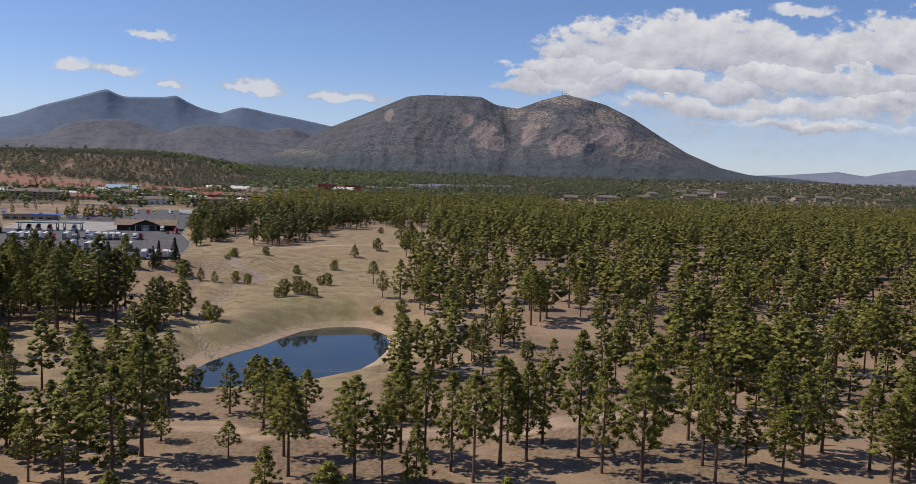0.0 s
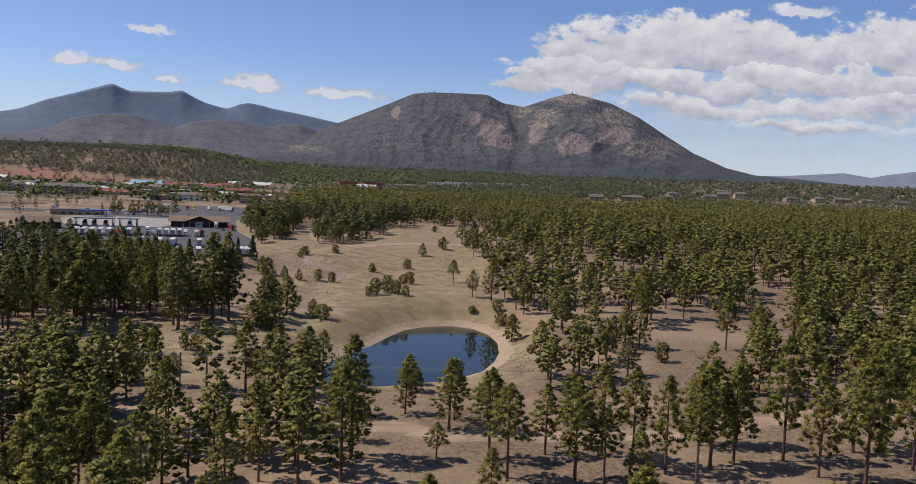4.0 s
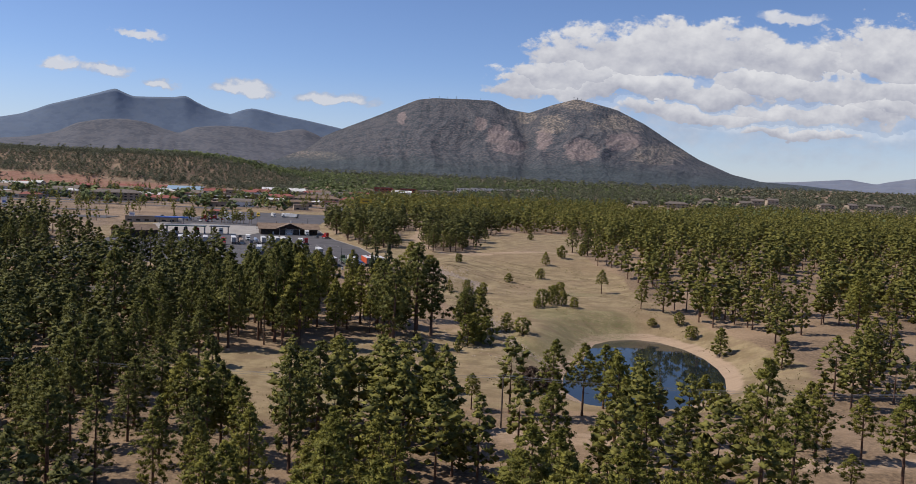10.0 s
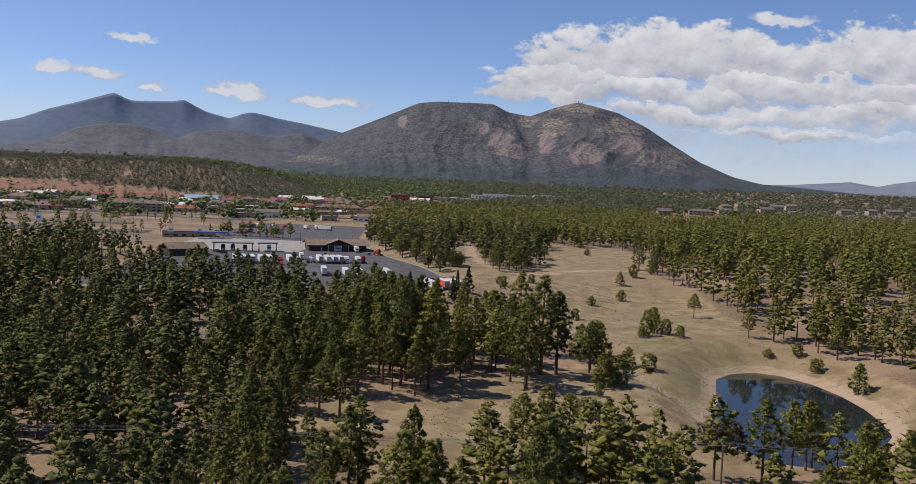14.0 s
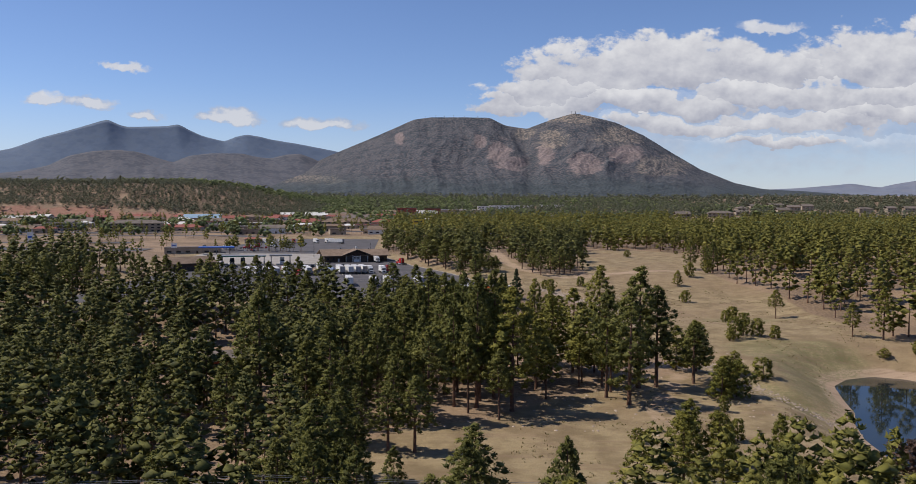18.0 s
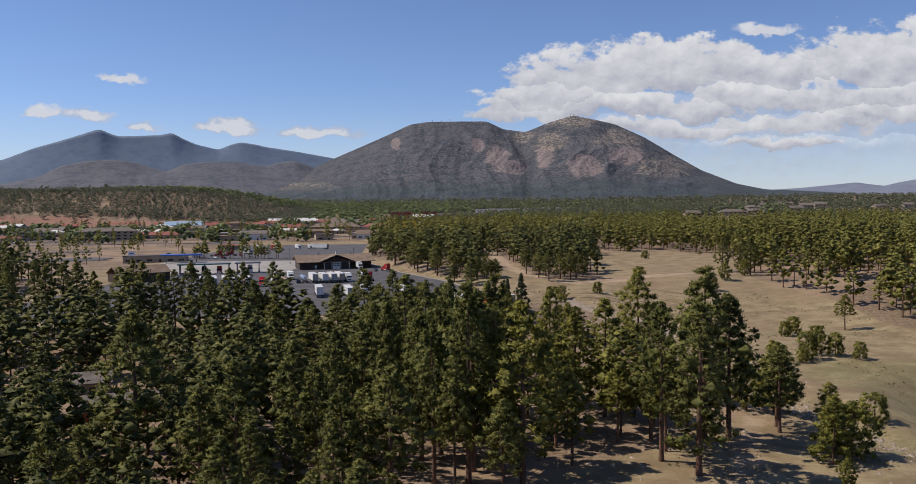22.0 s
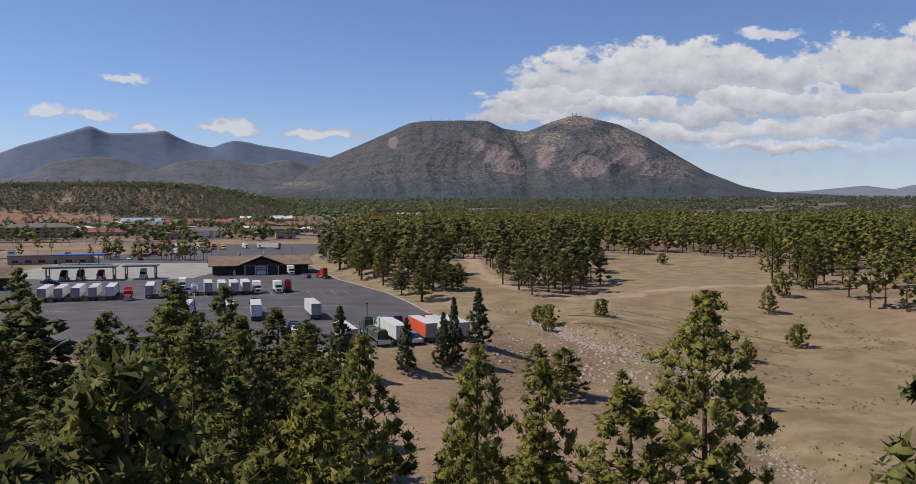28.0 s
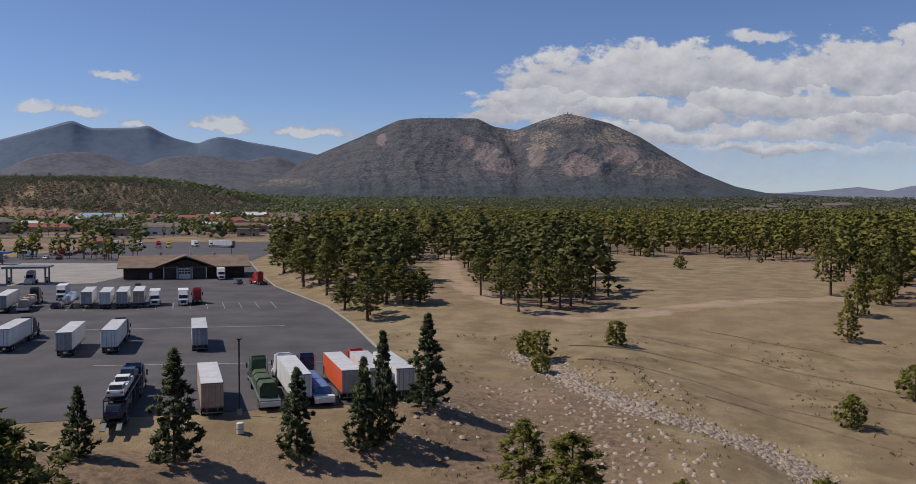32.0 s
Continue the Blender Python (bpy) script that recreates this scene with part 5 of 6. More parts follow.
def box_trailer(label, panel, door, length=16.1, stripe=None):
    """A closed lorry trailer, its doors at y = 0 and its nose at y = length."""
    t = thing("box_trailer", label, "trailer", "lorry trailers")
    part("body", Shape().box(0, length / 2, 1.2, 2.56, length, 2.82, 0.05), panel, t)
    part("roof", Shape().box(0, length / 2, 4.02, 2.5, length - 0.1, 0.05), M_ROOFWHITE, t)
    for s in (-1, 1):
        leaf = part("rear_door", Shape().box(s * 0.62, -0.03, 1.28, 1.2, 0.05, 2.64), door, t)
        part("lock_rod", Shape().box(s * 0.38, -0.08, 1.3, 0.05, 0.04, 2.55).box(s * 0.92, -0.08, 1.3, 0.05, 0.04, 2.55), M_STEEL, leaf)
        part("side_rail", Shape().box(s * 1.29, length / 2, 1.12, 0.04, length, 0.16), M_STEEL, t)
        part("tail_light", Shape().box(s * 1.0, -0.06, 1.10, 0.3, 0.06, 0.1), M_TAIL, t)
        part("mud_flap", Shape().box(s * 0.85, 0.55, 0.35, 0.6, 0.03, 0.75), M_TYRE, t)
    part("door_header", Shape().box(0, -0.015, 3.93, 2.58, 0.05, 0.12), M_STEEL, t)
    part("door_sill", Shape().box(0, -0.015, 1.12, 2.58, 0.05, 0.14), M_STEEL, t)
    part("chassis", Shape().box(0, 3.0, 0.85, 1.1, 5.2, 0.3).box(0, length / 2, 1.0, 0.9, length - 1, 0.18), M_BLACKP, t)
    part("underride_guard", Shape().box(0, 0.05, 0.5, 2.3, 0.1, 0.12).box(-0.6, 0.05, 0.55, 0.1, 0.1, 0.6).box(0.6, 0.05, 0.55, 0.1, 0.1, 0.6), M_STEEL, t)
    for s in (-1, 1):
        part("landing_leg", Shape().box(s * 0.8, length - 3.2, 0.0, 0.14, 0.14, 1.1).box(s * 0.8, length - 3.2, 0.0, 0.3, 0.3, 0.04), M_STEEL, t)
    if stripe:
        part("side_mark", Shape().box(-1.29, 3.2, 1.7, 0.012, 1.6, 1.5, 0.0), stripe, t, "blue shape painted on the side")
    wheels(t, (1.6, 2.85), 0.98)
    return t


def tractor(label, paint, nose=1.9, group="lorry tractors"):
    """A lorry tractor with sleeper cab; y = 0 at its rear frame, nose towards +y."""
    t = thing("lorry_tractor", label, "lorry", group)
    part("frame", Shape().box(0, 3.3, 0.75, 0.9, 6.6, 0.28), M_BLACKP, t)
    part("sleeper", Shape().side([(2.6, 1.05), (4.5, 1.05), (4.5, 3.3), (4.2, 3.75), (2.75, 3.85), (2.6, 3.6)], -1.2, 1.2), paint, t)
    part("cab", Shape().side([(4.5, 1.0), (6.0, 1.0), (6.0, 1.9), (5.5, 2.85), (4.5, 3.25)], -1.12, 1.12), paint, t)
    part("bonnet", Shape().side([(6.0, 0.75), (6.0 + nose, 0.75), (6.0 + nose, 1.55), (6.0 + nose * 0.85, 1.75), (6.0, 1.95)], -0.95, 0.95), paint, t)
    part("windscreen", Shape().side([(6.02, 1.98), (5.53, 2.8), (5.57, 2.84), (6.06, 2.02)], -1.0, 1.0), M_GLASSD, t)
    for s in (-1, 1):
        part("side_window", Shape().box(s * 1.125, 5.05, 2.0, 0.02, 0.85, 0.75), M_GLASSD, t)
        part("headlight", Shape().box(s * 0.75, 6.02 + nose, 1.0, 0.32, 0.06, 0.25), M_LAMP, t)
        part("mirror", Shape().box(s * 1.38, 5.7, 1.9, 0.2, 0.1, 0.75), M_BLACKP, t)
        part("fuel_tank", Shape().tank(s * 0.95, 3.6, 5.2, 0.75, 0.3, 0.3), M_SILVER, t)
        part("exhaust_stack", Shape().box(s * 1.05, 2.45, 1.0, 0.16, 0.16, 3.0), M_SILVER, t)
        part("wing", Shape().side([(6.2, 0.7), (6.35, 1.2), (7.2, 1.2), (7.4, 0.7)], s * 0.9, s * 1.2), paint, t)
    part("grille", Shape().box(0, 6.03 + nose, 0.85, 1.1, 0.06, 0.85), M_SILVER, t)
    part("bumper", Shape().box(0, 6.1 + nose, 0.35, 2.4, 0.22, 0.4, 0.05), M_SILVER, t)
    part("roof_fairing", Shape().side([(2.8, 3.85), (4.25, 3.72), (4.1, 3.95), (2.9, 4.1)], -0.9, 0.9), paint, t)
    part("fifth_wheel", Shape().box(0, 1.2, 1.03, 0.9, 0.9, 0.12), M_BLACKP, t)
    wheels(t, (0.6, 1.9), 0.95)
    wheels(t, (6.7,), 1.05, wide=0.6)
    return t


def box_truck(label, paint):
    """A rigid box lorry whose cab looks towards -y."""
    t = thing("box_truck", label, "lorry", "box lorries")
    part("cargo_box", Shape().box(0, 4.9, 1.05, 2.5, 6.4, 2.7, 0.05), M_WHITE, t)
    part("cab", Shape().side([(0.0, 0.6), (1.6, 0.6), (1.6, 2.7), (0.75, 2.7), (0.35, 1.9), (0.0, 1.55)], -1.1, 1.1), paint, t)
    part("wind_deflector", Shape().side([(0.9, 2.7), (1.6, 2.7), (1.6, 3.6)], -1.0, 1.0), paint, t)
    part("windscreen", Shape().side([(0.33, 1.9), (0.72, 2.62), (0.68, 2.66), (0.29, 1.94)], -1.0, 1.0), M_GLASSD, t)
    part("grille", Shape().box(0, -0.03, 0.8, 1.3, 0.06, 0.6), M_BLACKP, t)
    part("bumper", Shape().box(0, -0.1, 0.4, 2.3, 0.2, 0.35), M_SILVER, t)
    for s in (-1, 1):
        part("headlight", Shape().box(s * 0.85, -0.04, 0.85, 0.3, 0.06, 0.25), M_LAMP, t)
        part("side_window", Shape().box(s * 1.11, 1.0, 1.7, 0.02, 0.7, 0.7), M_GLASSD, t)
    part("chassis", Shape().box(0, 4.3, 0.7, 0.9, 7.4, 0.3), M_BLACKP, t)
    wheels(t, (0.85,), 0.95, wide=0.6)
    wheels(t, (6.2,), 0.95)
    return t


def car(label, paint, tall=0.0, category="car"):
    """A parked car or pick-up, nose towards +y, y = 0 at its middle."""
    t = thing("parked_" + category, label, category, "parked cars")
    part("body", Shape().side([(-2.25, 0.35), (2.25, 0.35), (2.3, 0.75), (1.9, 0.95 + tall), (0.9, 1.02 + tall), (-2.2, 1.02 + tall), (-2.3, 0.8)], -0.9, 0.9), paint, t)
    part("cabin", Shape().side([(-1.9, 1.0 + tall), (0.95, 1.0 + tall), (0.3, 1.5 + tall), (-1.4, 1.52 + tall)], -0.76, 0.76), paint, t)
    part("windscreen", Shape().side([(0.92, 1.06 + tall), (0.34, 1.48 + tall), (0.38, 1.5 + tall), (0.97, 1.07 + tall)], -0.7, 0.7), M_GLASSD, t)
    part("rear_window", Shape().side([(-1.9, 1.06 + tall), (-1.46, 1.48 + tall), (-1.5, 1.5 + tall), (-1.94, 1.07 + tall)], -0.7, 0.7), M_GLASSD, t)
    for s in (-1, 1):
        part("side_window", Shape().side([(-1.6, 1.07 + tall), (0.7, 1.07 + tall), (0.2, 1.44 + tall), (-1.3, 1.45 + tall)], s * 0.765, s * 0.775), M_GLASSD, t)
        part("headlight", Shape().box(s * 0.66, 2.29, 0.62, 0.32, 0.05, 0.16), M_LAMP, t)
        part("tail_light", Shape().box(s * 0.7, -2.29, 0.72, 0.26, 0.05, 0.18), M_TAIL, t)
    wheels(t, (-1.4, 1.4), 0.8, 0.34, 0.66, 0.4)
    return t


def flatbed(label, load, lumps, colour_frame):
    t = thing("flatbed_trailer", label, "trailer", "lorry trailers")
    part("deck", Shape().box(0, 7.3, 1.15, 2.55, 14.6, 0.22, 0.03), colour_frame, t)
    part("chassis", Shape().box(0, 7.3, 0.8, 1.0, 13.5, 0.35), M_BLACKP, t)
    part("rear_bumper", Shape().box(0, -0.05, 0.6, 2.5, 0.12, 0.6), M_WHITE, t)
    r = np.random.RandomState(len(label))
    for n in range(lumps):
        y, L = 1.4 + n * 12.6 / lumps, 12.4 / lumps
        h = r.uniform(1.2, 1.9) if lumps > 3 else r.uniform(0.7, 1.0)
        part("covered_load", Shape().front([(-1.1, 1.37), (1.1, 1.37), (1.05, 1.37 + h * 0.75), (0.7, 1.37 + h), (-0.75, 1.37 + h * 0.97), (-1.08, 1.37 + h * 0.7)], y, y + L * r.uniform(0.82, 0.97)), load, t)
    wheels(t, (1.6, 2.85), 0.98)
    return t


def tanker(label):
    t = thing("tank_trailer", label, "trailer", "lorry trailers")
    part("tank", Shape().tank(0, 0.6, 12.5, 2.1, 1.15, 1.05, 18), M_SILVER, t)
    part("manhole", Shape().box(0, 6.5, 3.1, 0.8, 0.8, 0.25, 0.15), M_STEEL, t)
    part("chassis", Shape().box(0, 6.5, 0.85, 1.0, 12.0, 0.3), M_BLACKP, t)
    part("ladder", Shape().box(-0.3, 0.2, 0.9, 0.05, 0.05, 2.2).box(0.3, 0.2, 0.9, 0.05, 0.05, 2.2), M_STEEL, t)
    part("bumper", Shape().box(0, 0.0, 0.5, 2.4, 0.12, 0.2), M_STEEL, t)
    wheels(t, (1.6, 2.85), 0.98)
    return t


def car_carrier(x, y, yaw):
    """A two-deck car transporter; the cars on it are things of their own."""
    t = thing("car_carrier", "dark two-deck car transporter loaded with cars", "trailer")
    part("lower_deck", Shape().box(0, 8.5, 0.75, 2.5, 17, 0.15), M_BLACKP, t)
    part("upper_deck", Shape().box(0, 9.5, 2.75, 2.4, 15, 0.12), M_BLACKP, t)
    for s in (-1, 1):
        for q in (2.2, 6.0, 10.0, 14.0, 16.8):
            part("post", Shape().box(s * 1.22, q, 0.75, 0.12, 0.12, 2.1), M_STEEL, t)
        part("top_rail", Shape().box(s * 1.24, 9.5, 2.87, 0.06, 15, 0.12), M_STEEL, t)
        part("ramp", Shape().side([(-1.6, 0.25), (0.0, 0.75), (0.0, 0.85), (-1.6, 0.35)], s * 0.55, s * 1.1), M_STEEL, t)
    wheels(t, (2.4, 3.5), 0.98)
    park(t, x, y, yaw)
    m = t.matrix_basis
    for n, (q, z, paint, label) in enumerate(((2.3, 0.905, M_NAVY, "dark pick-up on the car transporter"), (4.6, 2.875, M_WHITE, "white car on the car transporter"), (9.3, 2.875, M_WHITE, "white car on the car transporter"), (14.0, 2.875, M_NAVY, "dark blue car on the car transporter"), (7.2, 0.905, M_STEEL, "grey car on the car transporter"))):
        car(label, paint, 0.08 * (n == 0)).matrix_basis = m @ pose(0, q, z)
    park(tractor("dark blue lorry tractor coupled to a car transporter", M_NAVY), *(m @ Vector((0, 15.6, 0)))[:2], yaw)


def sheet(name, ring, z, thick, material, label, category="pavement"):
    return tagged(new(name, Shape().prism(ring, z - thick, z).mesh(name, material)), label, category, kind="structure")


sheet("pavement_lot", [(-322, 388), (-215, 399), (-148, 415), (-153, 453), (-161, 485), (-170, 515), (-193, 567), (-207, 612), (-226, 680), (-238, 885), (-345, 885), (-345, 692), (-322, 660)], 9.35, 0.3, M_ASPHALT, "worn grey asphalt lorry park")
sheet("pavement_apron", [(-336, 585), (-286, 562), (-252, 577), (-250, 632), (-256, 668), (-345, 668)], 9.358, 0.05, M_CONCRETE, "pale concrete fuel apron")
kerb = tagged(new("kerb"), "pale concrete kerb round the lorry park", "kerb", kind="structure")
EDGE = [(-148, 415), (-153, 453), (-161, 485), (-170, 515), (-193, 567), (-207, 612), (-226, 680)]
for (ax, ay), (bx, by) in zip(EDGE, EDGE[1:]):
    steps = int(math.hypot(bx - ax, by - ay) / 6)
    for n in range(steps):
        px, py = ax + (bx - ax) * (n + 0.5) / steps, ay + (by - ay) * (n + 0.5) / steps
        L = math.hypot(bx - ax, by - ay) / steps
        k = part("kerb_stone", Shape().box(0, 0, 0, 0.42, L - 0.05, 0.42, 0.06), M_KERB, kerb)
        k.matrix_basis = pose(px + 0.2, py, 9.15, 0, 0, math.degrees(math.atan2(-(bx - ax), by - ay)))
marks = tagged(new("lot_markings"), "worn pale bay lines on the asphalt", "road marking", kind="structure")
for n, (x, y, w, yaw) in enumerate(((-205, 478, 62, 9), (-262, 470, 50, 9), (-176, 441, 40, 5))):
    part("bay_line", Shape().box(0, 0, 0, w, 0.35, 0.006), M_LINE, marks).matrix_basis = pose(x, y, 9.352, 0, 0, yaw)
for n in range(16):
    part("bay_line", Shape().box(0, 0, 0, 0.14, 14, 0.006), M_LINE, marks).matrix_basis = pose(-244 + n * 4.0, 512 + n * 0.5, 9.352, 0, 0, 17)

# row of parked lorries in front of the service building
WHITE_T = "dusty white box trailer with grey rear doors"
for n, (x, y, panel, door, label, tow) in enumerate((
        (-242.3, 501.7, M_WHITE, M_GREYP, WHITE_T, None), (-226.6, 510.4, M_WHITE, M_GREYP, WHITE_T, None), (-222.0, 509.8, M_WHITE, M_WHITE, "white box trailer with white rear doors", None),
        (-218.4, 511.0, M_WHITE, M_GREYP, WHITE_T, None), (-215.0, 512.5, M_WHITE, M_TAN, "white box trailer with stained tan doors", None),
        (-253.0, 498.0, M_WHITE, M_WHITE, "white box trailer beside a red tractor", M_RED), (-257.6, 496.5, M_WHITE, M_GREYP, WHITE_T, None), (-262.2, 495.2, M_WHITE, M_GREYP, WHITE_T, None), (-266.8, 494.0, M_WHITE, M_GREYP, WHITE_T, M_WHITE), (-271.2, 492.8, M_WHITE, M_GREYP, WHITE_T, None))):
    park(box_trailer(label, panel, door, 13.8 if n in (1, 2, 3, 4) else 16.1), x, y, 17)
    if tow:
        park(tractor("red lorry tractor coupled to a trailer" if tow is M_RED else "white lorry tractor coupled to a trailer", tow), x - 0.292 * 15.2, y + 0.956 * 15.2, 17)
park(box_truck("white box lorry facing out of the bay", M_WHITE), -212, 515.1, 17)
park(box_truck("white box lorry with pale blue cab", M_WHITE), -205.4, 516.3, 17)
park(tractor("red lorry tractor without a trailer", M_RED), -202.6, 518.5, 17)
park(tanker("polished silver tank trailer"), -231.0, 510.0, 17)
park(flatbed("flatbed trailer with tan covered machinery", M_TAN, 5, M_BLACKP), -238.0, 503.0, 17)
park(car("dark blue saloon parked among lorries", M_NAVY), -234.5, 512.0, 17)
park(tractor("black lorry tractor behind the flatbed", M_BLACKP), -243.0, 518.5, 17)
park(box_truck("small white utility lorry", M_WHITE), -240.5, 528, 17)
park(tractor("bright red lorry tractor between trailers", M_RED), -249.0, 503.0, 197)
# second row, nearer
for x, y, yaw, label, tow in ((-215.5, 450.0, 12, "white box trailer coupled to a dark tractor", M_BLACKP), (-203.6, 446.4, 14, WHITE_T, None), (-197.4, 449.2, 14, "white box trailer with two rear doors", M_BLACKP), (-183.0, 451.4, 16.7, "grey-roofed white box trailer standing alone", None)):
    park(box_trailer(label, M_WHITE, M_GREYP if tow is None else M_WHITE, 13.8), x, y, yaw)
    if tow:
        park(tractor("black lorry tractor in front of its trailer", tow), x - math.sin(radians(yaw)) * 12.9, y + math.cos(radians(yaw)) * 12.9, yaw)
park(box_trailer("tan-doored box trailer at the edge of the grass", M_TAN, M_TAN, 13.8), -169.1, 407.3, 17.6)
# row along the south-east corner
park(flatbed("flatbed trailer loaded under green tarpaulins", M_GREENT, 5, M_STEEL), -162.9, 410.0, 17)
park(tractor("olive green lorry tractor with chrome stacks", M_GREENT), -162.9 - 0.292 * 13, 410 + 0.956 * 13, 17)
park(box_trailer("clean white box trailer with white cab", M_WHITE, M_WHITE, 13.8), -159.5, 412.2, 18)
park(tractor("white lorry tractor coupled to a trailer", M_WHITE), -159.5 - 0.309 * 12.9, 412.2 + 0.951 * 12.9, 18)
park(flatbed("flatbed trailer with a low load under blue tarpaulin", M_BLUE, 2, M_WHITE), -156.6, 412.0, 17)
park(tractor("dark blue lorry tractor pulling a flatbed", M_NAVY), -156.6 - 0.292 * 13, 412 + 0.956 * 13, 17)
park(box_trailer("bright orange box trailer with dark rear doors", M_ORANGE, M_GREYP, 13.8), -153.6, 415.0, 17.5)
park(box_trailer("white box trailer behind a red cab", M_WHITE, M_WHITE, 13.2), -150.2, 416.4, 17)
park(tractor("red lorry tractor coupled to a white trailer", M_RED), -150.2 - 0.292 * 12.2, 416.4 + 0.956 * 12.2, 17)
park(box_trailer("white box trailer with a blue mark on its side", M_WHITE, M_WHITE, 13.2, M_BLUEC), -146.8, 416.2, 17.5)
park(car("black pick-up by the kerb", M_BLACKP, 0.15, "pickup"), -152.0, 436.0, 14)
car_carrier(-178.6, 401.8, 13)
park(tractor("red lorry tractor by the kerb", M_RED), -197, 571, 40)
park(box_truck("white box lorry at the workshop corner", M_WHITE), -214.5, 588.0, 17)
for x, y, yaw, paint, label in ((-232, 560, 20, M_BLACKP, "dark car near the workshop"), (-292, 545, 107, M_NAVY, "dark car by the brown-roofed shop"), (-296, 551, 107, M_BLACKP, "black car by the brown-roofed shop"), (-300, 557, 107, M_STEEL, "grey car by the brown-roofed shop"), (-206, 575, 30, M_STEEL, "grey pick-up by the workshop")):
    park(car(label, paint, 0.08), x, y, yaw)


def service_building(x, y, yaw):
    b = thing("service_building", "long dark brown workshop with tan shingle roof and gabled bay", "building")
    part("wall", Shape().box(20, 11, 0, 39, 20, 3.9), M_BROWNW, b)
    part("roof", Shape().side([(-1.6, 3.7), (11, 7.0), (23.6, 3.7), (23.6, 4.0), (11, 7.35), (-1.6, 4.0)], -1.4, 41.4), M_SHINGLE, b)
    part("bay_wall", Shape().front([(13, 0), (27, 0), (27, 4.2), (20, 6.7), (13, 4.2)], -1.2, 3.0), M_BROWNW, b)
    part("bay_roof", Shape().front([(10.4, 3.9), (20, 7.5), (29.6, 3.9), (29.6, 4.25), (20, 7.9), (10.4, 4.25)], -3.0, 10), M_SHINGLE, b)
    part("fascia", Shape().front([(10.4, 3.75), (20, 7.35), (29.6, 3.75), (29.6, 4.05), (20, 7.65), (10.4, 4.05)], -3.1, -2.98), M_BROWNW, b)
    # two dark glass panels stand in for the shade inside open bays
    for n, (q, w, mat, label) in enumerate(((15.2, 3.6, M_GLASSD, "dark panel for the shade of an open workshop doorway"), (19.8, 3.8, M_WHITE, "white roller door with windows"), (24.6, 4.0, M_GLASSD, "dark panel for the shade of an open workshop doorway"))):
        d = part("bay_door", Shape().box(q, -1.24, 0.0, w, 0.06, 3.9), mat, b, label)
        if n == 1:
            for row in (1.7, 2.6):
                for c in range(4):
                    part("pane", Shape().box(q - 1.35 + c * 0.9, -1.285, row, 0.7, 0.03, 0.55), M_GLASSD, d)
    for q in (13.2, 17.4, 22.2, 26.8):
        part("post", Shape().box(q, -1.35, 0, 0.3, 0.3, 4.2), M_WHITE, b)
    for q in (2.5, 6.0, 33, 37):
        part("window", Shape().box(q, 0.97, 1.2, 1.6, 0.06, 1.3), M_GLASSD, b)
    part("side_door", Shape().box(9, 0.96, 0, 1.0, 0.06, 2.1), M_WHITE, b)
    for q, h in ((12, 1.6), (22, 2.2), (30, 1.2)):
        part("roof_vent", Shape().box(q, 12, 6.2, 0.7, 0.7, h + 0.6, 0.1), M_WHITE if q == 22 else M_STEEL, b)
    park(b, x, y, yaw, 9.35)


service_building(-247.5, 588.5, 17)


def fuel_canopy(x, y, yaw, spans, fascia, label):
    b = thing("fuel_canopy", label, "canopy")
    L = spans * 13
    part("roof", Shape().box(L / 2, 0, 5.0, L, 9, 0.5, 0.1), M_STEEL, b)
    part("fascia", Shape().box(L / 2, -4.53, 4.95, L, 0.06, 0.62), fascia, b)
    for n in range(spans + 1):
        q = 1.0 + n * (L - 2) / spans
        for s in (-2.5, 2.5):
            part("column", Shape().box(q, s, 0, 0.45, 0.45, 5.0), M_STEEL, b)
        pump = part("fuel_pump", Shape().box(q, 0, 0, 0.7, 1.2, 2.0, 0.08), M_BLACKP, b)
        part("pump_face", Shape().box(q, -0.62, 0.9, 0.5, 0.03, 0.8), M_WHITE, pump)
        part("island", Shape().box(q, 0, 0, 1.4, 7, 0.16, 0.2), M_KERB, b)
    park(b, x, y, yaw, 9.36)


fuel_canopy(-305, 566, 12, 2, M_GREENC, "long green-edged lorry fuelling canopy on steel columns")
fuel_canopy(-278, 574, 12, 1, M_STEEL, "grey steel canopy over lorry fuel pumps")
for x, y, paint, label in ((-297, 563, M_BLACKP, "black lorry tractor under the fuel canopy"), (-291, 564, M_BLACKP, "dark lorry tractor under the fuel canopy"), (-283.2, 564, M_RED, "red lorry tractor under the fuel canopy"), (-269, 570, M_WHITE, "pale lorry tractor under the fuel canopy")):
    park(tractor(label, paint), x - 2.5, y + 9, 192)


def light_pole(x, y, h=9.0):
    p = thing("light_pole", "tall dark lot light pole on a concrete base", "lamp post", "lot light poles")
    part("pole", Shape().box(0, 0, 0.7, 0.16, 0.16, h - 0.7), M_BLACKP, p)
    part("base", Shape().wheel(0, 0, 0, 0.01, 0.01).box(0, 0, 0, 0.6, 0.6, 0.75, 0.15), M_KERB, p)
    part("lamp_head", Shape().box(0, 0.35, h - 0.05, 0.4, 0.8, 0.16), M_BLACKP, p)
    p.location = (x, y, 9.345)


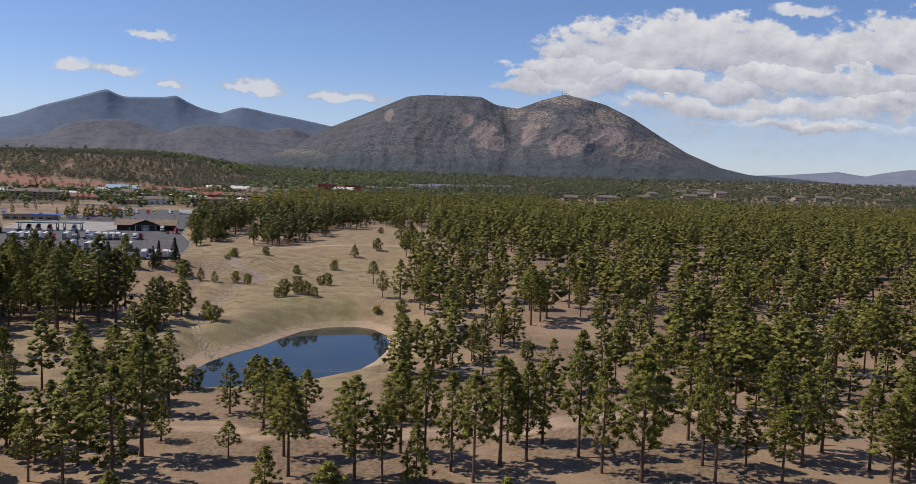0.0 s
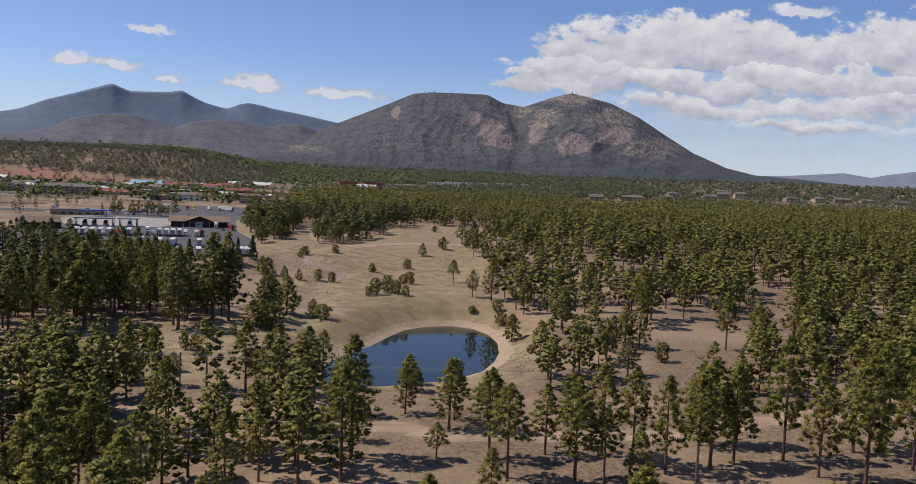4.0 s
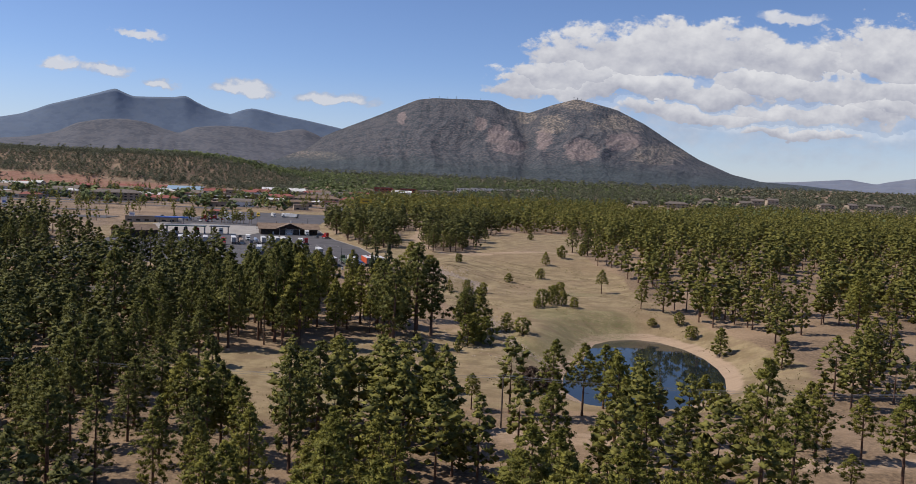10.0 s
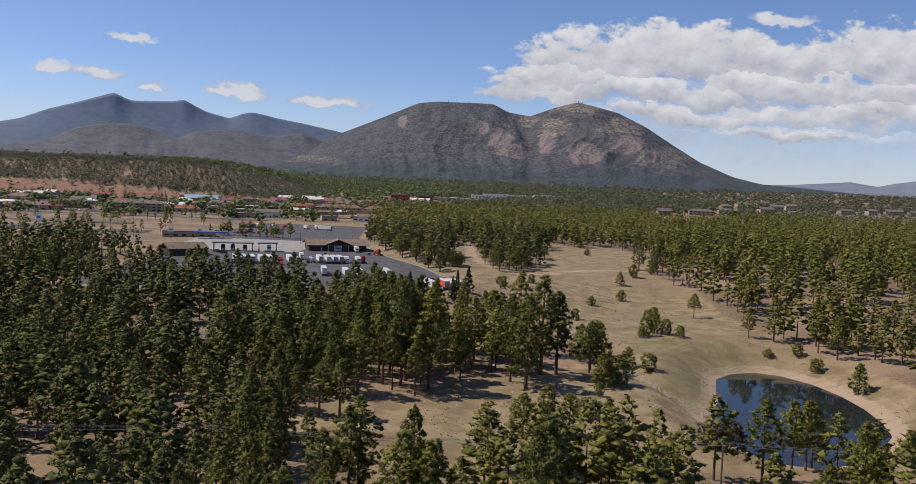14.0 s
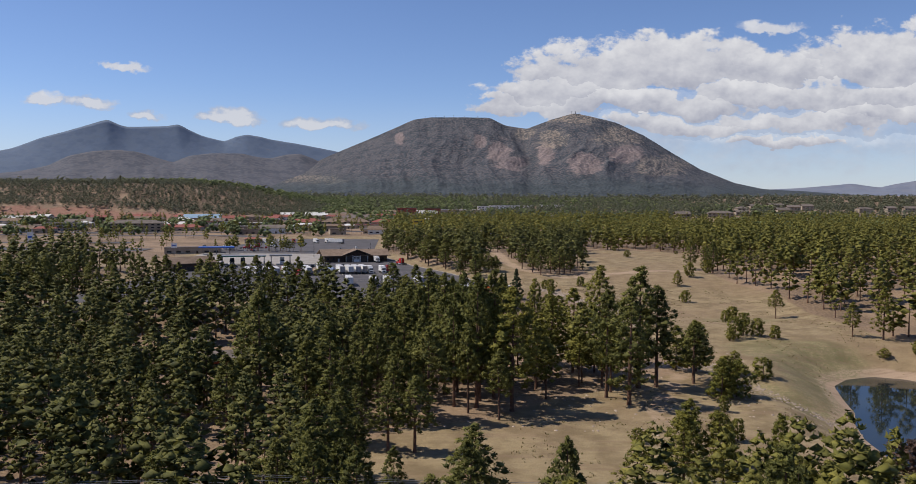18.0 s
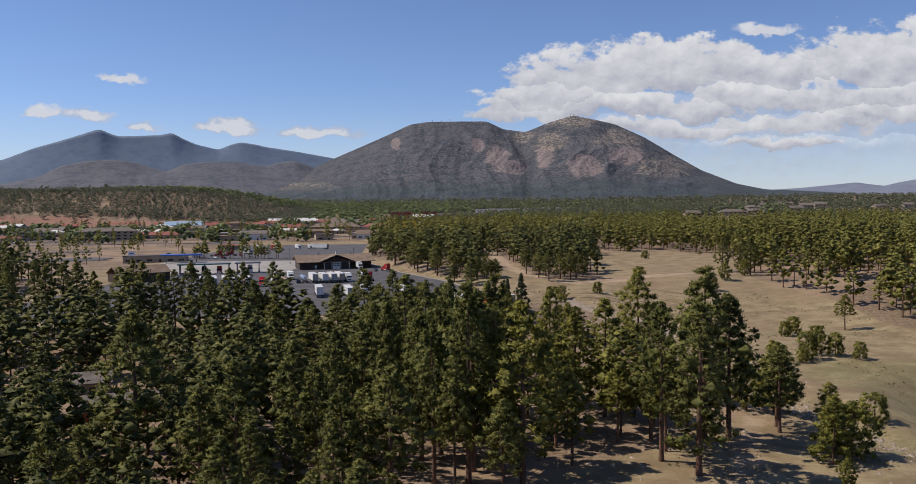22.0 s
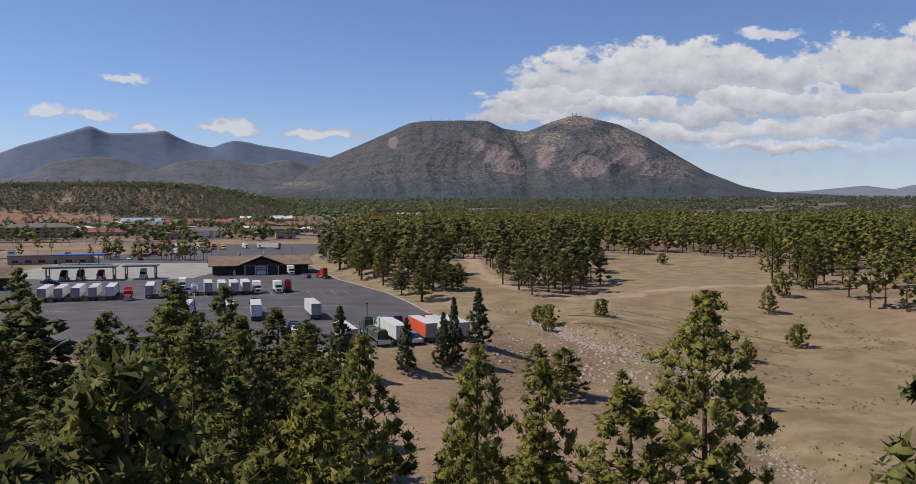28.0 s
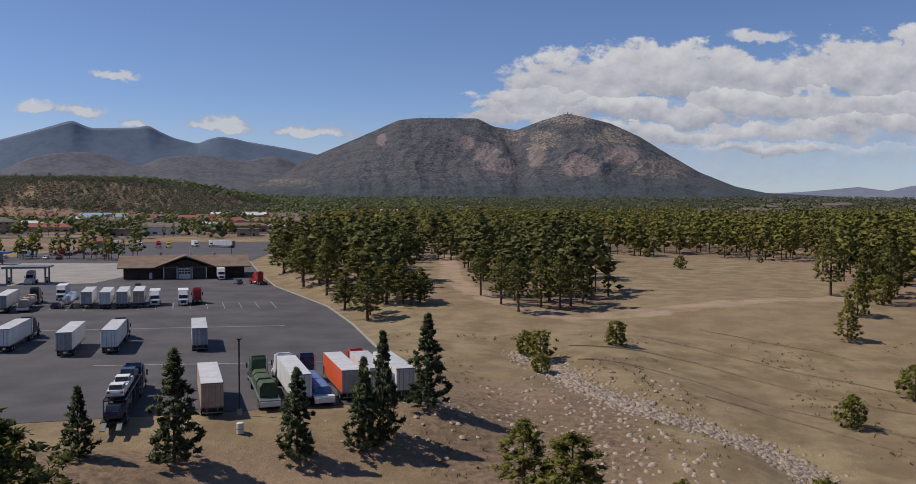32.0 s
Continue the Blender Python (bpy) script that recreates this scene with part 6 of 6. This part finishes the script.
for x, y in ((-166.2, 408.4), (-290, 484), (-262, 640), (-224, 640)):
    light_pole(x, y)
drum = thing("refuse_drum", "weathered pale refuse drum on the grass verge", "bin")
part("drum", Shape().prism([(0.42 * math.cos(a * 0.5236), 0.42 * math.sin(a * 0.5236)) for a in range(12)], 0, 1.2, 0.05), M_WHITE, drum)
part("band", Shape().prism([(0.44 * math.cos(a * 0.5236), 0.44 * math.sin(a * 0.5236)) for a in range(12)], 0.5, 0.58), M_STEEL, drum)
drum.location = (-165, 403.6, ground_at(-165, 403.6) - 0.02)


def building(x, y, w, d, h, yaw, wall, roof, form, label, name="town_building", storeys=1, sink=0.4, category="building", group="town buildings"):
    """A house or hall: walls, roof, windows row by row on the side that faces the camera, a door."""
    b = thing(name, label, category, group)
    part("wall", Shape().box(0, d / 2, -sink, w, d, h + sink), wall, b)
    if form == "gable":
        part("roof", Shape().side([(-0.8, h - 0.1), (d / 2, h + d * 0.22), (d + 0.8, h - 0.1), (d + 0.8, h + 0.2), (d / 2, h + d * 0.22 + 0.32), (-0.8, h + 0.2)], -w / 2 - 0.6, w / 2 + 0.6), roof, b)
    elif form == "hip":
        r = h + d * 0.2
        v = [(-w / 2 - 0.7, -0.7, h), (w / 2 + 0.7, -0.7, h), (w / 2 + 0.7, d + 0.7, h), (-w / 2 - 0.7, d + 0.7, h), (-w / 2 + d * 0.45, d / 2, r), (w / 2 - d * 0.45, d / 2, r)]
        part("roof", Shape().add(v, [(0, 3, 2, 1), (0, 1, 5, 4), (2, 3, 4, 5), (1, 2, 5), (3, 0, 4)]), roof, b)
    else:
        part("roof", Shape().box(0, d / 2, h, w + 0.5, d + 0.5, 0.35), roof, b)
        part("parapet", Shape().box(0, -0.1, h - 0.5, w + 0.2, 0.2, 1.0), wall, b)
        part("roof_unit", Shape().box(w * 0.2, d * 0.5, h + 0.35, 2.4, 2.0, 1.2, 0.1), M_STEEL, b)
    cols = max(2, min(9, int(w / 5.5)))
    for s in range(storeys):
        for c in range(cols):
            q = -w / 2 + (c + 0.5) * w / cols
            if s == 0 and c == cols // 2:
                part("door", Shape().box(q, -0.03, 0, 1.4, 0.08, 2.2), M_BROWNW, b)
            else:
                part("window", Shape().box(q, -0.02, s * (h / storeys) + 0.9, w / cols * 0.5, 0.08, 1.3), M_GLASSD, b)
    b.matrix_basis = pose(x, y, ground_at(x, y), 0, 0, yaw)
    return b


building(-308, 527, 24, 14, 4.0, 40, M_BROWNW, M_SHINGLE, "gable", "brown-roofed shop beside the lorry park", "shop")
building(-352, 668, 38, 13, 4.2, 12, M_STUCCO, M_SHINGLE2, "flat", "low petrol station shop with dark roof", "petrol_station")
c = thing("petrol_canopy", "bright blue petrol canopy on columns", "canopy")
part("roof", Shape().box(0, 0, 4.6, 24, 8, 0.7, 0.1), M_BLUEC, c)
for q in (-9, 0, 9):
    part("column", Shape().box(q, 0, 0, 0.5, 0.5, 4.6), M_STEEL, c)
c.matrix_basis = pose(-333, 660, ground_at(-333, 660), 0, 0, 12)
TOWN = [
    (-505, 972, 54, 18, 9.0, 10, M_STUCCO, M_SHINGLE2, "hip", "tan three-storey motel with grey hipped roof", 3),
    (-586, 985, 40, 16, 8.6, 10, M_GREYP, M_SHINGLE2, "flat", "grey flat-roofed motel block", 3),
    (-680, 1005, 60, 20, 5.0, 8, M_STUCCO, M_WHITEROOF, "flat", "long pale commercial hall", 1),
    (-760, 1060, 50, 22, 5.5, 8, M_STUCCO, M_WHITEROOF, "flat", "pale flat-roofed shop hall in town", 1),
    (-510, 1232, 50, 22, 5.0, 6, M_STUCCO, M_BLUEROOF, "gable", "hall with a pale blue metal roof", 1),
    (-452, 1040, 34, 16, 4.6, 6, M_STUCCO, M_WHITEROOF, "flat", "low shop with bright white roof", 1),
    (-404, 1080, 52, 18, 4.8, 4, M_BROWNW, M_WHITEROOF, "flat", "long dark shop row with pale roof", 1),
    (-358, 1128, 34, 18, 5.2, 4, M_BRICK, M_REDROOF, "hip", "restaurant with dull red roof", 1),
    (-300, 1125, 60, 20, 5.4, 4, M_STUCCO, M_SHINGLE, "hip", "long two-storey tan-roofed inn", 2),
    (-470, 1300, 46, 20, 4.6, 4, M_STUCCO, M_WHITEROOF, "flat", "white-roofed roadside store in the town", 1),
    (-390, 1330, 60, 20, 4.8, 0, M_STUCCO, M_WHITEROOF, "flat", "long white-roofed store behind the inn", 1),
    (-300, 1290, 40, 18, 4.6, 0, M_STUCCO, M_SHINGLE2, "gable", "brown-roofed inn behind trees", 1),
    (-236, 1400, 30, 18, 13.0, 0, M_BRICK, M_SHINGLE2, "flat", "tall red brick hotel in the town", 3),
    (-196, 1420, 26, 18, 11.0, 0, M_BRICK, M_BROWNW, "flat", "lower red brick hotel wing", 3),
    (-150, 1520, 70, 24, 5.5, 0, M_STUCCO, M_WHITEROOF, "flat", "long white-roofed store by the trees", 1),
    (-85, 1640, 60, 24, 8.0, 0, M_WHITE, M_WHITEROOF, "flat", "white two-storey office block", 2),
    (-40, 1800, 90, 26, 6.0, 0, M_WHITE, M_WHITEROOF, "flat", "long bright white warehouse", 1),
    (60, 1850, 70, 26, 6.0, 0, M_WHITE, M_WHITEROOF, "flat", "white warehouse in the valley", 1),
    (-660, 1240, 30, 14, 4.5, 10, M_BROWNW, M_REDROOF, "gable", "red-roofed house under the hillside", 1),
    (-600, 1262, 40, 14, 4.5, 10, M_STUCCO, M_REDROOF, "gable", "house with red roof under the hillside", 1),
    (-236, 1180, 16, 10, 5.0, 0, M_WHITE, M_SHINGLE2, "gable", "white house behind the yellow sign", 1),
    (-340, 800, 14, 8, 3.6, 12, M_STUCCO, M_REDROOF, "hip", "small red-roofed shelter by the road", 1),
]
for x, y, w, d, h, yaw, wall, roof, form, label, n in TOWN:
    building(x, y, w, d, h, yaw, wall, roof, form, label, storeys=n)
r = np.random.RandomState(43)
for n in range(150):
    x, y = r.uniform(-780, -180), r.uniform(920, 1480)
    if abs(x + 80) > 100 + y * 0.52 or (x < -420 and y > 1255) or min(math.hypot(x - t[0], y - t[1]) for t in TOWN) < 34:
        continue
    roof, word = ((M_WHITEROOF, "pale"), (M_SHINGLE2, "grey-brown"), (M_SHINGLE, "tan"), (M_REDROOF, "dull red"))[n % 4]
    building(x, y, r.uniform(16, 44), r.uniform(10, 18), r.uniform(3.6, 6.0), r.uniform(-10, 14), M_STUCCO if n % 3 else M_WHITE, roof, ("gable", "flat", "hip")[n % 3], "small town building with a " + word + " roof")
for x, y, w, d in ((-560, 900, 420, 14), (-620, 790, 360, 16), (-470, 700, 150, 30), (-640, 1110, 240, 26), (-420, 1260, 220, 22), (-300, 1200, 130, 26), (-560, 945, 170, 20), (-430, 1010, 130, 26), (-330, 1085, 90, 20), (-480, 1180, 140, 24)):
    lot_s = Shape()
    for i in range(8):
        for j in range(2):
            q = [(x - w / 2 + (i + a) * w / 8, y - d / 2 + (j + b) * d / 2) for a, b in ((0, 0), (1, 0), (1, 1), (0, 1))]
            lot_s.add([(p[0], p[1], ground_at(*p) + 0.3) for p in q], [(0, 1, 2, 3)])
    tagged(new("pavement_town", lot_s.mesh("pavement_town", M_ASPHALT)), "grey asphalt car park in the town", "pavement", kind="structure")
for n, (x, y, w, d, h) in enumerate(HOMES):
    building(x, y, w, d, h, -12 + 7 * (n % 4), M_STUCCO, M_SHINGLE2, "gable" if n % 3 else "hip", "tan house with grey-brown roof among pines", "house", 2, 1.0, "house", "hillside houses")
for n, (x, y) in enumerate(HOUSE_SITES):
    building(x, y, 14, 8, 3.0, 20, M_BRICK if n == 0 else M_STUCCO, M_SHINGLE2, "gable", "small red cabin among the pines" if n == 0 else "small tan cabin among the pines", "cabin", 1, 0.6, "house", "cabins in the wood")


def camper(label):
    t = thing("camper_trailer", label, "caravan", "parked campers")
    part("body", Shape().side([(-4.2, 0.6), (4.0, 0.6), (4.4, 1.4), (4.1, 3.1), (-4.2, 3.1)], -1.2, 1.2), M_WHITE, t)
    for q in (-2.4, 0.4, 2.6):
        part("window", Shape().box(-1.215, q, 1.6, 0.03, 1.0, 0.7), M_GLASSD, t)
    part("door", Shape().box(1.215, 1.4, 0.7, 0.03, 0.7, 1.9), M_GREYP, t)
    part("awning", Shape().box(1.35, -1.0, 2.6, 0.25, 4.0, 0.2), M_BLUE, t)
    part("rear_window", Shape().box(0, -4.22, 1.7, 1.3, 0.03, 0.7), M_GLASSD, t)
    part("jack", Shape().box(0, 3.2, 0.0, 0.15, 0.15, 0.65), M_STEEL, t)
    wheels(t, (-0.4, 0.5), 1.0, 0.36, 0.7, 0.5)
    return t


r = np.random.RandomState(41)
first = camper("white camper trailer parked under pines")
first.matrix_basis = pose(-60, 860, ground_at(-60, 860), 0, 0, 80)
for n in range(22):
    x, y = r.uniform(-150, 5), r.uniform(800, 950)
    copy_thing(first, pose(x, y, ground_at(x, y), 0, 0, r.choice([70, 95, 20]) + r.uniform(-8, 8)))
copy_thing(first, pose(-338, 712, ground_at(-338, 712), 0, 0, 100))
# lorries and cars at the far end of the park and in the town
far_lorry = [park(box_truck("white box lorry in the far bays", M_WHITE), -328, 800, 40), park(tractor("white lorry tractor in the far bays", M_WHITE), -318, 802, 210), park(tractor("yellow lorry tractor in the far bays", M_YELLOW), -300, 800, 205), park(tractor("red lorry tractor in the far bays", M_RED), -306, 800, 205), park(box_truck("white box lorry turning in the far bays", M_WHITE), -285, 806, 30), park(box_truck("white box lorry by the exit", M_WHITE), -276, 806, 20), park(box_trailer("white box trailer in the far bays", M_WHITE, M_GREYP), -262, 800, 60), park(tractor("dark red lorry tractor by the pines", M_RED), -322, 722, 120), park(tractor("red lorry tractor by the pines", M_RED), -316, 730, 120), park(box_truck("white box lorry by the pines", M_WHITE), -308, 742, 60)]
town_car = [car("white car in a town car park", M_WHITE), car("dark car in a town car park", M_NAVY), car("silver car in a town car park", M_STEEL), car("red car in a town car park", M_RED)]
for n, c in enumerate(town_car):
    c.matrix_basis = pose(-530 + n * 6, 952, ground_at(-530 + n * 6, 952), 0, 0, 10)
for n in range(46):
    x, y = (r.uniform(-640, -450), r.uniform(930, 962)) if n < 18 else (r.uniform(-480, -260), r.choice([1030, 1062, 1100, 1190]) + r.uniform(-5, 5)) if n < 36 else (r.uniform(-360, -300), r.uniform(690, 730))
    copy_thing(town_car[n % 4], pose(x, y, ground_at(x, y), 0, 0, r.choice([10, 100, 190])))


def sign(x, y, h, w, tall, face, label, two=True):
    s = thing("pole_sign", label, "sign", "roadside signs")
    part("panel", Shape().box(0, 0, h - tall, w, 0.5, tall, 0.08), face, s)
    part("picture_bar", Shape().box(0, -0.27, h - tall * 0.62, w * 0.62, 0.03, tall * 0.22), M_BLACKP if face is M_YELLOW else M_BLUEC, s)
    for q in ((-w * 0.3, w * 0.3) if two else (0,)):
        part("post", Shape().box(q, 0, -0.5, 0.35, 0.35, h - tall + 0.5), M_STEEL, s)
    s.matrix_basis = pose(x, y, ground_at(x, y))


sign(-197, 789, 18.5, 10.5, 4.6, M_YELLOW, "large yellow roadside billboard on posts")
sign(-452, 640, 16, 4.2, 6.5, M_WHITE, "white pole sign above the pines", False)
sign(-356, 640, 9, 4.0, 3.2, M_WHITE, "white station sign on a pole", False)
road = Shape()
strip = [(-900, 1010), (-640, 1000), (-420, 1010), (-240, 1050)]
for (ax, ay), (bx, by) in zip(strip, strip[1:]):
    n = 8
    for i in range(n):
        p0, p1 = (ax + (bx - ax) * i / n, ay + (by - ay) * i / n), (ax + (bx - ax) * (i + 1) / n, ay + (by - ay) * (i + 1) / n)
        road.add([(p0[0], p0[1] - 60, ground_at(p0[0], p0[1] - 60) + 0.25), (p1[0], p1[1] - 60, ground_at(p1[0], p1[1] - 60) + 0.25), (p1[0], p1[1] - 48, ground_at(p1[0], p1[1] - 48) + 0.25), (p0[0], p0[1] - 48, ground_at(p0[0], p0[1] - 48) + 0.25)], [(0, 1, 2, 3)])
tagged(new("road", road.mesh("road", M_ASPHALT)), "grey town street in front of the motels", "road", kind="structure")

# ---------------------------------------------------------------- small things on the ground


def power_line():
    xs = (-290, -196, -101, -6, 92, 190)
    for x in xs:
        p = thing("power_pole", "weathered wooden power pole with a crossarm", "pole", "power poles")
        z = ground_at(x, 182)
        part("pole", Shape().prism([(0.17 * math.cos(a * 0.785), 0.17 * math.sin(a * 0.785)) for a in range(8)], -0.5, 11.3), M_WOODP, p)
        part("crossarm", Shape().box(0, 0, 10.6, 0.14, 2.6, 0.16), M_WOODP, p)
        for q in (-1.1, 0.4, 1.1):
            part("insulator", Shape().box(0, q, 10.76, 0.12, 0.12, 0.22, 0.03), M_STEEL, p)
        p.location = (x, 182, z)
    for q in (-1.1, 0.4, 1.1):
        rows = []
        for a, b in zip(xs, xs[1:]):
            za, zb = ground_at(a, 182) + 10.98, ground_at(b, 182) + 10.98
            rows += [(a + (b - a) * t, 182 + q, za + (zb - za) * t - 1.3 * 4 * t * (1 - t)) for t in np.linspace(0, 1, 12, endpoint=False)]
        v, f = [], []
        for n, (x, y, z) in enumerate(rows):
            v += [(x, y - 0.02, z - 0.02), (x, y + 0.02, z - 0.02), (x, y, z + 0.025)]
            if n:
                o = n * 3
                f += [(o - 3 + i, o - 3 + (i + 1) % 3, o + (i + 1) % 3, o + i) for i in range(3)]
        tagged(new("power_cable", Shape().add(v, f).mesh("power_cable", M_WIRE)), "thin overhead power cable strung between wooden poles", "cable", "power cables")


power_line()


def stones(name, label, spots, r, low, high):
    """Many loose stones lying half in the ground, in one mesh."""
    base = [(-1, -0.8, 0), (0.9, -1, 0), (1.1, 0.7, 0), (-0.7, 1, 0), (-0.6, -0.5, 0.8), (0.5, -0.6, 1), (0.6, 0.5, 0.7), (-0.4, 0.6, 0.95)]
    quads = [(0, 1, 5, 4), (1, 2, 6, 5), (2, 3, 7, 6), (3, 0, 4, 7), (4, 5, 6, 7)]
    v, f = [], []
    x, y = spots
    z = height(x, y)
    B = np.array(base)
    for n in range(len(x)):
        s, a = r.uniform(low, high), r.uniform(0, 6.28)
        q = B * r.uniform(0.7, 1.3, B.shape) * (s, s, s * 0.8)
        c, d = math.cos(a), math.sin(a)
        v.append(np.stack([q[:, 0] * c - q[:, 1] * d + x[n], q[:, 0] * d + q[:, 1] * c + y[n], q[:, 2] + z[n] - 0.05], 1))
        f.append(np.array(quads) + 8 * n)
    me = mesh_from(name, np.concatenate(v), np.concatenate(f), M_STONE)
    return tagged(new(name, me), label, "stones", kind="stuff")


def along(line, r, count, spread):
    seg = [math.hypot(b[0] - a[0], b[1] - a[1]) for a, b in zip(line, line[1:])]
    pick = r.choice(len(seg), count, p=np.array(seg) / sum(seg))
    t = r.uniform(0, 1, count)
    a, b = np.array(line)[pick], np.array(line)[pick + 1]
    p = a + (b - a) * t[:, None] + r.normal(0, spread, (count, 2))
    return p[:, 0], p[:, 1]


r = np.random.RandomState(61)
stones("riprap", "pale broken riprap stones along the dry wash", along(WASH, r, 1400, 1.8), r, 0.14, 0.42)
stones("riprap", "dense pale riprap lining the bend of the wash", along(WASH[5:], r, 2600, 1.6), r, 0.16, 0.46)
stones("bank_stones", "scattered reddish stones on the embankment", along([(-146, 405), (-128, 425), (-120, 395), (-112, 440)], r, 420, 6.0), r, 0.12, 0.42)
stones("litter_stones", "small stones under the pines", (r.uniform(-190, -85, 360), r.uniform(240, 330, 360)), r, 0.1, 0.35)


def tufts():
    """Low dry and green tufts over the meadow."""
    r = np.random.RandomState(71)
    x, y = r.uniform(-160, 10, 12000), r.uniform(190, 470, 12000)
    keep = (ring_distance(x, y, MEADOW) < -1) & (ring_distance(x, y, POND) > 2.5) & (waves(x, y, 26, 33) > 0.12)
    x, y = x[keep], y[keep]
    z = height(x, y)
    n, b = len(x), 5
    a = r.uniform(0, 6.28, (n, b))
    s = r.uniform(0.12, 0.34, (n, 1))
    px, py = x[:, None] + np.cos(a) * s * 0.7, y[:, None] + np.sin(a) * s * 0.7
    tip = np.stack([px + np.cos(a) * s * 0.5, py + np.sin(a) * s * 0.5, z[:, None] + s * r.uniform(0.7, 1.3, (n, b))], 2)
    w = s * 0.35
    left = np.stack([px - np.sin(a) * w, py + np.cos(a) * w, np.repeat(z[:, None], b, 1) - 0.03], 2)
    right = np.stack([px + np.sin(a) * w, py - np.cos(a) * w, np.repeat(z[:, None], b, 1) - 0.03], 2)
    v = np.stack([left, right, tip], 2).reshape(-1, 3)
    me = mesh_from("grass_tufts", v, np.arange(len(v)).reshape(-1, 3), M_TUFT)
    tagged(new("grass_tufts", me), "low yellow-green grass tufts on the meadow", "grass", kind="stuff")


tufts()


def wattle(points):
    """A long straw roll pegged along the slope against erosion."""
    rows = []
    for (ax, ay), (bx, by) in zip(points, points[1:]):
        n = max(2, int(math.hypot(bx - ax, by - ay) / 2))
        rows += [(ax + (bx - ax) * i / n, ay + (by - ay) * i / n) for i in range(n)]
    v, f = [], []
    for n, (x, y) in enumerate(rows):
        z = ground_at(x, y) + 0.02
        v += [(x, y - 0.17, z), (x, y - 0.11, z + 0.17), (x, y + 0.11, z + 0.17), (x, y + 0.17, z)]
        if n:
            o = n * 4
            f += [(o - 4 + i, o - 4 + (i + 1) % 4, o + (i + 1) % 4, o + i) for i in range(4)]
    tagged(new("straw_wattle", Shape().add(v, f).mesh("straw_wattle", M_STRAW)), "long brown straw wattle laid across the dry slope", "erosion roll", "straw wattles")


wattle([(-119, 460), (-106, 459), (-97, 455), (-88, 446), (-81, 436), (-70, 428)])
wattle([(-119, 450), (-109, 446), (-101, 440), (-94, 434), (-76, 418)])
wattle([(-103, 472), (-93, 466), (-85, 457), (-78, 449), (-66, 438)])
wattle([(-89, 480), (-80, 471), (-71, 465), (-66, 457)])
wattle([(-103, 432), (-96, 429), (-90, 423), (-80, 410)])


# ---------------------------------------------------------------- masts on the mountain's tops
def radio_mast(az, el, tall, wide):
    m = thing("radio_mast", "thin steel radio mast on the mountain top", "mast", "summit masts")
    part("lattice", Shape().box(0, 0, -6, wide, wide, tall + 6), M_STEEL, m)
    part("antenna", Shape().box(0, 0, tall * 0.72, wide * 2.4, wide, tall * 0.1), M_STEEL, m)
    a = radians(az)
    m.location = (math.sin(a) * 4450 - 166, math.cos(a) * 4450 + 155, math.tan(radians(el)) * 4450 + 38)
    m.scale = (0.6, 0.6, 0.6)


for az, el, tall, wide in ((8.45, 5.93, 22, 3.0), (8.7, 5.95, 16, 5.0), (8.95, 5.9, 12, 2.5), (-1.6, 5.6, 16, 2.2), (-0.9, 5.66, 22, 2.2), (-0.3, 5.67, 18, 2.4), (0.3, 5.68, 24, 2.2), (1.1, 5.68, 14, 2.2), (2.0, 5.67, 16, 2.2)):
    radio_mast(az, el, tall, wide)
